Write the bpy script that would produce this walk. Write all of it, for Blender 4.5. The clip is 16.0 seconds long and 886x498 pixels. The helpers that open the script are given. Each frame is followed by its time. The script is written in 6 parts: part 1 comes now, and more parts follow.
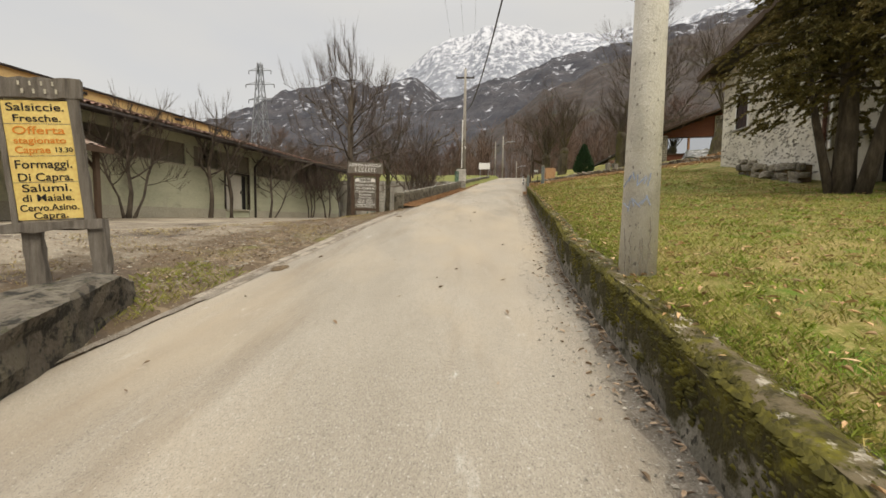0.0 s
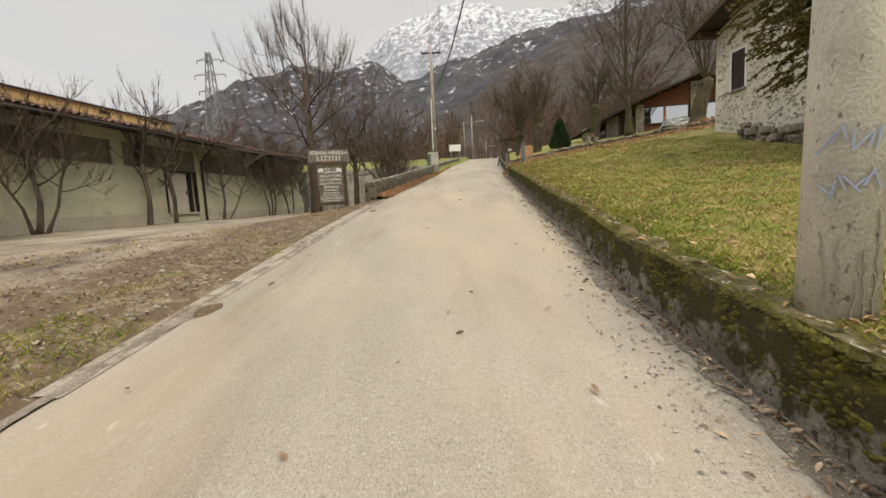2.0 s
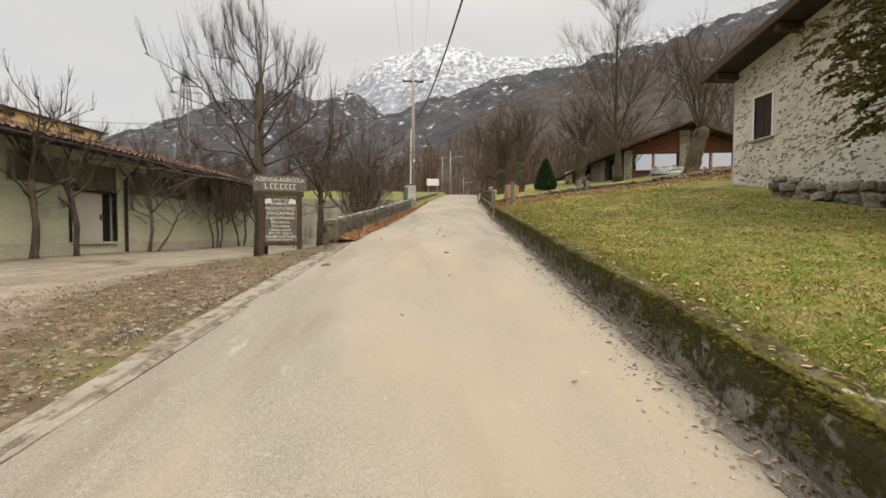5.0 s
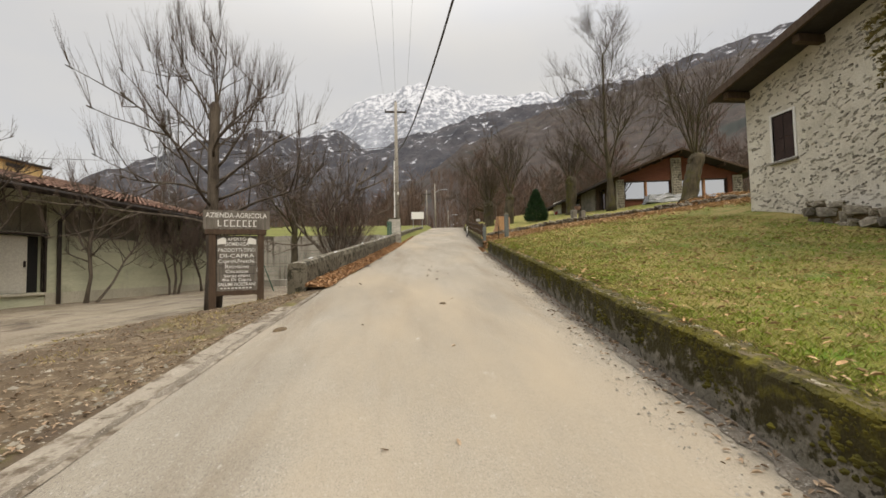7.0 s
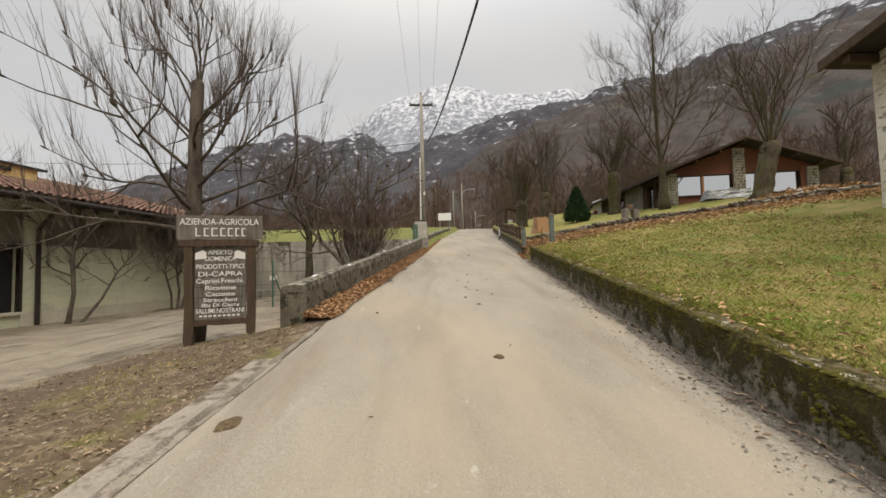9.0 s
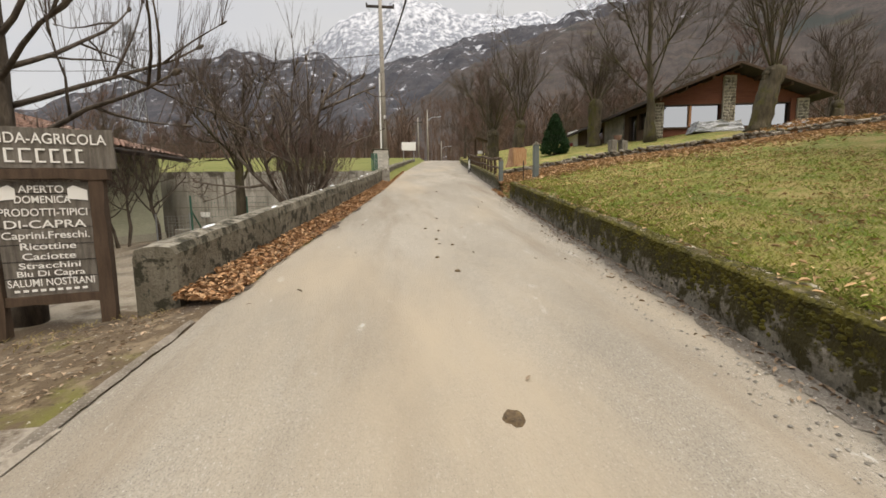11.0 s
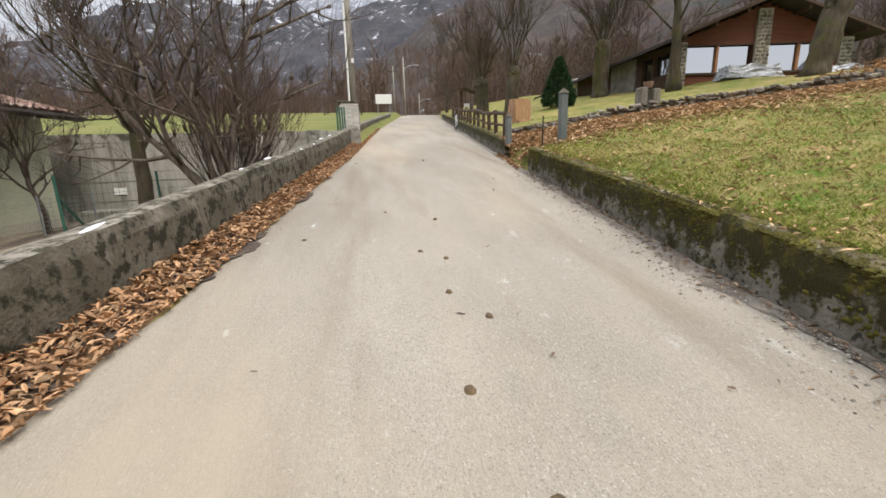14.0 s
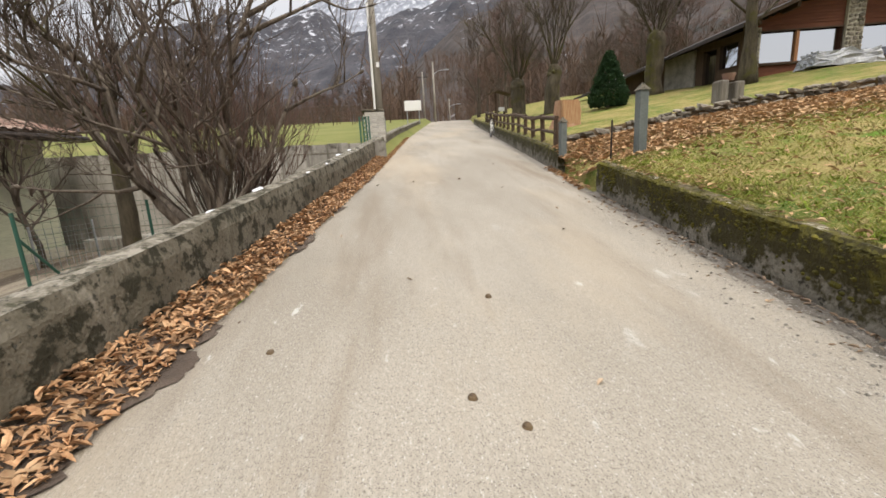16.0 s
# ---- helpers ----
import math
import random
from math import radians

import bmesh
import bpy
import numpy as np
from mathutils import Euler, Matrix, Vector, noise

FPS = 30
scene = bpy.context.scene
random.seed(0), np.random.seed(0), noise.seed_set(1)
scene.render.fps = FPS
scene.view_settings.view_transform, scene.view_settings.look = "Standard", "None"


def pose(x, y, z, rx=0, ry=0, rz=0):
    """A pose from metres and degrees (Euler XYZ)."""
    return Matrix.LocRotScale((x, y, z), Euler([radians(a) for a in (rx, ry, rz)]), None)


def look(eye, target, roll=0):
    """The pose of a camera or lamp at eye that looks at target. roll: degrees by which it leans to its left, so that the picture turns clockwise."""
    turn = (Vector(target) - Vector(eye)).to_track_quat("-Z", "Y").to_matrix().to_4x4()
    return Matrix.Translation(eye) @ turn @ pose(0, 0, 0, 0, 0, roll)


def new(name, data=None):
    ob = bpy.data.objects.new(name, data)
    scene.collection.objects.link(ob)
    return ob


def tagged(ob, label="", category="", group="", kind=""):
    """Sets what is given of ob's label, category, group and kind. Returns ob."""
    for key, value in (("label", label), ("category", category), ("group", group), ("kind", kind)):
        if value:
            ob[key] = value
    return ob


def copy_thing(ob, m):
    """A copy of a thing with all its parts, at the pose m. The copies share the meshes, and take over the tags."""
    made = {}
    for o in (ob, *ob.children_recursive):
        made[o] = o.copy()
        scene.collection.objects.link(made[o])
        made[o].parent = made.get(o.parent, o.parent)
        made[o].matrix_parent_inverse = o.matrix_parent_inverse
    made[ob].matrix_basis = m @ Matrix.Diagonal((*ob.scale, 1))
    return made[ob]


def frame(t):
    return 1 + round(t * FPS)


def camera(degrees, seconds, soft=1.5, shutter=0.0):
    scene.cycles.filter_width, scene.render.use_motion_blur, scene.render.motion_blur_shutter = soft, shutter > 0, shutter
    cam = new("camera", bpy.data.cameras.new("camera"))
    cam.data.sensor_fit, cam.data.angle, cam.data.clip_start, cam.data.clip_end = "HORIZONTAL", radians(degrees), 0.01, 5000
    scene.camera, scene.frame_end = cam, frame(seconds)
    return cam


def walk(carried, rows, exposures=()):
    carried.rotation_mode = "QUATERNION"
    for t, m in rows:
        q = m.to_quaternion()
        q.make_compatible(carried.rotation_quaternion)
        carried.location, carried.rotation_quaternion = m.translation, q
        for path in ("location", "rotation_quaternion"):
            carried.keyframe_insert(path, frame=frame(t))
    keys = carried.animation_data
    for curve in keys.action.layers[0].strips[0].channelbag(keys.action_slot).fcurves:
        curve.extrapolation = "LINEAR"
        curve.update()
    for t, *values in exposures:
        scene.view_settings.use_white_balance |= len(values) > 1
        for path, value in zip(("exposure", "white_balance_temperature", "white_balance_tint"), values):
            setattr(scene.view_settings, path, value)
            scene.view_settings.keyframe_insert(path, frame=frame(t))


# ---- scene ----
cam = camera(94.3, 16.0, soft=1.6)
# seconds, eye x y z, yaw to the left, pitch up, lean to the left
ROWS = [
    (0.0, 0.000, 0.000, 1.520, 3.27, -3.98, 0.80),
    (0.5, -0.078, 0.511, 1.555, 8.38, -1.71, -1.06),
    (1.0, -0.229, 0.950, 1.620, 8.11, -1.47, -0.86),
    (1.5, -0.392, 1.413, 1.694, 1.05, -4.93, -2.72),
    (2.0, -0.440, 1.947, 1.708, -0.46, -6.19, -2.95),
    (2.5, -0.548, 2.469, 1.748, -0.52, -5.60, -1.22),
    (3.0, -0.598, 2.949, 1.855, -5.12, -5.46, -1.60),
    (3.5, -0.555, 3.497, 1.919, -5.74, -6.51, -2.96),
    (4.0, -0.651, 4.020, 1.943, -4.69, -6.60, -1.00),
    (4.5, -0.642, 4.513, 2.020, -4.94, -6.04, -1.55),
    (5.0, -0.559, 5.092, 2.182, -4.53, -1.77, 0.18),
    (7.5, -0.574, 7.743, 2.487, -6.88, 2.79, -1.43),
    (8.0, -0.602, 8.436, 2.595, -3.50, 2.59, -0.99),
    (8.5, -0.675, 9.052, 2.718, -4.28, 1.90, -0.84),
    (9.0, -0.607, 9.678, 2.818, -3.11, 2.94, -1.45),
    (9.5, -0.620, 10.298, 2.832, -1.04, 0.16, -0.86),
    (10.0, -0.529, 10.908, 2.881, -4.03, -2.80, -1.53),
    (12.5, -0.353, 14.291, 3.252, -9.33, -8.46, -0.94),
    (13.0, -0.265, 14.896, 3.296, -9.22, -8.46, -1.93),
    (13.5, -0.228, 15.512, 3.361, -8.72, -11.56, -1.54),
    (14.0, -0.202, 16.088, 3.468, -10.63, -12.53, -1.73),
    (14.5, -0.062, 16.661, 3.574, -9.64, -11.39, -2.92),
    (15.0, -0.079, 17.178, 3.622, -9.22, -10.05, -2.34),
    (15.5, -0.080, 17.673, 3.693, -8.67, -10.66, -2.68),
    (16.0, -0.000, 18.233, 3.765, -6.26, -11.75, -3.19),
]
walk(cam, [(t, pose(x, y, z, 0, 0, yaw) @ pose(0, 0, 0, 90 + pitch) @ pose(0, 0, 0, 0, 0, roll)) for t, x, y, z, yaw, pitch, roll in ROWS],
     exposures=[(0.0, 0.26, 7250, 8), (4.5, 0.34, 7200, 8), (7.5, 0.2, 7150, 9), (9.0, 0.15, 7100, 9), (12.5, 0.44, 6900, 10), (14.0, 0.50, 6450, 10), (16.0, 0.55, 6700, 10)])

# ---- world and light: a bright overcast winter afternoon ----
world = bpy.data.worlds.new("overcast_sky")
scene.world = world
world.use_nodes = True
wn, wl = world.node_tree.nodes, world.node_tree.links
wn.clear()
w_out = wn.new("ShaderNodeOutputWorld")
w_bg = wn.new("ShaderNodeBackground")
w_sky = wn.new("ShaderNodeTexSky")
w_sky.sky_type = "NISHITA"
w_sky.sun_disc = False
w_sky.sun_elevation = radians(38)
w_sky.sun_rotation = radians(150)
w_sky.air_density, w_sky.dust_density = 1.0, 3.0
w_tc = wn.new("ShaderNodeTexCoord")
w_map = wn.new("ShaderNodeMapping")
w_map.inputs["Scale"].default_value = (1.2, 1.2, 3.0)
w_noise = wn.new("ShaderNodeTexNoise")
w_noise.inputs["Scale"].default_value = 1.8
w_noise.inputs["Detail"].default_value = 6
w_ramp = wn.new("ShaderNodeValToRGB")
w_ramp.color_ramp.elements[0].position, w_ramp.color_ramp.elements[0].color = 0.34, (7.6, 7.9, 8.7, 1)
w_ramp.color_ramp.elements[1].position, w_ramp.color_ramp.elements[1].color = 0.62, (8.3, 8.4, 8.75, 1)
w_mix = wn.new("ShaderNodeMix")
w_mix.data_type = "RGBA"
w_mix.inputs["Factor"].default_value = 0.88
wl.new(w_tc.outputs["Generated"], w_map.inputs["Vector"])
wl.new(w_map.outputs["Vector"], w_noise.inputs["Vector"])
wl.new(w_noise.outputs["Fac"], w_ramp.inputs["Fac"])
wl.new(w_sky.outputs["Color"], w_mix.inputs["A"])
wl.new(w_ramp.outputs["Color"], w_mix.inputs["B"])
# an overcast sky is brighter overhead than at the horizon
w_sep = wn.new("ShaderNodeSeparateXYZ")
w_rise = wn.new("ShaderNodeMapRange")
w_rise.inputs["From Min"].default_value, w_rise.inputs["From Max"].default_value = 0.38, 1.0
w_rise.interpolation_type = "SMOOTHERSTEP"
w_rise.inputs["To Min"].default_value, w_rise.inputs["To Max"].default_value = 0.74, 2.6
w_mul = wn.new("ShaderNodeMix")
w_mul.data_type, w_mul.blend_type = "RGBA", "MULTIPLY"
w_mul.inputs["Factor"].default_value = 1.0
wl.new(w_tc.outputs["Generated"], w_sep.inputs["Vector"])
wl.new(w_sep.outputs["Z"], w_rise.inputs["Value"])
wl.new(w_mix.outputs["Result"], w_mul.inputs["A"])
wl.new(w_rise.outputs["Result"], w_mul.inputs["B"])
wl.new(w_mul.outputs["Result"], w_bg.inputs["Color"])
w_bg.inputs["Strength"].default_value = 0.1
wl.new(w_bg.outputs["Background"], w_out.inputs["Surface"])

sun = new("sun", bpy.data.lights.new("sun", "SUN"))
sun.data.energy, sun.data.angle, sun.data.color = 1.5, radians(25), (1.0, 0.93, 0.82)
sun.matrix_world = look((0, 0, 60), (-20, 34, 8))
scene.view_settings.exposure = 0.0


# ---- helpers ----
def link(nt, a, b):
    nt.links.new(a, b)


def surface(name, colours, scale=4.0, rough=0.85, bump=0.3, bump_scale=40.0, detail=8.0, stretch=(1, 1, 1), metal=0.0,
            speck=None, speck_scale=60.0, speck_cut=0.62, per_object=0.0, island=0.0, stops=None, spec=0.3):
    """A material with colours mottled over a large noise, fine specks and fine relief."""
    m = bpy.data.materials.new(name)
    m.use_nodes = True
    nt = m.node_tree
    bsdf = nt.nodes["Principled BSDF"]
    tc = nt.nodes.new("ShaderNodeTexCoord")
    mp = nt.nodes.new("ShaderNodeMapping")
    mp.inputs["Scale"].default_value = stretch
    link(nt, tc.outputs["Object"], mp.inputs["Vector"])
    big = nt.nodes.new("ShaderNodeTexNoise")
    big.inputs["Scale"].default_value, big.inputs["Detail"].default_value = scale, detail
    big.inputs["Roughness"].default_value = 0.62
    link(nt, mp.outputs["Vector"], big.inputs["Vector"])
    ramp = nt.nodes.new("ShaderNodeValToRGB")
    els = ramp.color_ramp.elements
    while len(els) < len(colours):
        els.new(0.5)
    for n, c in enumerate(colours):
        els[n].position = stops[n] if stops else 0.3 + 0.4 * n / max(1, len(colours) - 1)
        els[n].color = (*c, 1)
    link(nt, big.outputs["Fac"], ramp.inputs["Fac"])
    col = ramp.outputs["Color"]
    fine = nt.nodes.new("ShaderNodeTexNoise")
    fine.inputs["Scale"].default_value, fine.inputs["Detail"].default_value = bump_scale, 6
    link(nt, mp.outputs["Vector"], fine.inputs["Vector"])
    grain = nt.nodes.new("ShaderNodeMix")
    grain.data_type, grain.blend_type = "RGBA", "OVERLAY"
    grain.inputs["Factor"].default_value = 0.35
    link(nt, col, grain.inputs["A"])
    link(nt, fine.outputs["Fac"], grain.inputs["B"])
    col = grain.outputs["Result"]
    if speck:
        sp = nt.nodes.new("ShaderNodeTexNoise")
        sp.inputs["Scale"].default_value, sp.inputs["Detail"].default_value = speck_scale, 3
        link(nt, mp.outputs["Vector"], sp.inputs["Vector"])
        cut = nt.nodes.new("ShaderNodeMapRange")
        cut.inputs["From Min"].default_value, cut.inputs["From Max"].default_value = speck_cut, speck_cut + 0.06
        link(nt, sp.outputs["Fac"], cut.inputs["Value"])
        mx = nt.nodes.new("ShaderNodeMix")
        mx.data_type = "RGBA"
        link(nt, cut.outputs["Result"], mx.inputs["Factor"])
        link(nt, col, mx.inputs["A"])
        mx.inputs["B"].default_value = (*speck, 1)
        col = mx.outputs["Result"]
    if per_object or island:
        hsv = nt.nodes.new("ShaderNodeHueSaturation")
        mr = nt.nodes.new("ShaderNodeMapRange")
        k = per_object or island
        mr.inputs["To Min"].default_value, mr.inputs["To Max"].default_value = 1 - k, 1 + k
        if per_object:
            link(nt, nt.nodes.new("ShaderNodeObjectInfo").outputs["Random"], mr.inputs["Value"])
        else:
            link(nt, nt.nodes.new("ShaderNodeNewGeometry").outputs["Random Per Island"], mr.inputs["Value"])
        link(nt, mr.outputs["Result"], hsv.inputs["Value"])
        link(nt, col, hsv.inputs["Color"])
        col = hsv.outputs["Color"]
    link(nt, col, bsdf.inputs["Base Color"])
    bsdf.inputs["Roughness"].default_value = rough
    bsdf.inputs["Metallic"].default_value = metal
    bsdf.inputs["Specular IOR Level"].default_value = spec
    if bump:
        bp = nt.nodes.new("ShaderNodeBump")
        bp.inputs["Strength"].default_value, bp.inputs["Distance"].default_value = bump, 0.02
        link(nt, fine.outputs["Fac"], bp.inputs["Height"])
        link(nt, bp.outputs["Normal"], bsdf.inputs["Normal"])
    return m


def overlay(m, colour, scale, low, high, up=0.0, axis_scale=(1, 1, 1), detail=8.0, rise=None, along="Object"):
    """Lays a second covering (moss, snow, rust, soot) over a material, in patches; up: how much it keeps to faces that look up."""
    nt = m.node_tree
    bsdf = nt.nodes["Principled BSDF"]
    before = bsdf.inputs["Base Color"].links[0].from_socket
    tc = nt.nodes.new("ShaderNodeTexCoord")
    mp = nt.nodes.new("ShaderNodeMapping")
    mp.inputs["Scale"].default_value = axis_scale
    link(nt, tc.outputs["Object"], mp.inputs["Vector"])
    ns = nt.nodes.new("ShaderNodeTexNoise")
    ns.inputs["Scale"].default_value, ns.inputs["Detail"].default_value = scale, detail
    ns.inputs["Roughness"].default_value = 0.65
    link(nt, mp.outputs["Vector"], ns.inputs["Vector"])
    value = ns.outputs["Fac"]
    if up:
        geo = nt.nodes.new("ShaderNodeNewGeometry")
        sep = nt.nodes.new("ShaderNodeSeparateXYZ")
        link(nt, geo.outputs["Normal"], sep.inputs["Vector"])
        ma = nt.nodes.new("ShaderNodeMath")
        ma.operation = "MULTIPLY_ADD"
        ma.inputs[1].default_value = up
        link(nt, sep.outputs["Z"], ma.inputs[0])
        link(nt, value, ma.inputs[2])
        value = ma.outputs["Value"]
    if rise:
        hs = nt.nodes.new("ShaderNodeSeparateXYZ")
        link(nt, tc.outputs[along], hs.inputs["Vector"])
        hm = nt.nodes.new("ShaderNodeMapRange")
        hm.inputs["From Min"].default_value, hm.inputs["From Max"].default_value, hm.inputs["To Max"].default_value = rise
        link(nt, hs.outputs["Y" if along == "UV" else "Z"], hm.inputs["Value"])
        ad = nt.nodes.new("ShaderNodeMath")
        ad.operation = "ADD"
        link(nt, value, ad.inputs[0])
        link(nt, hm.outputs["Result"], ad.inputs[1])
        value = ad.outputs["Value"]
    mr = nt.nodes.new("ShaderNodeMapRange")
    mr.inputs["From Min"].default_value, mr.inputs["From Max"].default_value = low, high
    link(nt, value, mr.inputs["Value"])
    mx = nt.nodes.new("ShaderNodeMix")
    mx.data_type = "RGBA"
    link(nt, mr.outputs["Result"], mx.inputs["Factor"])
    link(nt, before, mx.inputs["A"])
    mx.inputs["B"].default_value = (*colour, 1)
    link(nt, mx.outputs["Result"], bsdf.inputs["Base Color"])
    return m


def plain(name, colour, rough=0.6, metal=0.0, spec=0.4):
    m = bpy.data.materials.new(name)
    m.use_nodes = True
    b = m.node_tree.nodes["Principled BSDF"]
    b.inputs["Base Color"].default_value = (*colour, 1)
    b.inputs["Roughness"].default_value, b.inputs["Metallic"].default_value = rough, metal
    b.inputs["Specular IOR Level"].default_value = spec
    return m


def part(name, bm, material, parent=None, label=""):
    """Links a bmesh, or a pair of vertices and faces, as one mesh object under a thing or a part."""
    me = bpy.data.meshes.new(name)
    if isinstance(bm, tuple):
        me.from_pydata(bm[0], [], bm[1])
    else:
        bm.normal_update()
        bm.to_mesh(me)
        bm.free()
    for m in material if isinstance(material, (list, tuple)) else [material]:
        me.materials.append(m)
    ob = new(name, me)
    if parent is not None:
        ob.parent = parent
        ob.matrix_parent_inverse = Matrix.Translation(parent.location).inverted()
    if label:
        ob["label"] = label
    return ob


def thing(name, at, label, category, group="", kind=""):
    e = new(name)
    e.location = at
    e.empty_display_size = 0.2
    return tagged(e, label, category, group, kind)


def smooth(ob):
    for p in ob.data.polygons:
        p.use_smooth = True
    return ob


def box(bm, lo, hi, m=None, bevel=0.0):
    """A box between two corners, turned by m, with its edges bevelled."""
    cs = [Vector((x, y, z)) for x in (lo[0], hi[0]) for y in (lo[1], hi[1]) for z in (lo[2], hi[2])]
    vs = [bm.verts.new(m @ c if m else c) for c in cs]
    fs = [bm.faces.new([vs[i] for i in f]) for f in ((0, 1, 3, 2), (4, 6, 7, 5), (0, 4, 5, 1), (2, 3, 7, 6), (0, 2, 6, 4), (1, 5, 7, 3))]
    if bevel:
        edges = {e for f in fs for e in f.edges}
        bmesh.ops.bevel(bm, geom=list(edges), offset=bevel, segments=1, affect="EDGES")
    return bm


def block(lo, hi, m=None, bevel=0.0):
    return box(bmesh.new(), lo, hi, m, bevel)


def tube_into(vs, fs, path, radii, sides, cap=True):
    """A tapered tube along a path, into lists of vertices and faces."""
    base = len(vs)
    n = len(path)
    for i, p in enumerate(path):
        d = (path[min(i + 1, n - 1)] - path[max(i - 1, 0)]).normalized()
        a = d.orthogonal().normalized() if i == 0 else (a - d * a.dot(d)).normalized()
        b = d.cross(a)
        for k in range(sides):
            t = 2 * math.pi * k / sides
            vs.append(p + (a * math.cos(t) + b * math.sin(t)) * radii[i])
    for i in range(n - 1):
        for k in range(sides):
            k2 = (k + 1) % sides
            fs.append((base + i * sides + k, base + i * sides + k2, base + (i + 1) * sides + k2, base + (i + 1) * sides + k))
    if cap:
        fs.append(tuple(base + (n - 1) * sides + k for k in range(sides)))
        fs.append(tuple(base + k for k in reversed(range(sides))))


def rod(points, r, sides=8, r2=None):
    vs, fs = [], []
    pts = [Vector(p) for p in points]
    n = len(pts)
    tube_into(vs, fs, pts, [r + ((r2 if r2 is not None else r) - r) * i / (n - 1) for i in range(n)], sides)
    return vs, fs


def merge(*pairs):
    vs, fs = [], []
    for v, f in pairs:
        o = len(vs)
        vs += v
        fs += [tuple(i + o for i in q) for q in f]
    return vs, fs


# ---- the lie of the land ----
LEFT_Y, LEFT_X = (-12, 2.7, 8, 13, 18, 22, 29, 43, 60, 90), (-4.1, -3.2, -2.85, -2.5, -2.0, -1.42, -0.5, 1.0, 3.4, 7.8)
RIGHT_Y, RIGHT_X = (-12, 2, 6.2, 8.5, 12.5, 15, 18.7, 24, 30, 43, 60, 90), (0.5, 1.2, 1.42, 1.75, 2.15, 2.45, 2.83, 3.4, 4.2, 6.0, 8.4, 13.5)


def left_edge(y):
    return float(np.interp(y, LEFT_Y, LEFT_X))


def right_edge(y):
    return float(np.interp(y, RIGHT_Y, RIGHT_X))


def road_z(y):
    return 0.123 * y if y < 76 else 9.348 + 0.06 * (min(y, 200) - 76)


def wobble(x, y, s=1.0, seed=0.0):
    return noise.noise(Vector((x * s, y * s, seed)))


def lawn_z(x, y):
    d = max(0.0, x - right_edge(y))
    s = float(np.interp(y, (0, 4, 13, 17, 19, 24, 28), (0.04, 0.05, 0.065, 0.11, 0.14, 0.155, 0.155)))
    gap = 0.36 * max(0.0, 1 - abs(y - 26.6) / 1.5) * max(0.0, 1 - d / 2.2)
    return road_z(y) + 0.5 - min(gap * 1.4, 0.46) + min(s * d, 2.12) + 0.05 * wobble(x, y, 0.35) * min(1, d)


def left_z(x, y):
    d = max(0.0, left_edge(y) - x)
    r = road_z(y)
    if y > 33.05:
        return r + 0.45 * min(1, d / 0.8) + 0.04 * wobble(x, y, 0.2, 3)
    yard = float(np.interp(y, (-5, 4, 15, 30), (0.6, 1.15, 1.45, 1.62)))
    k = min(1, d / 3.5) if y < 16.95 else (0.0 if d < 0.7 else min(1, (d - 0.7) / 0.15))
    return r + (yard - r) * k + 0.03 * wobble(x, y, 0.5, 5) * min(1, d)


def ground_z(x, y):
    if x > right_edge(y):
        return lawn_z(x, y)
    if x < left_edge(y):
        return left_z(x, y)
    return road_z(y)


# ---- materials ----
M = {}
M["asphalt"] = surface("worn_asphalt", [(0.232, 0.202, 0.159), (0.29, 0.257, 0.206), (0.352, 0.314, 0.257)], 0.55, 0.9, 0.6, 90, stretch=(1, 0.35, 1),
                       speck=(0.46, 0.435, 0.385), speck_scale=120, speck_cut=0.63)
overlay(M["asphalt"], (0.215, 0.175, 0.128), 1.1, 0.50, 0.70, axis_scale=(1, 0.05, 1))
overlay(M["asphalt"], (0.42, 0.395, 0.345), 2.3, 0.64, 0.72, axis_scale=(1, 0.35, 1))
overlay(M["asphalt"], (0.13, 0.115, 0.095), 9, 0.70, 0.78)
overlay(M["asphalt"], (0.11, 0.098, 0.08), 150, 0.585, 0.65, detail=2)
overlay(M["asphalt"], (0.17, 0.15, 0.12), 55, 0.60, 0.68, detail=3)
overlay(M["asphalt"], (0.50, 0.475, 0.42), 65, 0.66, 0.70, detail=3)
overlay(M["asphalt"], (0.45, 0.43, 0.385), 5.0, 0.66, 0.72, axis_scale=(1, 0.5, 1))
overlay(M["asphalt"], (0.36, 0.30, 0.22), 0.35, 0.50, 0.72, axis_scale=(1, 0.3, 1))
M["lawn"] = surface("winter_lawn_soil", [(0.075, 0.115, 0.012), (0.135, 0.15, 0.02), (0.20, 0.175, 0.042), (0.29, 0.225, 0.08)], 0.7, 0.95, 1.0, 80, stops=(0.36, 0.46, 0.54, 0.64), speck=(0.36, 0.29, 0.12), speck_scale=45, speck_cut=0.57)
overlay(M["lawn"], (0.33, 0.265, 0.10), 11, 0.55, 0.63, detail=5)
overlay(M["lawn"], (0.075, 0.105, 0.010), 9, 0.60, 0.68, detail=5)
overlay(M["lawn"], (0.30, 0.23, 0.09), 1.3, 0.54, 0.66, detail=10)
overlay(M["lawn"], (0.17, 0.115, 0.05), 2.4, 0.61, 0.69)
overlay(M["lawn"], (0.095, 0.165, 0.012), 1.7, 0.56, 0.66)
M["field"] = surface("meadow", [(0.10, 0.115, 0.022), (0.145, 0.15, 0.036), (0.19, 0.17, 0.056)], 0.25, 0.95, 0.5, 25)
M["gravel"] = surface("yard_gravel", [(0.12, 0.096, 0.07), (0.22, 0.18, 0.13), (0.38, 0.33, 0.25)], 0.33, 0.95, 0.9, 45, speck=(0.38, 0.35, 0.29), speck_scale=45, speck_cut=0.61)
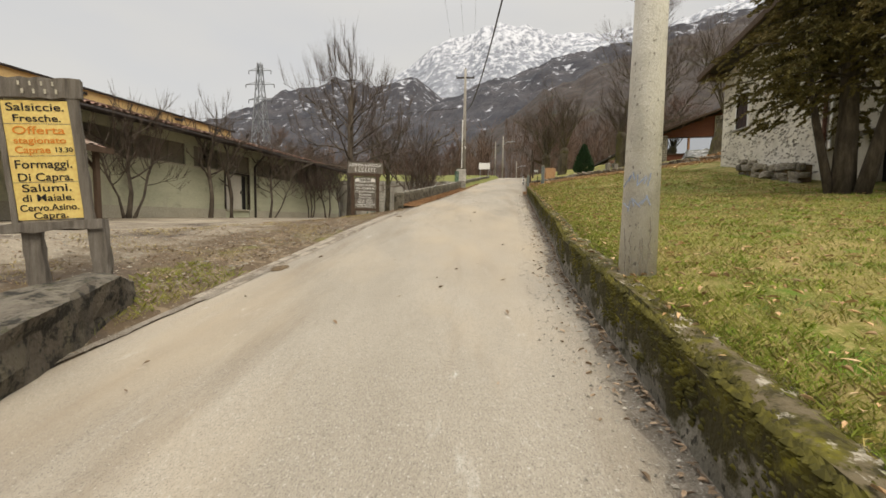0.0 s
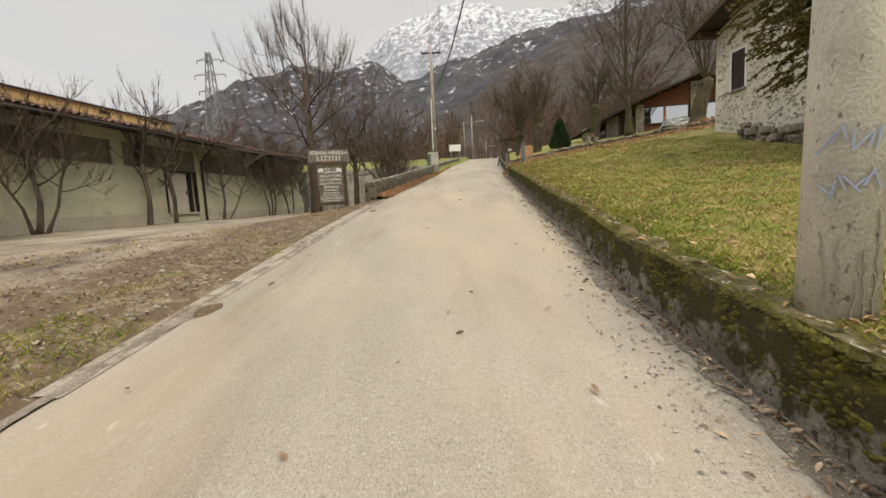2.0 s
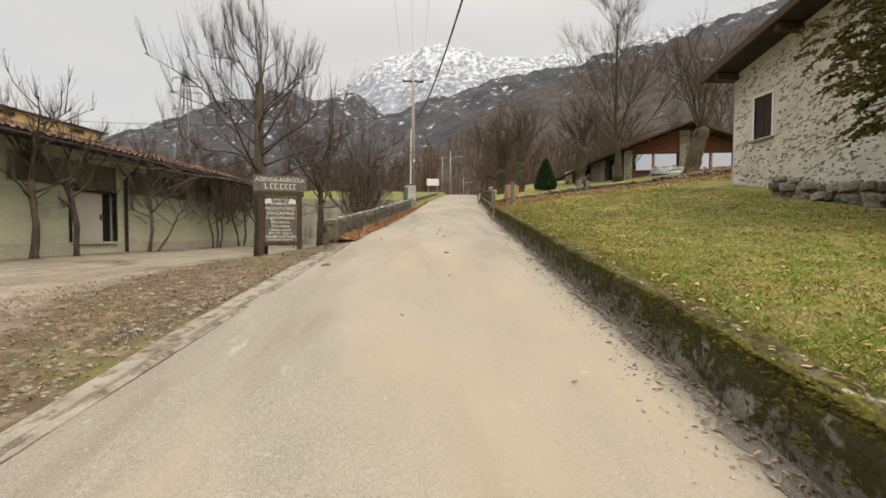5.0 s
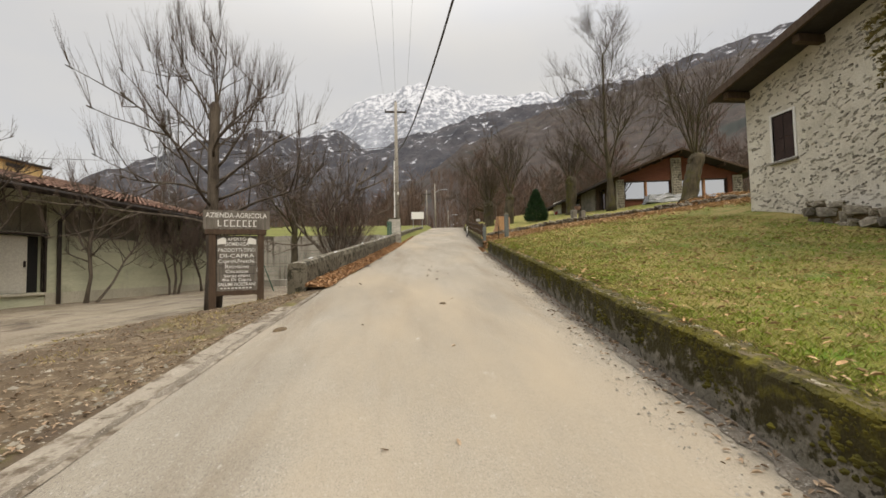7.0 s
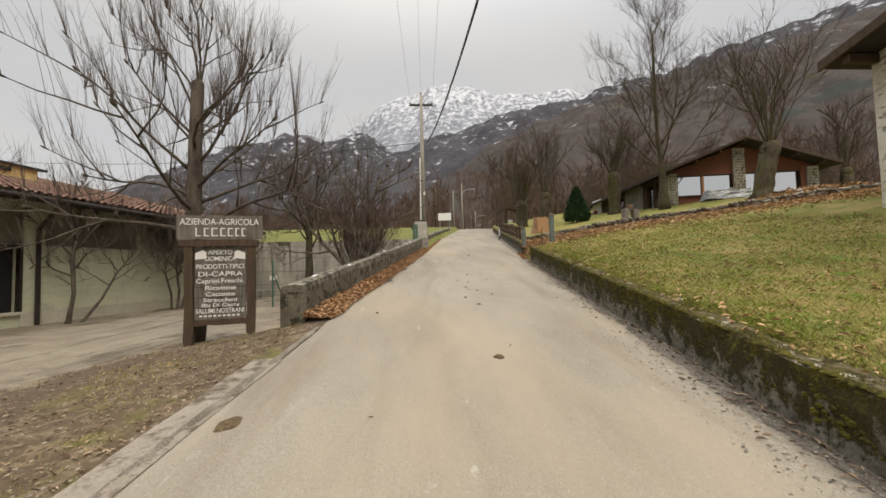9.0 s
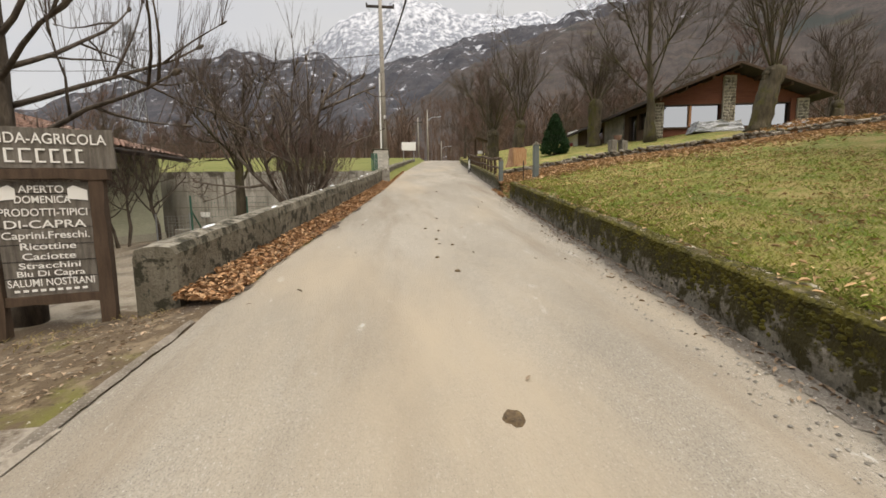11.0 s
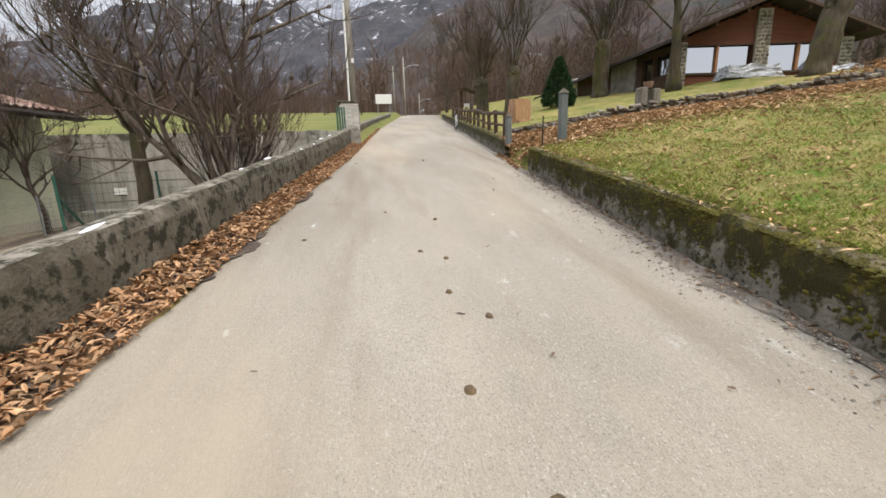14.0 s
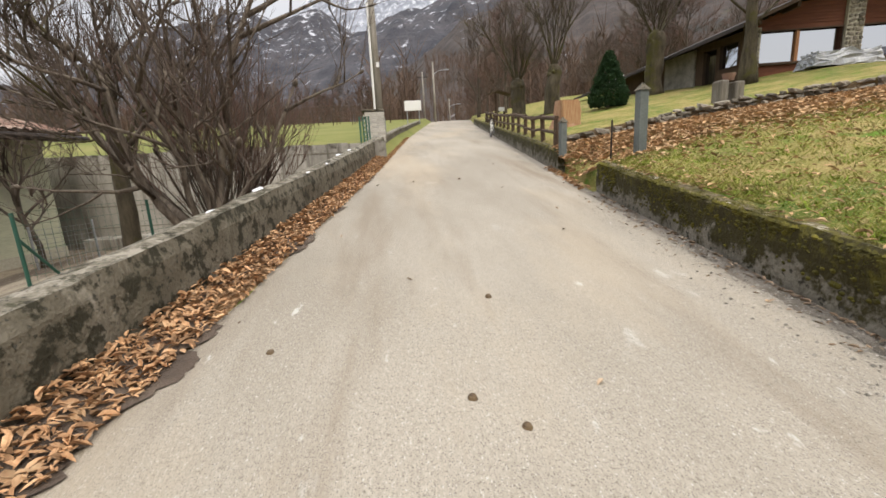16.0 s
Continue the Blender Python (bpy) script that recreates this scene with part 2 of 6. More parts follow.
overlay(M["gravel"], (0.11, 0.10, 0.035), 0.5, 0.60, 0.72)
overlay(M["gravel"], (0.29, 0.25, 0.19), 0.5, 0.56, 0.68, axis_scale=(1, 0.16, 1))
overlay(M["gravel"], (0.085, 0.066, 0.048), 0.8, 0.56, 0.66, axis_scale=(1, 0.12, 1))
overlay(M["gravel"], (0.105, 0.074, 0.044), 1.6, 0.60, 0.78, rise=(0.0, 1.0, 0.42), along="UV", detail=10)
overlay(M["gravel"], (0.20, 0.15, 0.095), 5.0, 0.88, 0.98, rise=(0.0, 1.0, 0.38), along="UV", detail=8)
overlay(M["gravel"], (0.13, 0.12, 0.03), 1.1, 0.93, 1.05, rise=(0.0, 1.0, 0.38), along="UV", detail=8)
overlay(M["gravel"], (0.05, 0.036, 0.022), 14, 0.98, 1.04, rise=(0.0, 1.0, 0.38), along="UV", detail=4)
overlay(M["gravel"], (0.075, 0.056, 0.041), 0.9, 0.54, 0.66, axis_scale=(1, 0.5, 1), detail=12)
overlay(M["gravel"], (0.40, 0.36, 0.29), 18, 0.62, 0.68, detail=4)
M["verge"] = surface("leafy_verge", [(0.09, 0.06, 0.036), (0.15, 0.105, 0.06), (0.135, 0.115, 0.038)], 1.3, 0.95, 0.9, 50, speck=(0.30, 0.22, 0.13), speck_scale=35, speck_cut=0.6)
M["litter"] = surface("leaf_litter", [(0.10, 0.06, 0.035), (0.20, 0.12, 0.06), (0.28, 0.18, 0.10)], 5, 0.95, 1.0, 40)
M["far_land"] = surface("far_land", [(0.10, 0.075, 0.045), (0.13, 0.11, 0.04), (0.09, 0.07, 0.05)], 0.02, 0.95, 0.2, 1.0)
def stained(name, tones, blotch, low, pale):
    m = surface(name, tones, 1.6, 0.92, 0.8, 35, speck=(0.05, 0.047, 0.036), speck_scale=22, speck_cut=0.60)
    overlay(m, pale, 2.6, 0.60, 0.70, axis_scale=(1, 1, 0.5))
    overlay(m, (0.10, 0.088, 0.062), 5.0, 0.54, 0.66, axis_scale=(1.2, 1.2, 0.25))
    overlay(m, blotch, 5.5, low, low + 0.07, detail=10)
    # faces that look up get the paler tone, then dark blotches
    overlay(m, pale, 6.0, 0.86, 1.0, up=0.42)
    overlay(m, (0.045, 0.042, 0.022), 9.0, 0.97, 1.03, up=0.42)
    overlay(m, (0.13, 0.12, 0.018), 0.9, 0.66, 0.74)
    return m


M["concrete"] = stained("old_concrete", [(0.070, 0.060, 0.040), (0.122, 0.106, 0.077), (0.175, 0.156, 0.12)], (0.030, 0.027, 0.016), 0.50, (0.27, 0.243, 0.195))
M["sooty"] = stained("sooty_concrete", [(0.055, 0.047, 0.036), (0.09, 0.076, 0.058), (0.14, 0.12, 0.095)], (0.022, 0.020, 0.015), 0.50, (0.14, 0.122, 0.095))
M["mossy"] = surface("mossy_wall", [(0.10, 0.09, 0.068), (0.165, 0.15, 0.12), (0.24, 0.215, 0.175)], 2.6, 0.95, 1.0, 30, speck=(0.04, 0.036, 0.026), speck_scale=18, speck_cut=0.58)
overlay(M["mossy"], (0.036, 0.030, 0.009), 5.0, 0.56, 0.66, rise=(0.2, 0.85, 0.27), along="UV", detail=10)
overlay(M["mossy"], (0.080, 0.070, 0.010), 8.0, 0.70, 0.82, rise=(0.35, 1.0, 0.27), along="UV", detail=10)
overlay(M["mossy"], (0.16, 0.145, 0.014), 4.0, 0.78, 0.90, rise=(0.6, 1.0, 0.24), along="UV", detail=10)
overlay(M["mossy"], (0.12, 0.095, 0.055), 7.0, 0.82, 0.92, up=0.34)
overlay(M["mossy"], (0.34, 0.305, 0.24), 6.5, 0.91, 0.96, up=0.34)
M["barn_wall"] = surface("green_block_render", [(0.41, 0.425, 0.295), (0.50, 0.505, 0.36), (0.56, 0.555, 0.415)], 0.6, 0.9, 0.35, 20, stretch=(1, 0.3, 3.5))
overlay(M["barn_wall"], (0.42, 0.40, 0.31), 1.5, 0.56, 0.68, axis_scale=(1, 1, 0.3))
overlay(M["barn_wall"], (0.28, 0.27, 0.20), 0.9, 0.58, 0.75)
M["plinth"] = surface("stained_plinth", [(0.38, 0.35, 0.27), (0.50, 0.465, 0.37)], 1.0, 0.92, 0.3, 20)
M["dark_panel"] = surface("weathered_louvre", [(0.15, 0.135, 0.10), (0.23, 0.21, 0.165)], 1.5, 0.85, 0.3, 30)
M["dark"] = plain("dark_opening", (0.012, 0.011, 0.010), 0.8)
M["dark_metal"] = surface("dark_brown_metal", [(0.028, 0.022, 0.019), (0.05, 0.04, 0.034)], 3, 0.5, 0.1, 30, metal=0.4)
M["cream"] = surface("cream_door_panel", [(0.50, 0.47, 0.39), (0.58, 0.55, 0.47)], 1.0, 0.6, 0.1, 20)
M["tile"] = surface("clay_tile", [(0.15, 0.082, 0.06), (0.25, 0.15, 0.11), (0.33, 0.27, 0.22)], 1.0, 0.9, 0.4, 30, per_object=0.25)
M["tile_run"] = surface("clay_tile_rows", [(0.16, 0.085, 0.06), (0.26, 0.155, 0.115), (0.35, 0.29, 0.24)], 0.8, 0.9, 0.4, 30, island=0.25)
M["ochre"] = surface("ochre_render", [(0.55, 0.38, 0.16), (0.64, 0.46, 0.22)], 1.0, 0.85, 0.15, 20)
M["old_wood"] = surface("grey_weathered_wood", [(0.10, 0.085, 0.07), (0.17, 0.15, 0.125), (0.24, 0.215, 0.185)], 3.0, 0.88, 0.7, 50, stretch=(6, 6, 0.6))
M["brown_wood"] = surface("dark_brown_wood", [(0.055, 0.035, 0.022), (0.095, 0.062, 0.04)], 3.0, 0.8, 0.5, 40, stretch=(5, 5, 0.6))
M["red_wood"] = surface("red_brown_boarding", [(0.12, 0.042, 0.022), (0.17, 0.062, 0.032)], 1.5, 0.75, 0.3, 25, stretch=(1, 1, 5))
M["bark"] = surface("bark", [(0.04, 0.031, 0.024), (0.082, 0.065, 0.049), (0.14, 0.115, 0.088)], 4, 0.95, 1.0, 35, stretch=(2, 2, 0.5))
M["old_bark"] = surface("grey_brown_bark", [(0.05, 0.039, 0.03), (0.12, 0.095, 0.072), (0.21, 0.175, 0.135)], 5, 0.95, 1.0, 35, stretch=(2, 2, 0.5))
M["mossy_bark"] = overlay(surface("mossy_bark", [(0.035, 0.028, 0.018), (0.07, 0.057, 0.036), (0.115, 0.095, 0.063)], 3, 0.95, 1.0, 30, stretch=(2, 2, 0.5)), (0.075, 0.068, 0.016), 1.6, 0.5, 0.66)
M["twig"] = surface("twig_bark", [(0.06, 0.044, 0.034), (0.115, 0.085, 0.066)], 4, 0.9, 0.0, 30)
M["twig_red"] = surface("red_twig_bark", [(0.085, 0.05, 0.037), (0.145, 0.088, 0.066)], 4, 0.9, 0.0, 30)
M["pole"] = surface("pole_concrete", [(0.48, 0.46, 0.40), (0.60, 0.575, 0.505), (0.68, 0.655, 0.585)], 3.5, 0.9, 0.5, 60, stretch=(1, 1, 0.7), speck=(0.25, 0.23, 0.19), speck_scale=25, speck_cut=0.64)
M["pole_grey"] = surface("weathered_grey_pole", [(0.20, 0.18, 0.15), (0.29, 0.265, 0.225), (0.37, 0.34, 0.295)], 2.5, 0.9, 0.4, 60, stretch=(2, 2, 0.3))
M["steel"] = surface("galvanised_steel", [(0.25, 0.26, 0.27), (0.35, 0.36, 0.37)], 6, 0.5, 0.05, 40, metal=0.7)
M["render_white"] = surface("rough_white_render", [(0.48, 0.445, 0.37), (0.61, 0.57, 0.485), (0.68, 0.645, 0.56)], 1.5, 0.92, 0.8, 25)
M["stone"] = overlay(surface("field_stone", [(0.12, 0.105, 0.085), (0.22, 0.195, 0.155), (0.33, 0.295, 0.24)], 3, 0.9, 0.6, 25, per_object=0.45), (0.09, 0.082, 0.03), 4.0, 0.56, 0.66)
M["stone_pale"] = surface("limewashed_stone", [(0.27, 0.25, 0.21), (0.37, 0.345, 0.295), (0.45, 0.42, 0.36)], 3, 0.9, 0.6, 25, per_object=0.2)
M["stone_run"] = surface("field_stone_joined", [(0.15, 0.14, 0.12), (0.24, 0.225, 0.195), (0.32, 0.295, 0.25)], 3, 0.9, 0.6, 25, island=0.35)
M["stone_run_pale"] = surface("rubble_in_mortar", [(0.22, 0.20, 0.165), (0.34, 0.315, 0.265), (0.47, 0.44, 0.38)], 5, 0.92, 0.6, 25, island=0.45)
M["roof_dark"] = surface("dark_roof_sheet", [(0.035, 0.028, 0.026), (0.06, 0.05, 0.046)], 1.0, 0.8, 0.3, 12)
M["glass"] = plain("reflective_window_glass", (0.55, 0.58, 0.62), 0.02, 1.0, 0.5)
M["shutter"] = surface("brown_shutter", [(0.030, 0.017, 0.015), (0.048, 0.028, 0.024)], 2, 0.7, 0.2, 20)
M["white"] = plain("white_paint", (0.72, 0.71, 0.68), 0.6)
M["snow"] = surface("old_snow", [(0.72, 0.74, 0.78), (0.85, 0.87, 0.9)], 8, 0.6, 0.4, 40)


# ---- ground: one sheet out to the hills ----
def make_ground():
    near = [-30 + 1.5 * i for i in range(21)] + [1.5 + 0.75 * i for i in range(21)]
    rows = near + [16.9, 17.0] + [18 + 0.75 * i for i in range(17)] + [33.0, 33.1] + [31.2 + 1.2 * i for i in range(34)] + [76, 84, 95, 110, 130, 160, 200, 260, 340, 450, 600, 900]
    rows = sorted(set(rows))
    left_cols = [900, 400, 180, 90, 50, 36, 28, 22, 18, 15, 12.5, 11, 10, 9, 8, 7, 6, 5, 4.2, 3.5, 2.8, 2.1, 1.5, 1.1, 0.86, 0.7, 0.35, 0.0]
    right_cols = [0.0, 0.2, 0.22, 0.6, 1.0, 1.5, 2, 2.6, 3.2, 4, 5, 6, 7, 8, 9, 10, 11, 12, 13, 14, 16, 19, 23, 28, 36, 50, 80, 150, 300, 700]
    vs, fs, mats = [], [], []
    n = len(left_cols) + len(right_cols)
    for y in rows:
        for d in left_cols:
            x = left_edge(y) - d
            z = left_z(x, y) if d > 0 else road_z(y)
            vs.append((x, y, z - (0.03 if d == 0 else 0)))
        for d in right_cols:
            x = right_edge(y) + d
            vs.append((x, y, lawn_z(x, y) if d > 0.21 else road_z(y) - 0.03))
    for j in range(len(rows) - 1):
        yc = (rows[j] + rows[j + 1]) / 2
        for i in range(n - 1):
            fs.append((j * n + i, j * n + i + 1, (j + 1) * n + i + 1, (j + 1) * n + i))
            k = i - len(left_cols)
            if yc > 78 or (k < 0 and left_cols[i] > 100) or (k > 0 and right_cols[k] > 40):
                mats.append(4)
            elif k >= -1:
                mats.append(0)
            elif yc > 33.05:
                mats.append(1)
            elif left_cols[i] <= 0.75 and yc > 16.95:
                mats.append(5)
            else:
                mats.append(2)
    ob = part("ground", (vs, fs), [M["lawn"], M["field"], M["gravel"], M["verge"], M["far_land"], M["litter"]])
    ob.data.polygons.foreach_set("material_index", mats)
    smooth(ob)
    # how leafy the yard is: the verge beside the lane runs out into bare gravel
    uv = ob.data.uv_layers.new(name="verge")
    for lp in ob.data.loops:
        x, y, z = vs[lp.vertex_index]
        reach = float(np.interp(y, (-5, 3, 9, 13, 17, 22), (2.5, 1.8, 2.1, 2.9, 3.6, 1.0)))
        uv.data[lp.index].uv = (y, max(0.0, min(1.0, 0.5 + (reach - (left_edge(y) - x)) / 1.6)))
    return tagged(ob, "winter lawn, gravel yard and meadow on a valley slope", "ground", kind="structure")


make_ground()


def make_road():
    ys = [-30 + 0.5 * i for i in range(180)] + [60 + 2 * i for i in range(70)]
    cols = 15
    vs, fs = [], []
    for y in ys:
        a = left_edge(y) + 0.09 * wobble(0, y, 1.3, 11) + 0.05 * wobble(0, y, 4, 12)
        b = right_edge(y) + 0.02 + 0.03 * wobble(0, y, 2, 13)
        for i in range(cols):
            u = i / (cols - 1)
            x = a + (b - a) * u
            edge = -0.025 if i in (0, cols - 1) else 0.0
            vs.append((x, y, road_z(y) + 0.045 * (1 - (2 * u - 1) ** 2) + edge + 0.01 * wobble(x, y, 0.8, 15)))
    for j in range(len(ys) - 1):
        for i in range(cols - 1):
            fs.append((j * cols + i, j * cols + i + 1, (j + 1) * cols + i + 1, (j + 1) * cols + i))
    ob = smooth(part("road", (vs, fs), M["asphalt"]))
    return tagged(ob, "narrow pale worn asphalt lane climbing uphill", "road", kind="structure")


make_road()


def strip_wall(name, y0, y1, step, inner, outer, top, foot, mat, label, rough=0.03, seed=0.0):
    """A long low wall along the lane: inner and outer faces, foot and top as functions of y."""
    vs, fs = [], []
    ys = [y0 + (y1 - y0) * i / max(1, round((y1 - y0) / step)) for i in range(round((y1 - y0) / step) + 1)]
    prof = ((0, 0.0), (0, 0.25), (0, 0.5), (0, 0.75), (0, 0.93), (0.1, 1.0), (0.4, 1.01), (0.75, 1.0), (0.95, 0.98), (1, 0.9), (1, 0.0))
    n = len(prof)
    for y in ys:
        a, b, t, f = inner(y), outer(y), top(y), foot(y)
        for k, (u, v) in enumerate(prof):
            w = rough * noise.noise(Vector((k * 0.9 + seed, y * 2.3, seed))) + 0.5 * rough * noise.noise(Vector((k * 2.1, y * 7, seed + 4)))
            side = 1 if b > a else -1
            x = a + (b - a) * u + (-side * w if u == 0 else side * w * 0.5)
            z = f + (t - f) * v + (w * 0.9 if v > 0.9 else 0)
            vs.append((x, y + 0.3 * w, z))
    for j in range(len(ys) - 1):
        for k in range(n - 1):
            fs.append((j * n + k, j * n + k + 1, (j + 1) * n + k + 1, (j + 1) * n + k))
    fs.append(tuple(range(n)))
    fs.append(tuple((len(ys) - 1) * n + k for k in range(n)))
    ob = part(name, (vs, fs), mat)
    me = ob.data
    bm = bmesh.new()
    bm.from_mesh(me)
    bmesh.ops.recalc_face_normals(bm, faces=bm.faces)
    uv = bm.loops.layers.uv.new("height")
    for f in bm.faces:
        for lp in f.loops:
            lp[uv].uv = (lp.vert.co.y, prof[lp.vert.index % n][1])
    bm.to_mesh(me)
    bm.free()
    return tagged(ob, label, "wall", kind="structure")


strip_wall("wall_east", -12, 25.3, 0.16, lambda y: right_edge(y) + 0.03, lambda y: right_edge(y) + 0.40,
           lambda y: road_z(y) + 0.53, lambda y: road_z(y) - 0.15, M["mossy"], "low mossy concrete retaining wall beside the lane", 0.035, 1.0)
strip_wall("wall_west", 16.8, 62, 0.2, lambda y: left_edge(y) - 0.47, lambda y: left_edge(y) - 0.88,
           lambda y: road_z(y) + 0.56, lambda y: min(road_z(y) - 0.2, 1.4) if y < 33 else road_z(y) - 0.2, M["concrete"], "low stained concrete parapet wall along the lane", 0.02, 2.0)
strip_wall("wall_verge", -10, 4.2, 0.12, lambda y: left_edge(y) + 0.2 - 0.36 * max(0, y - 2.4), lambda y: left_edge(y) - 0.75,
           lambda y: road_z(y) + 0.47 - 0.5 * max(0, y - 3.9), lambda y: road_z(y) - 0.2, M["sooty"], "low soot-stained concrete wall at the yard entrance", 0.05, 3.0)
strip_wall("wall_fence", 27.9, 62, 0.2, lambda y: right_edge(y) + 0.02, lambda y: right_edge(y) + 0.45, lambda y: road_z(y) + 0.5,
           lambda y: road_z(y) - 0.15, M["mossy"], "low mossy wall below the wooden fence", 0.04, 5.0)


# ---- mountains ----
def ridge(name, azimuths, heights, near, far, mat, label, jag, seed, rows=40, base=5.0, power=1.15):
    """A mountain flank seen from the valley: rises from one distance to another, its crest given by elevation angles over azimuth (degrees, to the right of ahead)."""
    vs, fs = [], []
    a0, a1 = azimuths[0], azimuths[-1]
    n = int((a1 - a0) * 3.2)
    for i in range(n + 1):
        az = a0 + (a1 - a0) * i / n
        el = float(np.interp(az, azimuths, heights))
        top = far * math.tan(radians(el))
        for j in range(rows + 1):
            v = j / rows
            d = near + (far - near) * v
            q = Vector((az * 0.11, v * 2.2, seed))
            f = noise.fractal(q * 3, 0.9, 2.1, 6) * jag
            gully = abs(noise.noise(Vector((az * 0.35, v * 0.8, seed + 7)))) * jag * 0.8
            z = base + (top - base) * v ** power + (f + gully - 0.3 * jag) * (0.35 + 0.65 * v) * min(1, v * 6)
            vs.append((d * math.sin(radians(az)), d * math.cos(radians(az)), z))
    r = rows + 1
    for i in range(n):
        for j in range(rows):
            fs.append((i * r + j, (i + 1) * r + j, (i + 1) * r + j + 1, i * r + j + 1))
    ob = smooth(part(name, (vs, fs), mat))
    return tagged(ob, label, "mountain", kind="structure")


# rock and snow of the far peak; distance haze is mixed into their pale bluish colours
M["hazy_snow_rock"] = surface("hazy_snowy_rock", [(0.13, 0.14, 0.165), (0.20, 0.212, 0.24), (0.30, 0.312, 0.345)], 0.01, 0.95, 0.0, 0.05, detail=12, stretch=(1, 1, 0.3))
overlay(M["hazy_snow_rock"], (0.54, 0.55, 0.58), 0.012, 0.58, 0.74, axis_scale=(2.2, 2.2, 0.25), detail=12, rise=(700, 1500, 0.17))
M["mid_rock"] = surface("wooded_cliff", [(0.024, 0.026, 0.034), (0.044, 0.042, 0.048), (0.075, 0.068, 0.072)], 0.014, 0.95, 0.0, 0.08, detail=12)
overlay(M["mid_rock"], (0.015, 0.017, 0.022), 0.12, 0.54, 0.64, axis_scale=(1, 1, 0.3), detail=8)
overlay(M["mid_rock"], (0.42, 0.43, 0.46), 0.03, 0.60, 0.70, axis_scale=(1, 1, 0.35), detail=14, rise=(250, 700, 0.07))
M["brown_wood_slope"] = surface("bare_woodland", [(0.021, 0.017, 0.015), (0.039, 0.029, 0.025), (0.064, 0.047, 0.037)], 0.05, 0.95, 0.0, 0.3, detail=12, stretch=(1, 1, 0.4))
overlay(M["brown_wood_slope"], (0.085, 0.067, 0.054), 0.45, 0.54, 0.66, axis_scale=(1, 1, 0.22), detail=6)
overlay(M["brown_wood_slope"], (0.016, 0.014, 0.013), 0.3, 0.56, 0.66, axis_scale=(1, 1, 0.25), detail=6)
overlay(M["brown_wood_slope"], (0.065, 0.058, 0.022), 0.02, 0.62, 0.70, detail=8)
overlay(M["brown_wood_slope"], (0.020, 0.024, 0.020), 0.012, 0.58, 0.66)
overlay(M["brown_wood_slope"], (0.42, 0.42, 0.44), 0.035, 0.66, 0.74, detail=14, rise=(170, 420, 0.06))

ridge("mountain_far", (-34, -20, -14, -8, -4.8, -2.4, 0.7, 4, 7.9, 11, 16, 19, 24, 28.6, 36), (8, 13, 16, 20, 22.3, 23.3, 23.8, 24.8, 24.2, 23.3, 23.3, 22.8, 22.4, 23.4, 24), 1800, 3600, M["hazy_snow_rock"], "high snow-covered mountain under low cloud", 38, 1.0, rows=70)
ridge("mountain_west", (-85, -60, -42, -35, -32, -28, -24.6, -21, -18.4, -15.8, -13, -10, -7, -4, 2, 10), (3, 5, 8, 10.2, 11.8, 13.8, 15.5, 17, 17.6, 18, 17.3, 18.2, 18.4, 16.5, 15, 14), 900, 2000, M["mid_rock"], "grey rocky mountain flank with patches of snow", 22, 4.0)
ridge("mountain_mid", (-26, -10, -4, 2.2, 11, 16.6, 21, 31, 39, 44, 52, 64), (7, 13, 16, 18.2, 20.8, 21.3, 21.7, 22.7, 23.6, 24.2, 24.2, 24), 500, 1400, M["mid_rock"], "dark wooded slope with snowy clearings", 16, 9.0)
ridge("mountain_east", (-9, -3, 0.5, 5.3, 10.1, 16.5, 22, 31, 40, 50, 70, 100, 135), (1, 8, 11.5, 14, 16.8, 19.2, 20.6, 21.8, 22.6, 23.2, 26, 27, 23), 170, 900, M["brown_wood_slope"], "steep bare brown woodland slope", 10, 14.0, rows=60, base=11)
ridge("mountain_south", (130, 160, 200, 240, 275), (14, 5, 4, 4, 3), 500, 1500, M["mid_rock"], "distant wooded hills down the valley", 40, 21.0, rows=16)


# ---- buildings ----
def cells(bm, u0, u1, z0, z1, holes, t0, t1, m=None):
    """A wall slab from u0 to u1 and z0 to z1, between depths t0 and t1, with real openings."""
    us = sorted({u0, u1, *[h[0] for h in holes], *[h[1] for h in holes]})
    zs = sorted({z0, z1, *[h[2] for h in holes], *[h[3] for h in holes]})
    for a, b in zip(us, us[1:]):
        for c, d in zip(zs, zs[1:]):
            if not any(h[0] <= (a + b) / 2 <= h[1] and h[2] <= (c + d) / 2 <= h[3] for h in holes):
                box(bm, (a, t0, c), (b, t1, d), m)
    bmesh.ops.remove_doubles(bm, verts=bm.verts, dist=0.0005)
    return bm


def prism(points, t0, t1, m=None):
    """A polygon in the u, z plane made solid between two depths."""
    bm = bmesh.new()
    a = [bm.verts.new(m @ Vector((u, t0, z)) if m else Vector((u, t0, z))) for u, z in points]
    b = [bm.verts.new(m @ Vector((u, t1, z)) if m else Vector((u, t1, z))) for u, z in points]
    bm.faces.new(a)
    bm.faces.new(list(reversed(b)))
    n = len(points)
    for i in range(n):
        bm.faces.new((a[(i + 1) % n], a[i], b[i], b[(i + 1) % n]))
    bmesh.ops.recalc_face_normals(bm, faces=bm.faces)
    return bm


def slab(corners, thick):
    """A sloping roof slab from four top corners."""
    bm = bmesh.new()
    a = [bm.verts.new(c) for c in corners]
    b = [bm.verts.new(Vector(c) - Vector((0, 0, thick))) for c in corners]
    bm.faces.new(a)
    bm.faces.new(list(reversed(b)))
    for i in range(4):
        bm.faces.new((a[(i + 1) % 4], a[i], b[i], b[(i + 1) % 4]))
    bmesh.ops.recalc_face_normals(bm, faces=bm.faces)
    return bm


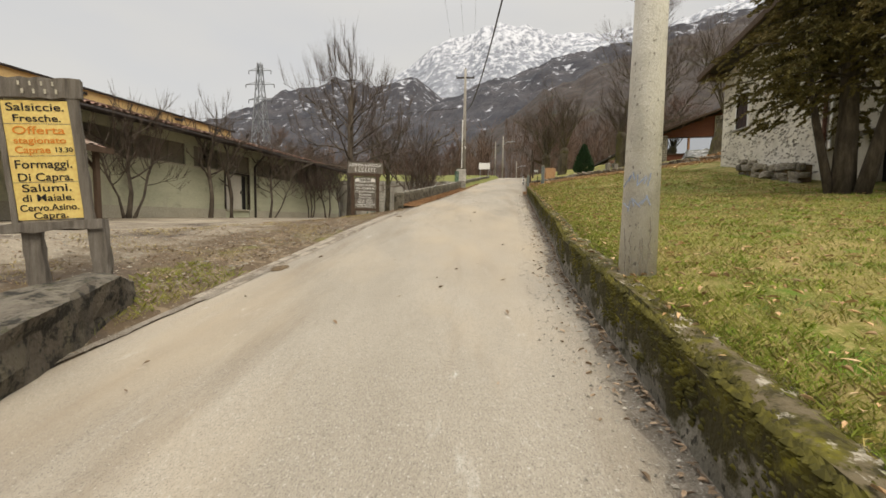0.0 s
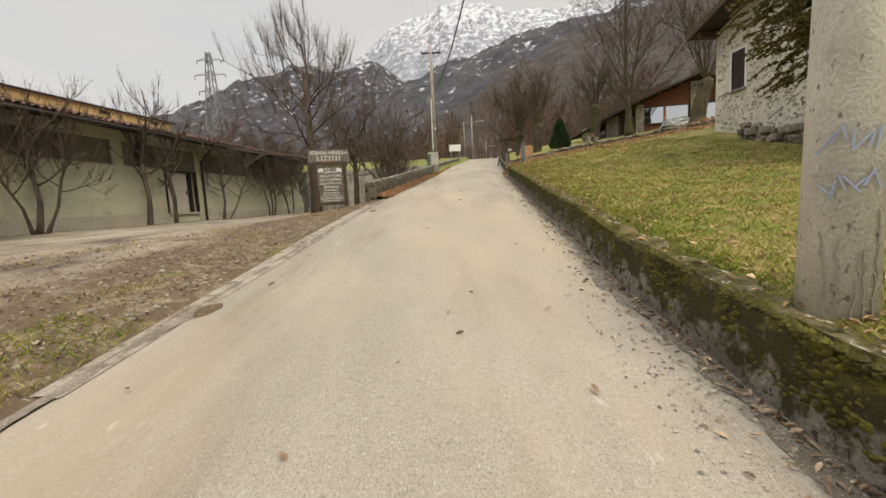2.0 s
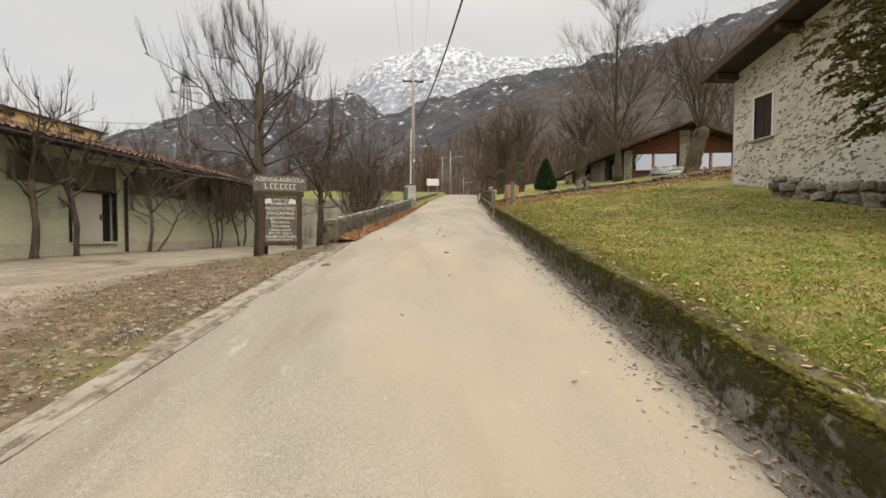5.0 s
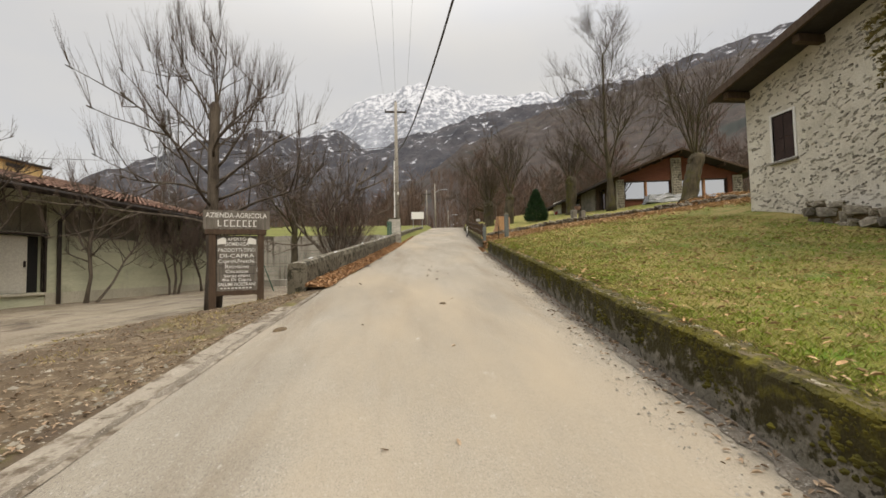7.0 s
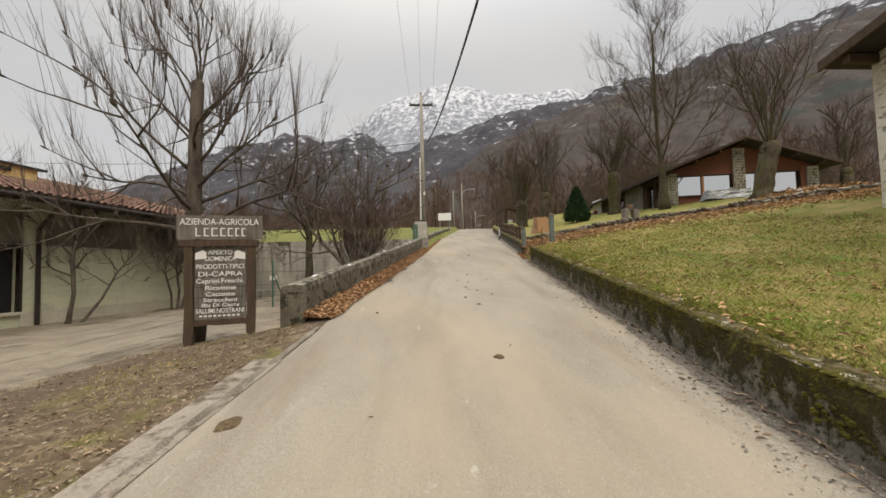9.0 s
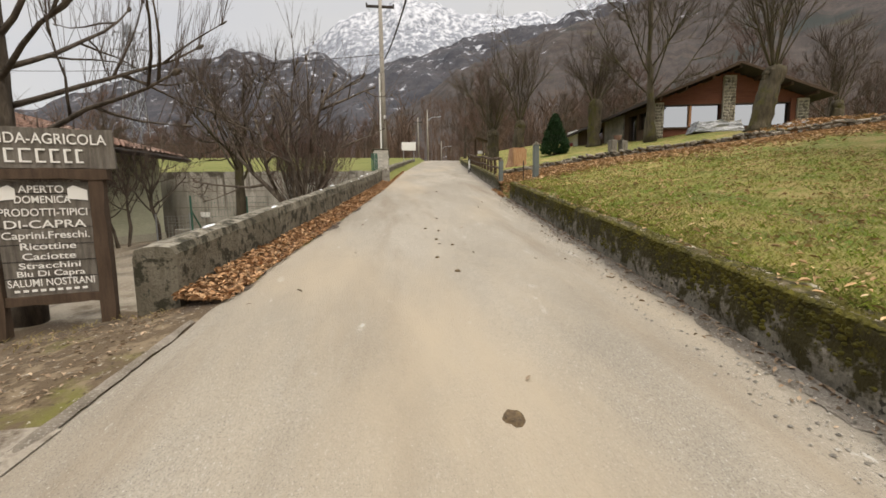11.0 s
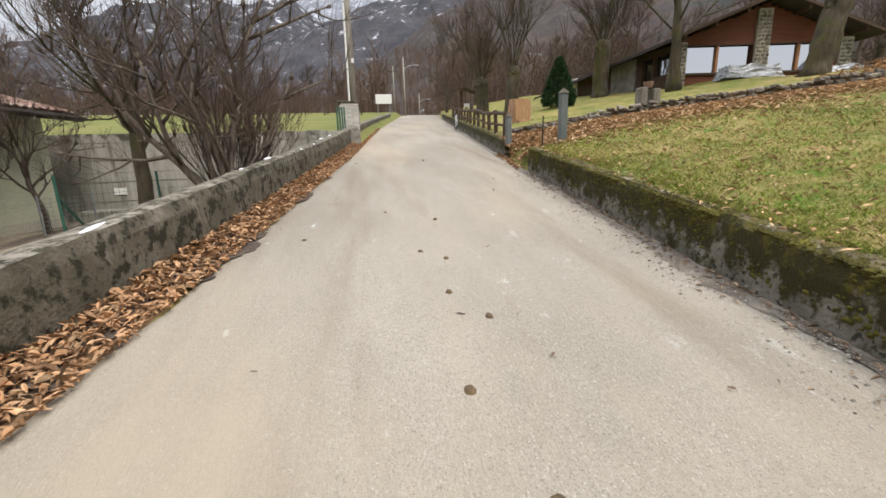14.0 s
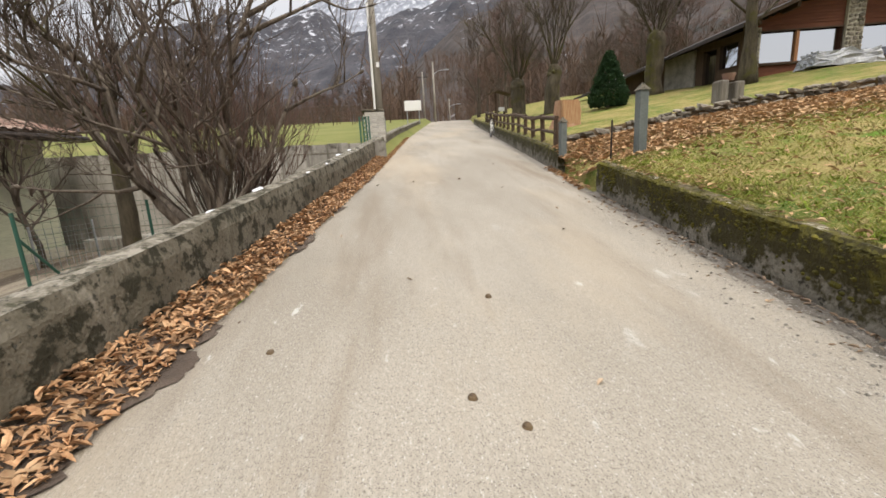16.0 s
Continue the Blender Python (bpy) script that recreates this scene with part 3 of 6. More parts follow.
BARN = Matrix(((0.177, -0.984, 0, -12.0), (0.984, 0.177, 0, 21.0), (0, 0, 1, 0), (0, 0, 0, 1)))


def make_barn():
    b = thing("barn", BARN @ Vector((0, 0, 1.4)), "long low green farm shed with a red clay tile roof", "barn")
    x0, x1 = -24.0, 11.0
    bays = [(-23.5, -18.9), (-18.4, -13.6), (-13.1, -8.4), (-7.9, -3.2), (-2.75, 0.95), (1.5, 4.7), (5.25, 6.6), (7.2, 8.6)]
    holes = [(-0.85, 0.82, 1.95, 3.75)] + [(p, q, 3.85, 4.78) for p, q in bays]
    wall = part("wall", cells(bmesh.new(), x0, x1, 1.3, 5.25, holes, 0, 0.3, BARN), M["barn_wall"], b)
    part("end_wall", cells(bmesh.new(), 0.3, 16, 1.3, 5.6, [], -11.0, -10.7, BARN @ pose(0, 0, 0, 0, 0, 90)), M["barn_wall"], b)
    bm = bmesh.new()
    for p, q in ((x0, -0.9), (0.87, x1 + 0.02)):
        box(bm, (p, -0.035, 1.2), (q, 0, 1.92), BARN)
    part("plinth", bm, M["plinth"], b, "dirty cream plinth")
    for p, q in bays:
        w = part("louvre_window", block((p, 0.12, 3.85), (q, 0.16, 4.78), BARN), M["dark_panel"], b)
        n = int((q - p) / 0.8) + 1
        for i in range(n + 1):
            u = p + (q - p) * i / n
            part("slat", block((u - 0.03, 0.06, 3.86), (u + 0.03, 0.118, 4.77), BARN), M["dark_panel"], w)
        part("sill", block((p - 0.03, -0.03, 3.79), (q + 0.03, 0.12, 3.85), BARN, 0.008), M["plinth"], w)
    d = part("door", block((-0.85, 0.10, 1.95), (0.42, 0.15, 3.72), BARN, 0.01), M["cream"], b, "cream metal sliding door, partly open")
    part("door_frame", cells(bmesh.new(), -0.93, 0.9, 1.95, 3.83, [(-0.85, 0.82, 1.95, 3.75)], -0.04, 0.10, BARN), M["dark_metal"], b)
    part("handle", block((0.30, 0.06, 2.75), (0.36, 0.10, 2.95), BARN, 0.01), M["dark_metal"], d)
    part("threshold", block((-0.88, -0.08, 1.86), (0.87, 0.12, 1.95), BARN, 0.01), M["plinth"], b)
    part("doorway_dark", block((0.40, 0.20, 1.95), (0.82, 0.26, 3.75), BARN), M["dark"], b, "dark gap of the open door")
    part("downpipe", merge(rod([BARN @ Vector(p) for p in ((1.25, -0.09, 1.25), (1.25, -0.09, 4.3), (1.25, -0.75, 4.95))], 0.06)), M["dark_metal"], b)
    part("downpipe", merge(rod([BARN @ Vector(p) for p in ((-8.0, -0.09, 1.9), (-8.0, -0.09, 4.2), (-8.0, -0.75, 4.95))], 0.06)), M["dark_metal"], b)
    part("pipe_foot", block((-8.12, -0.2, 1.2), (-7.88, 0, 1.9), BARN, 0.02), M["white"], b, "white plastic drain foot")
    part("pier", block((4.8, -0.06, 3.7), (5.12, 0, 4.95), BARN, 0.01), M["plinth"], b)
    # roof
    def roof_z(v):
        return 5.16 + (v + 1.05) * 0.27
    part("roof_deck", slab([BARN @ Vector(p) for p in ((x0 - 1, -1.0, roof_z(-1.0)), (x1 + 0.35, -1.0, roof_z(-1.0)), (x1 + 0.35, 8, roof_z(8)), (x0 - 1, 8, roof_z(8)))], 0.1), M["brown_wood"], b)
    part("roof_back", slab([BARN @ Vector(p) for p in ((x0 - 1, 8, roof_z(8)), (x1 + 0.35, 8, roof_z(8)), (x1 + 0.35, 17, roof_z(-1)), (x0 - 1, 17, roof_z(-1)))], 0.1), M["tile_run"], b)
    part("gutter", rod([BARN @ Vector((x0 - 1, -1.1, 5.04)), BARN @ Vector((x1 + 0.4, -1.1, 5.04))], 0.075), M["dark_metal"], b)
    part("fascia", block((x0 - 1, -1.06, 4.93), (x1 + 0.35, -1.01, 5.12), BARN), M["dark_metal"], b)
    for i in range(27):
        u = x0 + 0.6 + i * 1.3
        part("rafter", slab([BARN @ Vector(p) for p in ((u, -1.0, roof_z(-1.0) - 0.1), (u + 0.12, -1.0, roof_z(-1.0) - 0.1), (u + 0.12, 0.28, roof_z(0.28) - 0.1), (u, 0.28, roof_z(0.28) - 0.1))], 0.14), M["brown_wood"], b)
    # clerestory band
    part("clerestory", block((-13.5, 4.3, 6.3), (4.6, 4.6, 7.08), BARN), M["ochre"], b, "ochre rendered clerestory strip")
    part("clerestory_roof", slab([BARN @ Vector(p) for p in ((-14, 4.2, 7.15), (4.9, 4.2, 7.15), (4.9, 9, 7.7), (-14, 9, 7.7))], 0.09), M["dark_metal"], b)
    for u in (-9.5, -4.6, 0.4, 3.2):
        part("vent", block((u, 4.24, 6.84), (u + 0.5, 4.3, 6.97), BARN, 0.01), M["dark"], b)
    # porch
    part("porch_roof", slab([BARN @ Vector(p) for p in ((-24, -2.3, 3.62), (-8.3, -2.3, 3.62), (-8.3, 0, 4.35), (-24, 0, 4.35))], 0.1), M["tile_run"], b, "small clay tile porch roof")
    part("porch_fascia", block((-24, -2.4, 3.44), (-8.25, -2.33, 3.62), BARN), M["brown_wood"], b)
    for u in (-8.6, -13.5, -18.5):
        part("porch_post", block((u - 0.07, -2.2, 0.9), (u + 0.07, -2.06, 3.5), BARN, 0.01), M["brown_wood"], b)
    part("brace", rod([BARN @ Vector((-8.6, -2.1, 2.9)), BARN @ Vector((-8.6, -1.4, 3.7))], 0.05, 6), M["brown_wood"], b)
    part("porch_door", block((-12.2, -0.03, 1.5), (-10.9, 0, 3.5), BARN, 0.01), M["shutter"], b)
    # roof tiles
    def tile_mesh(n):
        vs, fs = [], []
        L, W, H = 0.46, 0.115, 0.055
        for v in (0, L):
            for k in range(4):
                t = math.pi * k / 3
                s = 1.0 if v else 0.88
                vs.append(Vector((-W * s * math.cos(t), v, H * math.sin(t) + (0.0 if v else 0.02))))
        for k in range(3):
            fs.append((k, k + 1, 5 + k, 4 + k))
        return vs, fs
    tv, tf = tile_mesh(0)
    me = bpy.data.meshes.new("tile")
    me.from_pydata(tv, [], tf)
    me.materials.append(M["tile"])
    slope = pose(0, 0, 0, math.degrees(math.atan(0.27)))
    rest_v, rest_f = [], []
    rng = random.Random(5)
    cols = int((x1 + 0.3 - (x0 - 1)) / 0.235)
    for c in range(cols):
        u = x0 - 0.9 + c * 0.235
        for r in range(22):
            v = -1.08 + r * 0.405
            if u > -13.6 and u < 4.7 and 4.2 < v + 0.3:
                continue
            mm = BARN @ Matrix.Translation((u + rng.uniform(-0.012, 0.012), v + rng.uniform(-0.02, 0.02), roof_z(v) + 0.012)) @ slope @ pose(0, 0, 0, 0, rng.uniform(-2, 2), rng.uniform(-2, 2))
            if u > 0.8 and u < 8.4 and r < 9:
                t = new("tile", me)
                t.parent = b
                t.matrix_parent_inverse = Matrix.Translation(b.location).inverted()
                t.matrix_basis = mm
            else:
                o = len(rest_v)
                rest_v += [mm @ p for p in tv]
                rest_f += [tuple(i + o for i in f) for f in tf]
    tagged(part("roof_tiles", (rest_v, rest_f), M["tile_run"], b), kind="stuff")
    pv, pf = [], []
    for c in range(int(15.7 / 0.235)):
        for r in range(6):
            v = -2.32 + r * 0.405
            mm = BARN @ Matrix.Translation((-23.9 + c * 0.235, v, 3.635 + (v + 2.3) * 0.317)) @ pose(0, 0, 0, 17.6)
            o = len(pv)
            pv += [mm @ p for p in tv]
            pf += [tuple(i + o for i in f) for f in tf]
    tagged(part("porch_tiles", (pv, pf), M["tile_run"], b), kind="stuff")


make_barn()


def stone_mesh(name, rng, mat):
    bm = bmesh.new()
    bmesh.ops.create_icosphere(bm, subdivisions=1, radius=0.5)
    for v in bm.verts:
        v.co *= rng.uniform(0.8, 1.12)
        v.co.x = max(-0.37, min(0.37, v.co.x)) * 1.12
        v.co.y = max(-0.4, min(0.4, v.co.y)) * 1.05
        v.co.z = max(-0.27, min(0.27, v.co.z)) * 1.4
    me = bpy.data.meshes.new(name)
    bm.to_mesh(me)
    bm.free()
    me.materials.append(mat)
    return me


def add_piece(name, me, parent, m):
    o = new(name, me)
    o.parent = parent
    o.matrix_parent_inverse = Matrix.Translation(parent.location).inverted()
    o.matrix_basis = m
    return o


def make_house():
    h = thing("stone_house", (14.5, 15.5, 2.6), "old white-rendered rubble stone house with dark eaves", "house")
    W = Matrix(((0, 1, 0, 11.0), (1, 0, 0, 0), (0, 0, 1, 0), (0, 0, 0, 1)))   # u is y, depth is x
    win = (17.52, 18.2, 5.46, 6.84)
    wall = part("wall", cells(bmesh.new(), 13.7, 19.1, 2.4, 7.55, [win], 0, 0.5, W), M["render_white"], h)
    part("gable", prism([(13.7, 7.55), (19.1, 7.55), (19.1, 7.94), (13.7, 9.15)], 0, 0.5, W), M["render_white"], h)
    part("back_wall", block((11.5, 18.7, 2.4), (19.0, 19.1, 7.5), None), M["render_white"], h)
    door = (12.15, 13.0, 2.4, 4.1)
    part("wing_wall", cells(bmesh.new(), 7.0, 13.7, 1.6, 8.2, [door, (9.2, 9.9, 5.2, 6.4)], 0.55, 1.0, W), M["render_white"], h, "grey shaded lower wing")
    part("doorway", block((11.98, 12.1, 2.4), (12.05, 13.05, 4.1)), M["dark"], h, "dark open cellar doorway")
    part("door_leaf", block((11.85, 12.15, 2.45), (11.95, 12.5, 4.05), None, 0.01), M["brown_wood"], h)
    part("lintel_canopy", slab([(11.05, 11.9, 4.2), (11.05, 13.2, 4.2), (11.7, 13.2, 4.42), (11.7, 11.9, 4.42)], 0.1), M["old_wood"], h)
    part("roof", slab([(10.1, 19.55, 8.03), (20, 19.55, 8.03), (20, 12.6, 9.6), (10.1, 12.6, 9.6)], 0.18), M["roof_dark"], h, "dark roof with deep eaves")
    part("roof_south", slab([(10.1, 12.6, 9.6), (20, 12.6, 9.6), (20, 6.0, 8.3), (10.1, 6.0, 8.3)], 0.18), M["roof_dark"], h)
    part("bargeboard", slab([(10.06, 19.6, 8.05), (10.14, 19.6, 8.05), (10.14, 12.6, 9.63), (10.06, 12.6, 9.63)], 0.24), M["brown_wood"], h)
    for y in (19.0, 16.6, 14.2):
        z = 8.03 + (19.55 - y) * 0.226
        part("purlin", block((10.2, y - 0.1, z - 0.42), (11.2, y + 0.1, z - 0.2), None, 0.01), M["brown_wood"], h)
    w = part("window_shutter", block((11.02, win[0] + 0.02, win[2] + 0.02), (11.08, win[1] - 0.02, win[3] - 0.02), None, 0.005), M["shutter"], h, "closed dark brown shutters")
    part("shutter_seam", block((11.012, 17.855, win[2] + 0.03), (11.02, 17.867, win[3] - 0.03)), M["dark"], w)
    for i in range(2):
        for z in (5.75, 6.15, 6.55):
            part("rail", block((11.008, 17.56 + i * 0.33, z - 0.03), (11.02, 17.82 + i * 0.33, z + 0.03)), M["shutter"], w)
    part("window_frame", cells(bmesh.new(), win[0] - 0.07, win[1] + 0.07, win[2] - 0.04, win[3] + 0.07, [win], -0.02, 0.1, W), M["white"], h, "white painted surround")
    part("sill", block((10.9, win[0] - 0.1, win[2] - 0.1), (11.05, win[1] + 0.1, win[2] - 0.03), None, 0.01), M["stone_run"], h)
    part("downpipe", rod([(10.92, 13.8, 3.8), (10.92, 13.8, 7.9), (10.5, 13.8, 8.3)], 0.055), surface("rusty_pipe", [(0.09, 0.04, 0.025), (0.15, 0.07, 0.045)], 4, 0.7, 0.2, 30), h, "rust-brown downpipe")
    part("downpipe_trim", block((10.96, 13.6, 3.9), (11.0, 13.68, 8.3)), M["white"], h)
    rng = random.Random(3)
    meshes = [stone_mesh("stone", rng, M["stone" if i < 2 else "stone_pale"]) for i in range(8)]
    rest = ([], [])
    n = 0
    while n < 1650:
        y, z = rng.uniform(13.75, 19.05), rng.uniform(3.2, 8.8)
        if win[0] - 0.2 < y < win[1] + 0.2 and win[2] - 0.2 < z < win[3] + 0.15 or z > 7.78 + (19.1 - y) * 0.22:
            continue
        k = rng.random()
        a, c = 0.06 + 0.2 * k * k, rng.uniform(0.04, 0.10)
        m = Matrix.Translation((11.005, y, z)) @ pose(0, 0, 0, rng.uniform(-38, 22)) @ Matrix.Diagonal((rng.uniform(0.03, 0.06), a, c, 1))
        if n < 290:
            add_piece("stone", meshes[n % 8], wall, m)
        else:
            o = len(rest[0])
            rest[0].extend(m @ v.co for v in meshes[n % 8].vertices)
            rest[1].extend(tuple(i + o for i in p.vertices) for p in meshes[n % 8].polygons)
        n += 1
    tagged(part("rubble", rest, M["stone_run_pale"], wall, "rounded grey field stones set in pale mortar"), kind="stuff")
    h.scale = (1.05, 1.05, 1.05)
    h.location = Vector((-0.6, 5.0, 2.2)).lerp(h.location, 1.05)


make_house()


def dry_wall(name, points, height, thick, rng, label, big=0.3, course=(0.11, 0.19)):
    """A dry stone wall of separate stones along a line of ground points, with a dark earth core."""
    t = thing(name, points[0], label, "stone wall")
    core_v, core_f = [], []
    meshes = [stone_mesh("stone", rng, M["stone"]) for _ in range(8)]
    k = 0
    for (a, b) in zip(points, points[1:]):
        a, b = Vector(a), Vector(b)
        d = b - a
        L = d.xy.length
        ang = math.degrees(math.atan2(d.y, d.x))
        mm = Matrix.Translation(a) @ pose(0, 0, 0, 0, 0, ang)
        rise = d.z / L
        bm = bmesh.new()
        box(bm, (0, -thick * 0.32, -0.3), (L, thick * 0.5, height - 0.05), mm @ Matrix(((1, 0, 0, 0), (0, 1, 0, 0), (rise, 0, 1, 0), (0, 0, 0, 1))))
        part("core", bm, M["verge"], t)
        z = 0.0
        while z < height - 0.04:
            row = rng.uniform(*course)
            u = -rng.uniform(0, 0.1)
            while u < L:
                w = rng.uniform(0.45, 1.7) * big
                add_piece("stone", meshes[k % 8], t, mm @ Matrix.Translation((u + w / 2, -thick * 0.3 + rng.uniform(-0.07, 0.05), z + row / 2 + rise * u + rng.uniform(-0.03, 0.03))) @ pose(0, 0, 0, rng.uniform(-16, 16), rng.uniform(-16, 16), rng.uniform(-16, 16))
                          @ Matrix.Diagonal((w * rng.uniform(0.95, 1.3), thick * 0.6, row * rng.uniform(0.85, 1.5), 1)))
                k += 1
                u += w
            z += row
    return t


rng = random.Random(21)
dry_wall("house_terrace", [(10.95, 17.2, 3.1), (10.9, 16.1, 2.8), (10.95, 14.2, 2.6)], 0.95, 0.5, rng, "dark rubble stone terrace below the house", 0.32, (0.15, 0.30))
# long terrace wall below the chalet lawn
TERR = [(4.35, 28.6), (6.8, 28.3), (8.6, 27.9), (10.4, 27.2), (12.4, 26.0), (15.0, 24.6), (18.5, 23.2)]
dry_wall("terrace_wall", [(x, y, lawn_z(x, y) - 0.08) for x, y in TERR], 0.34, 0.45, rng, "low dry stone terrace wall with rounded stones", 0.25, (0.07, 0.13))


CHALET = Matrix(((0.982, 0.189, 0, 16.8), (-0.189, 0.982, 0, 36.36), (0, 0, 1, 0), (0, 0, 0, 1)))


def make_chalet():
    c = thing("chalet", CHALET @ Vector((4, 5, 6.8)), "single-storey chalet with red-brown boarding and stone piers", "house")
    C = CHALET
    def P(*p):
        return C @ Vector(p)
    left, right = (0.05, 3.45, 7.42, 8.72), (4.28, 7.5, 7.42, 8.72)
    part("facade", cells(bmesh.new(), -0.45, 8.5, 6.5, 8.95, [left, right], 0, 0.3, C), M["red_wood"], c)
    part("gable", prism([(-0.45, 8.95), (8.5, 8.95), (8.5, 9.05), (3.9, 10.65), (-0.45, 9.0)], 0.02, 0.3, C), M["red_wood"], c)
    for i in range(13):
        z = 8.98 + i * 0.13
        a = max(-0.45, 3.9 - (10.62 - z) / 0.385)
        b = min(8.5, 3.9 + (10.62 - z) / 0.36)
        if b - a > 0.3:
            part("board", block((a, -0.004, z), (b, 0.02, z + 0.118), C, 0.004), M["red_wood"], c)
    rng = random.Random(9)
    meshes = [stone_mesh("stone", rng, M["stone"]) for _ in range(6)]
    for (a, b, z1) in ((3.5, 4.22, 10.4), (7.9, 8.55, 8.95), (-0.55, -0.02, 8.9)):
        pr = part("stone_pier", block((a, -0.16, 6.5), (b, 0.1, z1), C, 0.02), M["plinth"], c, "rough stone pier")
        z = 6.7
        while z < z1 - 0.1:
            u = a + 0.02
            while u < b - 0.1:
                w = rng.uniform(0.10, 0.38)
                w = min(w, b - u)
                add_piece("stone", meshes[rng.randrange(6)], pr, C @ Matrix.Translation((u + w / 2, -0.16, z)) @ pose(0, 0, 0, 0, rng.uniform(-22, 22)) @ Matrix.Diagonal((w * 1.08, rng.uniform(0.10, 0.17), rng.uniform(0.15, 0.26), 1)))
                u += w
            z += 0.185
    for n, (w, mull) in enumerate(((left, 1.66), (right, 5.9))):
        g = part("window", block((w[0], 0.14, w[2]), (w[1], 0.17, w[3]), C), M["glass"], c, "large window reflecting the sky")
        part("window_frame", cells(bmesh.new(), w[0] - 0.06, w[1] + 0.06, w[2] - 0.06, w[3] + 0.06, [w], -0.03, 0.16, C), M["brown_wood"], g)
        part("mullion", block((mull - 0.07, 0.02, w[2]), (mull + 0.07, 0.135, w[3]), C, 0.01), surface("orange_wood", [(0.35, 0.16, 0.07), (0.42, 0.21, 0.10)], 2, 0.6, 0.1, 20, stretch=(4, 4, 0.5)), g, "orange-brown post")
        part("sill", block((w[0] - 0.1, -0.1, w[2] - 0.12), (w[1] + 0.1, 0.02, w[2] - 0.06), C, 0.01), M["brown_wood"], g)
    part("curtain", prism([(2.45, 7.44), (3.4, 7.44), (3.4, 8.7), (2.75, 8.7)], 0.2, 0.24, C), M["white"], c, "white drawn curtain")
    part("red_post", block((7.52, -0.1, 6.6), (7.8, 0.05, 8.95), C, 0.01), M["red_wood"], c)
    # west side, running back and outwards
    side = [(-0.45, 0.0), (-3.2, 10.4)]
    d = Vector((side[1][0] - side[0][0], side[1][1] - side[0][1], 0))
    L = d.length
    S = C @ Matrix.Translation((side[0][0], side[0][1], 0)) @ pose(0, 0, 0, 0, 0, math.degrees(math.atan2(d.y, d.x)))
    wins = [(0.5, 1.5, 7.5, 8.55), (1.7, 2.5, 6.9, 8.55), (5.6, 7.2, 7.6, 8.5)]
    part("side_wall", cells(bmesh.new(), 0, L, 6.3, 8.9, wins, -0.3, 0, S), M["brown_wood"], c, "dark side wall")
    for w in wins:
        part("side_window", block((w[0], -0.2, w[2]), (w[1], -0.16, w[3]), S), M["glass"], c)
        part("side_frame", cells(bmesh.new(), w[0] - 0.05, w[1] + 0.05, w[2] - 0.05, w[3] + 0.05, [w], -0.1, 0.03, S), M["brown_wood"], c)
    sp = part("side_pier", block((3.0, -0.1, 6.4), (5.2, 0.12, 8.8), S, 0.02), M["stone_run"], c, "grey stone facing")
    part("white_end", block((L - 1.6, -0.1, 6.4), (L, 0.06, 8.85), S), M["white"], c)
    part("red_box", block((L - 0.9, 0.06, 7.3), (L - 0.5, 0.2, 7.9), S, 0.02), plain("red_box", (0.4, 0.05, 0.04), 0.5), c)
    part("roof_west", slab([P(3.9, -1.0, 10.95), P(3.9, 14, 10.95), P(-4.9, 14, 8.2), P(-1.3, -1.0, 8.93)], 0.16), M["roof_dark"], c, "dark low-pitched roof")
    part("roof_east", slab([P(3.9, -1.0, 10.95), P(9.3, -1.0, 9.0), P(9.3, 14, 9.0), P(3.9, 14, 10.95)], 0.16), M["roof_dark"], c)
    for i in range(7):
        x = -0.6 + i * 1.5
        z = (10.95 - (3.9 - x) * 0.39 if x < 3.9 else 10.95 - (x - 3.9) * 0.352) - 0.16
        part("purlin", block((x - 0.07, -0.95, z - 0.2), (x + 0.07, 0.1, z), C, 0.01), M["brown_wood"], c)
    part("verge_board", merge(rod([P(-1.3, -1.02, 8.85), P(3.9, -1.02, 10.87)], 0.09, 4), rod([P(3.9, -1.02, 10.87), P(9.3, -1.02, 8.92)], 0.09, 4)), M["brown_wood"], c)
    part("east_wall", block((8.2, 0.3, 6.4), (8.5, 13.8, 8.9), C), M["brown_wood"], c)
    part("rear_wall", block((-2.4, 13.5, 6.3), (8.5, 13.8, 9.2), C), M["brown_wood"], c)
    part("interior_back", block((-0.2, 3.4, 6.6), (8.2, 3.5, 9.0), C), M["dark"], c)


make_chalet()


# ---- concrete retaining wall behind the yard ----
def make_back_wall():
    bm = bmesh.new()
    n = 24
    for i in range(n):
        a, b = -16 + i * 0.66, -16 + (i + 1) * 0.66
        box(bm, (a, 33.0, 1.2), (b, 33.32, 4.62 + 0.02 * math.sin(i * 3.1)))
    bmesh.ops.remove_doubles(bm, verts=bm.verts, dist=0.001)
    m = surface("streaked_concrete", [(0.17, 0.155, 0.13), (0.30, 0.28, 0.24), (0.46, 0.43, 0.375)], 0.7, 0.92, 0.5, 30, stretch=(1.6, 1.6, 0.3))
    overlay(m, (0.085, 0.07, 0.055), 1.4, 0.53, 0.66, axis_scale=(2.4, 2.4, 0.22))
    overlay(m, (0.07, 0.06, 0.045), 1.8, 0.74, 0.86, rise=(3.3, 4.5, 0.24))
    w = tagged(part("wall_north", bm, m), "high streaked concrete retaining wall below the meadow", "wall", kind="structure")
    for z in (2.25, 2.95, 3.7, 4.3):
        part("joint", block((-16, 32.992, z), (-1.0, 33.0, z + 0.03)), M["dark_panel"], w)
    w2 = tagged(part("ledge", block((-9.9, 32.3, 1.4), (-2.0, 32.99, 2.0), None, 0.03), m), "low concrete ledge at the wall's foot", "wall", kind="structure")


make_back_wall()


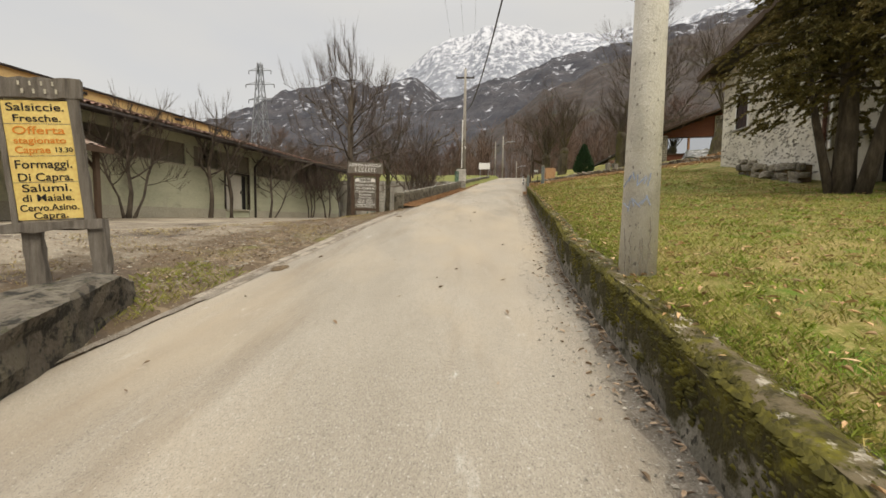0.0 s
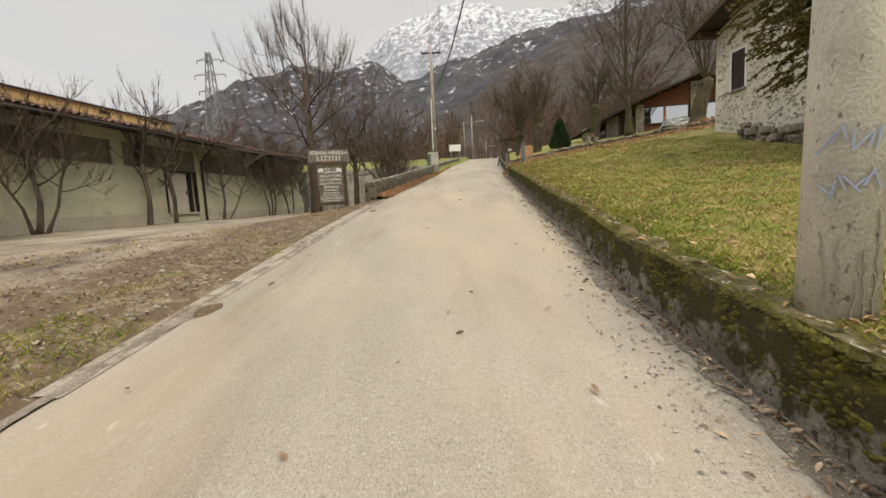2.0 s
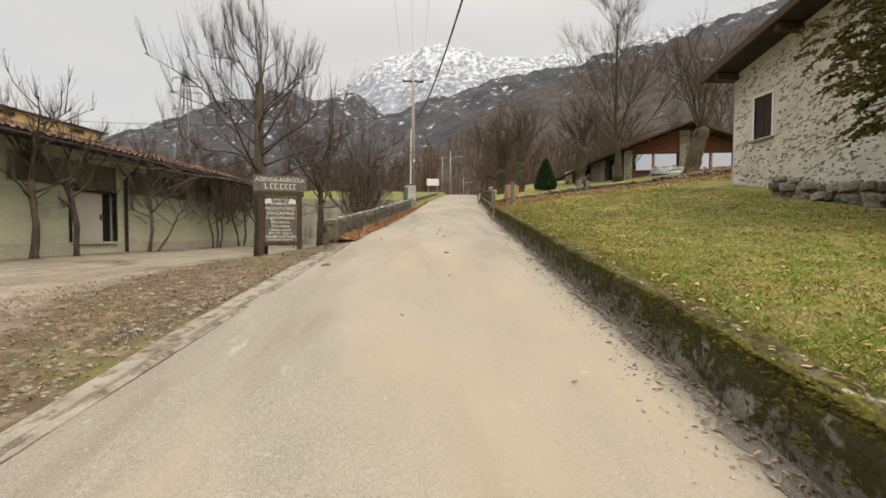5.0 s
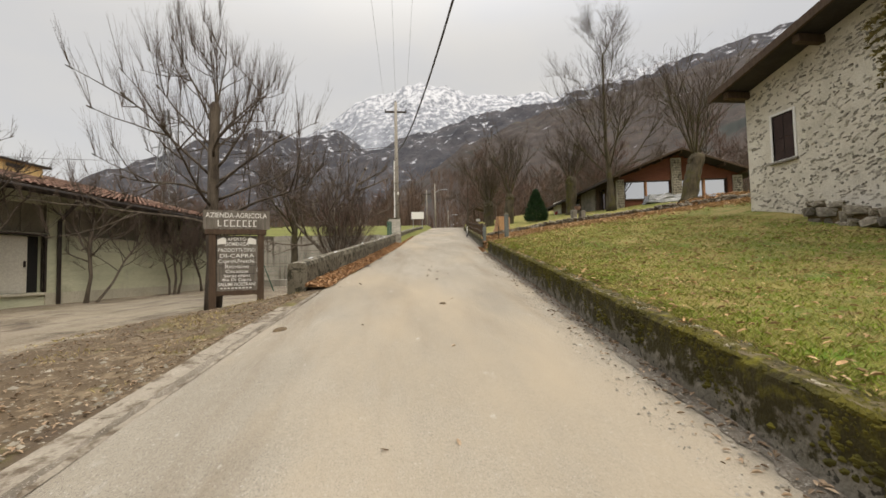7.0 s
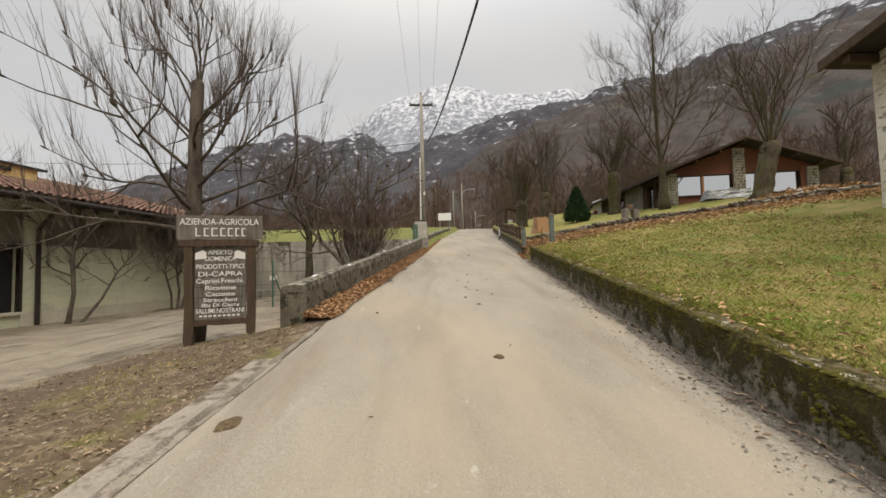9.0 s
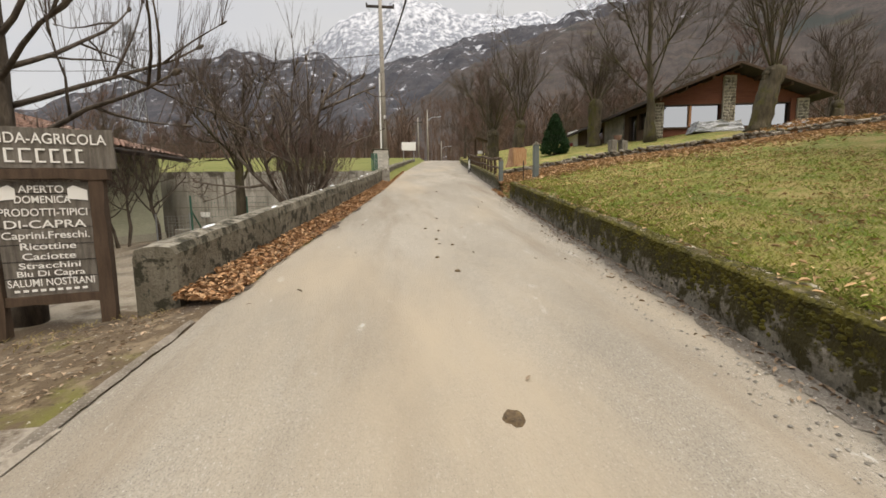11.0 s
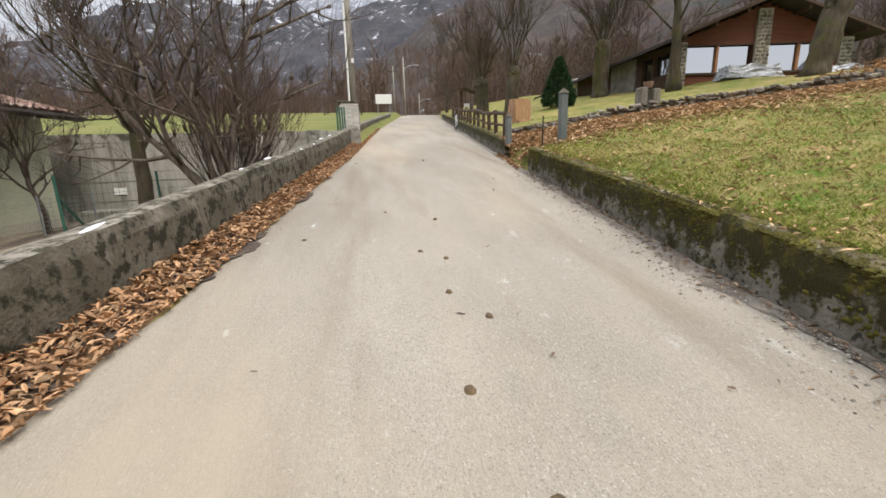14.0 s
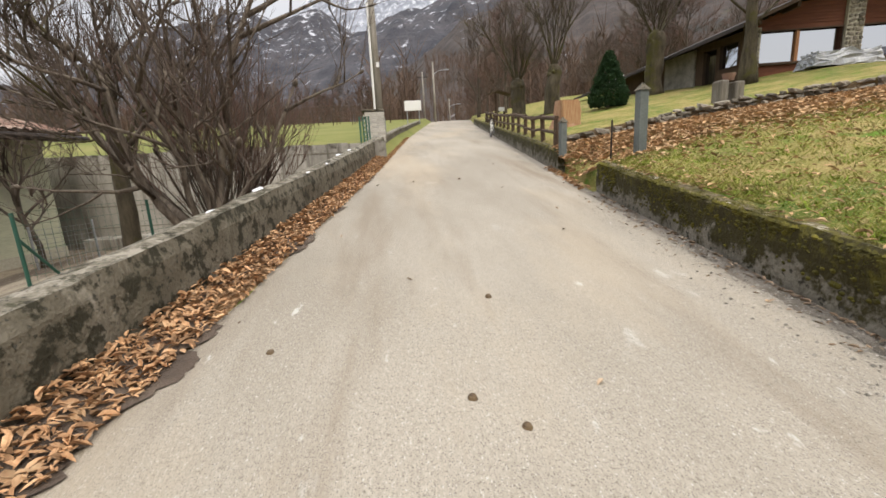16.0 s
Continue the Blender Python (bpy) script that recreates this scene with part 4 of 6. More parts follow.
# ---- signs ----
def lettering(text, size, m, mat, parent, width=None, name="lettering", bold=0.001):
    cu = bpy.data.curves.new("text", "FONT")
    cu.body, cu.size, cu.align_x, cu.align_y, cu.extrude = text, size, "CENTER", "CENTER", 0.0015
    cu.offset = bold
    ob = bpy.data.objects.new("text", cu)
    scene.collection.objects.link(ob)
    bpy.context.view_layer.update()
    me = bpy.data.meshes.new_from_object(ob)
    w = max(v.co.x for v in me.vertices) - min(v.co.x for v in me.vertices)
    bpy.data.objects.remove(ob)
    bpy.data.curves.remove(cu)
    k = width / w if width else 1.0
    me.transform(m @ pose(0, 0, 0, 90) @ Matrix.Diagonal((k, 1, 1, 1)))
    me.materials.clear()
    me.materials.append(mat)
    o = new(name, me)
    o.parent = parent
    o.matrix_parent_inverse = Matrix.Translation(parent.location).inverted()
    return o


def plank(lo, hi, m, rng, wob=0.012, cuts=10, axis=0):
    """A hewn plank or beam with an uneven outline."""
    bm = bmesh.new()
    box(bm, lo, hi)
    bmesh.ops.subdivide_edges(bm, edges=[e for e in bm.edges if abs((e.verts[0].co - e.verts[1].co)[axis]) > 0.01], cuts=cuts, use_grid_fill=True)
    for v in bm.verts:
        v.co += Vector((rng.uniform(-wob, wob), rng.uniform(-wob, wob) * 0.5, rng.uniform(-wob, wob)))
    bmesh.ops.bevel(bm, geom=bm.edges[:], offset=0.004, segments=1, affect="EDGES") if False else None
    bm.transform(m)
    return bm


def make_brown_sign():
    m = Matrix.Translation((-4.43, 17.75, 0.05)) @ pose(0, 0, 0, 0, 0, 14)
    s = thing("farm_sign", m @ Vector((0, 0, 1.55)), "weathered wooden notice board with white hand-painted writing", "sign")
    rng = random.Random(2)
    paint = plain("old_white_paint", (0.74, 0.72, 0.67), 0.8)
    board = part("board", plank((-0.44, 0.0, 1.95), (0.44, 0.035, 3.3), m, rng, 0.004, 6, 2), M["old_wood"], s)
    for i in range(6):
        part("board_gap", block((-0.44, -0.004, 2.16 + i * 0.2), (0.44, 0.002, 2.167 + i * 0.2), m), M["dark"], board)
    part("post", plank((-0.60, -0.06, 1.45), (-0.455, 0.09, 3.36), m, rng, 0.012, 8, 2), M["brown_wood"], s)
    part("post", plank((0.455, -0.06, 1.5), (0.60, 0.09, 3.36), m, rng, 0.012, 8, 2), M["brown_wood"], s)
    part("crossbeam", plank((-0.68, -0.08, 3.33), (0.66, 0.1, 3.45), m, rng, 0.012, 8, 0), M["brown_wood"], s)
    part("lower_rail", plank((-0.46, -0.03, 1.84), (0.46, 0.06, 1.95), m, rng, 0.01, 8, 0), M["brown_wood"], s)
    head = part("header_board", plank((-0.74, -0.03, 3.46), (0.74, 0.03, 3.92), m, rng, 0.009, 8, 0), M["old_wood"], s)
    lettering("AZIENDA-AGRICOLA", 0.17, m @ Matrix.Translation((0, -0.045, 3.79)), paint, head, 1.36)
    for i, (a, b) in enumerate(((-0.42, -0.33), (-0.28, -0.19), (-0.15, -0.04), (0.0, 0.09), (0.13, 0.22), (0.26, 0.33), (0.37, 0.44))):
        part("name_stroke", block((a, -0.046, 3.52), (a + 0.025, -0.04, 3.68), m), paint, head)
        part("name_stroke", block((a + 0.025, -0.046, 3.52), (b, -0.04, 3.54), m), paint, head)
        if i not in (0,):
            part("name_stroke", block((a + 0.025, -0.046, 3.66), (b, -0.04, 3.68), m), paint, head)
    lines = (("APERTO", 3.21, 0.42, 0.12), ("DOMENICA", 3.09, 0.52, 0.12), ("PRODOTTI-TIPICI", 2.94, 0.82, 0.125), ("DI-CAPRA", 2.80, 0.76, 0.13), ("Caprini.Freschi.", 2.67, 0.82, 0.12),
             ("Ricottine", 2.54, 0.52, 0.115), ("Caciotte", 2.42, 0.50, 0.11), ("Stracchini", 2.31, 0.58, 0.10), ("Blu Di Capra", 2.215, 0.64, 0.095), ("SALUMI NOSTRANI", 2.105, 0.82, 0.125))
    for text, z, w, size in lines:
        lettering(text, size, m @ Matrix.Translation((0, -0.012, z)), paint, board, w)
    for i in range(9):
        part("faded_stroke", block((-0.36 + i * 0.08, -0.012, 2.0), (-0.31 + i * 0.08, -0.008, 2.03), m), paint, board)
    for sx in (-1, 1):
        bm = prism([(sx * 0.24, 3.1), (sx * 0.43, 3.08), (sx * 0.43, 3.2), (sx * 0.3, 3.26), (sx * 0.24, 3.22)], -0.012, -0.006, m)
        part("animal_figure", bm, paint, board, "small white painted animal shape")


make_brown_sign()


def make_yellow_sign():
    m = Matrix.Translation((-4.2, 4.10, 0)) @ pose(0, 0, 0, 0, -4.5, 24)
    s = thing("price_sign", (-4.42, 4.1, 0.75), "yellow hand-lettered food sign on a rough wooden frame", "sign")
    rng = random.Random(4)
    yellow = surface("yellow_board_paint", [(0.62, 0.45, 0.13), (0.72, 0.55, 0.20)], 3, 0.7, 0.1, 30)
    ink, orange = plain("black_paint", (0.015, 0.013, 0.012), 0.7), plain("faded_orange_paint", (0.62, 0.22, 0.03), 0.7)
    board = part("board", block((-0.27, -0.02, 1.48), (0.27, 0.012, 2.68), m, 0.004), yellow, s)
    part("frame_side", plank((0.27, -0.03, 1.42), (0.35, 0.04, 2.74), m, rng, 0.006, 8, 2), M["old_wood"], s)
    part("frame_side", plank((-0.32, -0.03, 1.42), (-0.27, 0.04, 2.74), m, rng, 0.005, 8, 2), M["old_wood"], s)
    part("rail", plank((-1.1, -0.06, 1.36), (0.42, 0.05, 1.45), m, rng, 0.015, 10, 0), M["old_wood"], s)
    part("post", plank((0.28, -0.02, 0.62), (0.42, 0.12, 1.45), m, rng, 0.012, 6, 2), M["old_wood"], s)
    part("post", plank((-0.28, 0.0, 0.62), (-0.13, 0.1, 1.40), m, rng, 0.008, 6, 2), M["old_wood"], s)
    hand = part("arrow_board", plank((-0.5, -0.04, 2.70), (0.40, 0.02, 2.90), m, rng, 0.012, 10, 0), M["old_wood"], s, "carved grey board shaped like a pointing hand")
    for i in range(3):
        part("finger", plank((-0.82, -0.04, 2.72 + i * 0.05), (-0.5 - 0.07 * i, 0.01, 2.765 + i * 0.05), m, rng, 0.008, 5, 0), M["old_wood"], hand)
    for i in range(4):
        part("faded_stroke", block((-0.1 + i * 0.09, -0.056, 2.82), (-0.085 + i * 0.09, -0.05, 2.86), m), M["plinth"], hand)
        part("faded_stroke", block((-0.08 + i * 0.09, -0.056, 2.74), (-0.062 + i * 0.09, -0.05, 2.785), m), M["plinth"], hand)
    for text, z, w, size, mat in (("Salsiccie.", 2.61, 0.46, 0.11, ink), ("Fresche.", 2.50, 0.38, 0.1, ink), ("Offerta", 2.38, 0.42, 0.11, orange), ("stagionato", 2.28, 0.42, 0.09, orange),
                                  ("Caprae", 2.185, 0.28, 0.1, orange), ("Formaggi.", 2.04, 0.46, 0.12, ink), ("Di Capra.", 1.91, 0.44, 0.115, ink), ("Salumi.", 1.80, 0.40, 0.11, ink),
                                  ("di Maiale.", 1.70, 0.42, 0.1, ink), ("Cervo.Asino.", 1.60, 0.48, 0.095, ink), ("Capra.", 1.52, 0.28, 0.09, ink)):
        lettering(text, size, m @ Matrix.Translation((-0.07 if text == "Caprae" else 0, -0.024, z)), mat, board, w, bold=0.0008)
    lettering("13.30", 0.07, m @ Matrix.Translation((0.18, -0.024, 2.185)), ink, board, 0.14)
    for z in (2.445, 2.125, 1.86):
        part("board_seam", block((-0.27, -0.0225, z), (0.27, -0.019, z + 0.005), m), M["dark_panel"], board)


make_yellow_sign()


# ---- poles and wires ----
def make_post():
    base = Vector((1.66, 4.08, lawn_z(1.66, 4.08) - 0.15))
    p = thing("utility_pole", base, "round pale concrete pole with cracked base and blue scrawl", "pole")
    vs, fs = rod([base, base + Vector((0.02, 0, 2.5)), base + Vector((0.06, 0.0, 9.8))], 0.172, 24, 0.12)
    shaft = smooth(part("shaft", (vs, fs), M["pole"], p))
    rng = random.Random(8)
    blue, crack = plain("blue_scrawl", (0.27, 0.32, 0.42), 0.9), plain("crack", (0.22, 0.195, 0.155), 0.9)
    def on(a, z, w, h, mat, name, tilt=0.0):
        r = 0.1745
        c = base + Vector((0, 0, z))
        q = c + Vector((math.cos(a) * r, math.sin(a) * r, 0))
        part(name, block((-0.002, -w / 2, -h / 2), (0.002, w / 2, h / 2), Matrix.Translation(q) @ pose(0, 0, 0, 0, 0, math.degrees(a)) @ pose(0, 0, 0, tilt)), mat, shaft)
    for row, z in enumerate((1.05, 0.83)):
        for i in range(7):
            on(radians(205 + i * 11), z + rng.uniform(-0.03, 0.03), 0.009, rng.uniform(0.06, 0.13), blue, "paint_stroke", rng.uniform(-50, 50))
    for a in (212, 228, 245, 262, 279):
        z = rng.uniform(0.12, 0.2)
        ang = radians(a)
        while z < rng.uniform(0.45, 0.85):
            h = rng.uniform(0.05, 0.1)
            on(ang, z, 0.006, h, crack, "crack", rng.uniform(-18, 18))
            z += h * 0.9
            ang += radians(rng.uniform(-3, 3))
    return p


make_post()


def insulator(at, parent):
    part("insulator", merge(rod([at, at + Vector((0, 0, 0.1))], 0.05, 8), rod([at - Vector((0, 0, 0.14)), at - Vector((0, 0, 0.04))], 0.035, 8)), M["dark_metal"], parent)


def make_line_pole(name, at, height, arm, label, lamp=False, r=0.15):
    at = Vector(at)
    p = thing(name, at, label, "pole")
    smooth(part("shaft", rod([at, at + Vector((0, 0, height))], r, 12, r * 0.6), M["pole_grey"], p))
    if arm:
        z = height - 0.75
        part("crossarm", block((-arm, -0.06, z - 0.05), (arm, 0.06, z + 0.07), Matrix.Translation(at), 0.01), M["dark_metal"], p)
        for x in (-arm, arm):
            insulator(at + Vector((x, 0, z + 0.07)), p)
        insulator(at + Vector((0, 0, height)), p)
    if lamp:
        z = height - 1.6
        part("lamp_arm", rod([at + Vector((0, 0, z)), at + Vector((0.7, 0, z + 0.5)), at + Vector((1.6, 0, z + 0.6))], 0.05, 6), M["steel"], p)
        part("lamp_head", block((1.5, -0.12, z + 0.52), (2.1, 0.12, z + 0.66), Matrix.Translation(at), 0.03), M["steel"], p)
    return p


P1 = Vector((-0.36, 37.0, left_z(-0.36, 37.0) - 0.1))
lp = make_line_pole("power_pole", P1, 9.9, 0.75, "tall grey concrete power pole with a crossarm", r=0.17)
part("cable_duct", rod([P1 + Vector((-0.2, -0.16, 0)), P1 + Vector((-0.16, -0.14, 5.5))], 0.045, 8), M["white"], lp, "pale plastic cable duct")
part("notice", block((0.02, -0.2, 3.0), (0.14, -0.17, 3.2), Matrix.Translation(P1)), M["white"], lp)


def make_pillar():
    s = thing("meter_pillar", (-0.62, 36.1, 4.6), "small whitewashed brick meter pillar with a slab cap", "pillar")
    z0 = left_z(-0.6, 36) - 0.1
    core = part("core", block((-0.95, 35.9, z0), (-0.25, 36.35, z0 + 1.2), None, 0.01), M["plinth"], s)
    bm = block((-0.13, -0.05, -0.04), (0.13, 0.05, 0.04), None, 0.008)
    me = bpy.data.meshes.new("brick")
    bm.to_mesh(me)
    bm.free()
    me.materials.append(surface("whitewashed_brick", [(0.45, 0.42, 0.37), (0.55, 0.52, 0.47)], 4, 0.9, 0.4, 30, per_object=0.15))
    for r in range(13):
        for i in range(3):
            add_piece("brick", me, core, Matrix.Translation((-0.82 + i * 0.265 - (0.06 if r % 2 else 0), 35.87, z0 + 0.05 + r * 0.09)))
        for i in range(2):
            add_piece("brick", me, core, Matrix.Translation((-0.22, 36.02 + i * 0.24, z0 + 0.05 + r * 0.09)) @ pose(0, 0, 0, 0, 0, 90))
    part("cap", block((-1.05, 35.78, z0 + 1.2), (-0.15, 36.45, z0 + 1.28), None, 0.015), M["concrete"], s)
    part("meter_door", block((-0.16, 35.95, z0 + 0.3), (-0.13, 36.3, z0 + 0.95), None, 0.01), M["steel"], s)


make_pillar()
make_line_pole("street_lamp", (6.2, 75, road_z(75) - 0.2), 7.7, 0.0, "grey street lamp pole with a curved arm", lamp=True)
make_line_pole("power_pole", (5.2, 80, road_z(80) - 0.2), 7.2, 0.7, "distant wooden power pole with a crossarm", r=0.13)
make_line_pole("power_pole", (4.0, 105, road_z(105) - 0.2), 7.0, 0.8, "distant wooden power pole with a crossarm", r=0.13)
make_line_pole("street_lamp", (11.0, 95, road_z(95) - 0.2), 4.8, 0.0, "distant grey lamp pole beside the lane", lamp=True, r=0.13)


def wire(name, a, b, sag, r, label):
    pts = [Vector(a).lerp(Vector(b), i / 24) - Vector((0, 0, sag * 4 * (i / 24) * (1 - i / 24))) for i in range(25)]
    return tagged(part(name, rod(pts, r, 5), M["dark_metal"]), label, "cable")


top = P1 + Vector((0, 0, 9.9))
wire("cable", P1 + Vector((0.15, -0.15, 6.3)), (1.72, 4.08, 10.5), 1.75, 0.032, "thick black twisted cable slung between two poles")
for dx in (-0.75, 0, 0.75):
    wire("wire", top + Vector((dx, 0, -0.55 if dx else 0.1)), (-1.2 + dx * 1.3, -30, 11.0), 0.8, 0.005, "thin bare power line wire")
    wire("wire", top + Vector((dx, 0, -0.55 if dx else 0.1)), (5.2 + dx, 80, road_z(80) + 6.4), 0.8, 0.005, "thin bare power line wire")
wire("cable", P1 + Vector((0, 0, 6.6)), (-45, 52, 15.0), 1.0, 0.02, "black cable running off across the meadow")


# ---- trees ----
def bend_path(rng, start, direction, length, segs, wander, lift):
    pts, d = [Vector(start)], Vector(direction).normalized()
    for _ in range(segs):
        d = (d + Vector((rng.uniform(-1, 1), rng.uniform(-1, 1), rng.uniform(-1, 1))) * wander + Vector((0, 0, lift))).normalized()
        pts.append(pts[-1] + d * (length / segs))
    return pts, d


def taper(r0, r1, n):
    return [r0 + (r1 - r0) * i / (n - 1) for i in range(n)]


def side_dir(rng, d, angle):
    """A direction that leaves d at an angle, turned at random about it."""
    a = d.orthogonal().normalized()
    a.rotate(Matrix.Rotation(rng.uniform(0, 2 * math.pi), 3, d))
    return (d * math.cos(radians(angle)) + a * math.sin(radians(angle))).normalized()


def shoots(rng, tw, at, d, n, length, r, up=0.7, spread=40, fork=0):
    """Thin straight shoots out of a knob or along a limb."""
    for _ in range(n):
        q = (side_dir(rng, d, rng.uniform(4, spread)) + Vector((0, 0, up))).normalized()
        L = length * rng.uniform(0.45, 1.1)
        p, e = bend_path(rng, at, q, L, 3, 0.07, 0.05)
        tube_into(*tw, p, taper(r, r * 0.3, 4), 3, False)
        for _ in range(fork):
            k = rng.uniform(0.25, 0.85)
            s = p[0].lerp(p[3], k)
            p2, _e = bend_path(rng, s, side_dir(rng, e, rng.uniform(20, 45)), L * rng.uniform(0.2, 0.45), 2, 0.1, 0.04)
            tube_into(*tw, p2, taper(r * 0.55, r * 0.2, 3), 3, False)


def limb(rng, wood, tw, start, d, length, r, spec, level=0):
    """A limb with side limbs, knobs and shoots, by a spec of wander, lift, kids, shoots."""
    segs = 6 if level == 0 else 4
    p, e = bend_path(rng, start, d, length, segs, spec["wander"], spec["lift"])
    tube_into(*wood, p, taper(r, r * 0.32, segs + 1), 6 if level == 0 else 5, True)
    if level < spec["levels"]:
        for i in range(spec["kids"][level]):
            k = rng.uniform(0.25, 0.95)
            s = p[int(k * segs)].lerp(p[min(segs, int(k * segs) + 1)], (k * segs) % 1)
            q = side_dir(rng, (p[min(segs, int(k * segs) + 1)] - p[int(k * segs)]).normalized(), rng.uniform(*spec["angle"]))
            limb(rng, wood, tw, s, q, length * rng.uniform(0.35, 0.62), r * 0.5, spec, level + 1)
    sh = spec["shoots"][min(level, len(spec["shoots"]) - 1)]
    for _ in range(sh):
        k = rng.uniform(0.3, 1.0)
        s = p[int(k * segs) if k < 1 else segs].lerp(p[min(segs, int(k * segs) + 1)], (k * segs) % 1)
        shoots(rng, tw, s, e, 1, spec["shoot_len"], spec["shoot_r"], spec["up"], 60, spec["fork"])
    if spec.get("knob"):
        kp = [p[-1] - e * 0.05, p[-1] + e * 0.02, p[-1] + e * 0.09]
        tube_into(*wood, kp, [r * 0.5, r * 0.95, r * 0.4], 5, True)
        shoots(rng, tw, p[-1], e, spec["knob"], spec["shoot_len"], spec["shoot_r"], spec["up"], 50, spec["fork"])


def plant_tree(name, base, trunk_path, r0, r1, limbs, spec, label, seed, wood_mat, twig_mat, category="tree", group=""):
    """limbs: rows of height share along the trunk, azimuth, elevation, length, radius."""
    rng = random.Random(seed)
    t = thing(name, base, label, category, group)
    wood, tw = ([], []), ([], [])
    base = Vector(base)
    pts = [base + Vector(p) for p in trunk_path]
    fine = []
    for a, b in zip(pts, pts[1:]):
        for i in range(4):
            fine.append(a.lerp(b, i / 4) + Vector((rng.uniform(-1, 1), rng.uniform(-1, 1), 0)) * r0 * 0.07)
    fine.append(pts[-1])
    radii = taper(r0, r1, len(fine))
    radii[0] *= 1.35
    radii[1] *= 1.1
    end = (fine[-1] - fine[-2]).normalized()
    fine += [fine[-1] + end * r1 * 0.6, fine[-1] + end * r1 * 1.0]
    radii += [r1 * 0.8, r1 * 0.3]
    o = len(wood[0])
    tube_into(*wood, fine, radii, 14, True)
    for i in range(o, len(wood[0])):
        v = wood[0][i]
        axis = fine[min(len(fine) - 1, (i - o) // 14)]
        wood[0][i] = v + (v - axis) * (0.38 * noise.noise(Vector((v.x * 3.2, v.y * 3.2, v.z * 1.1))) + 0.12 * noise.noise(v * 9))
    tr = smooth(part("trunk", wood, wood_mat, t))
    wood = ([], [])
    for h, az, el, L, r in limbs:
        k = h * (len(fine) - 3)
        i = min(int(k), len(fine) - 2)
        s = fine[i].lerp(fine[i + 1], k - i)
        d = Vector((math.cos(radians(el)) * math.cos(radians(az)), math.cos(radians(el)) * math.sin(radians(az)), math.sin(radians(el))))
        limb(rng, wood, tw, s, d, L, r, spec)
    smooth(part("limb_frame", wood, wood_mat, t))
    part("crown", tw, twig_mat, t)
    return t


rng = random.Random(31)
POLLARD = dict(wander=0.19, lift=0.035, levels=1, kids=(4,), angle=(30, 60), shoots=(13, 7), shoot_len=1.15, shoot_r=0.0048, up=2.2, fork=1, knob=8)
limbs = []
for i in range(21):
    h = 0.42 + 0.57 * i / 20
    limbs.append((h, 205 + i * 137 + rng.uniform(-20, 20), 16 + 52 * (h - 0.42) * 1.8 + rng.uniform(-8, 8), 3.1 - 2.4 * (h - 0.42) + rng.uniform(-0.4, 0.35), 0.044 - 0.026 * (h - 0.42)))
plant_tree("pollarded_tree", (-5.22, 18.4, 1.42), [(0, 0, 0), (-0.06, 0, 2.7), (-0.02, 0.05, 5.45)], 0.17, 0.12, limbs, POLLARD, "bare pollarded tree with upright shoots behind the notice board", 11, M["bark"], M["twig"])

HAZEL = dict(wander=0.26, lift=0.06, levels=2, kids=(4, 3), angle=(25, 65), shoots=(2, 3, 3), shoot_len=1.05, shoot_r=0.0065, up=0.8, fork=1, knob=3)


def stems(n, spread, r, L, el=(45, 80), az0=0, az1=360):
    return [(0.5, rng.uniform(az0, az1), rng.uniform(*el), L * rng.uniform(0.7, 1.1), r * rng.uniform(0.6, 1.1)) for _ in range(n)]


HAZEL_LIMBS = [(0.9, 150, 52, 4.5, 0.095), (0.9, 185, 40, 3.2, 0.075), (0.9, 120, 68, 4.8, 0.095), (0.8, 230, 58, 3.2, 0.065), (0.9, 70, 62, 3.2, 0.065), (0.7, 95, 75, 4.2, 0.075), (0.8, 300, 58, 2.6, 0.055), (0.9, 25, 68, 2.8, 0.05)]
plant_tree("fruit_tree", (-2.95, 25.1, 1.55), [(0, 0, 0), (0.05, 0, 0.6), (0.1, 0, 1.1)], 0.26, 0.2, HAZEL_LIMBS, HAZEL, "crooked many-stemmed bare fruit tree behind the parapet", 12, M["old_bark"], M["twig"])
BRUSH = dict(wander=0.06, lift=0.03, levels=1, kids=(3,), angle=(12, 30), shoots=(5, 4), shoot_len=1.1, shoot_r=0.006, up=1.0, fork=1, knob=2)
plant_tree("shrub", (-3.05, 25.9, 1.6), [(0, 0, 0), (0, 0, 0.8), (0, 0, 1.7)], 0.2, 0.18, stems(22, 1, 0.026, 2.4, (48, 84)) + stems(8, 1, 0.024, 2.0, (40, 75), -40, 80), BRUSH, "dense bare shrub of upright reddish rods", 13, M["bark"], M["twig_red"], "shrub")
plant_tree("fruit_tree", (-5.25, 27.0, 1.5), [(0, 0, 0), (0, 0, 2.2), (0.05, 0.1, 4.2)], 0.17, 0.09, [(0.5 + 0.5 * i / 9, i * 140, 48, 2.2, 0.05) for i in range(10)], HAZEL, "straight-trunked bare tree in front of the concrete wall", 14, M["mossy_bark"], M["twig"])

ESP = dict(wander=0.24, lift=0.07, levels=1, kids=(3,), angle=(30, 70), shoots=(5, 4), shoot_len=0.75, shoot_r=0.0065, up=1.1, fork=1, knob=4)
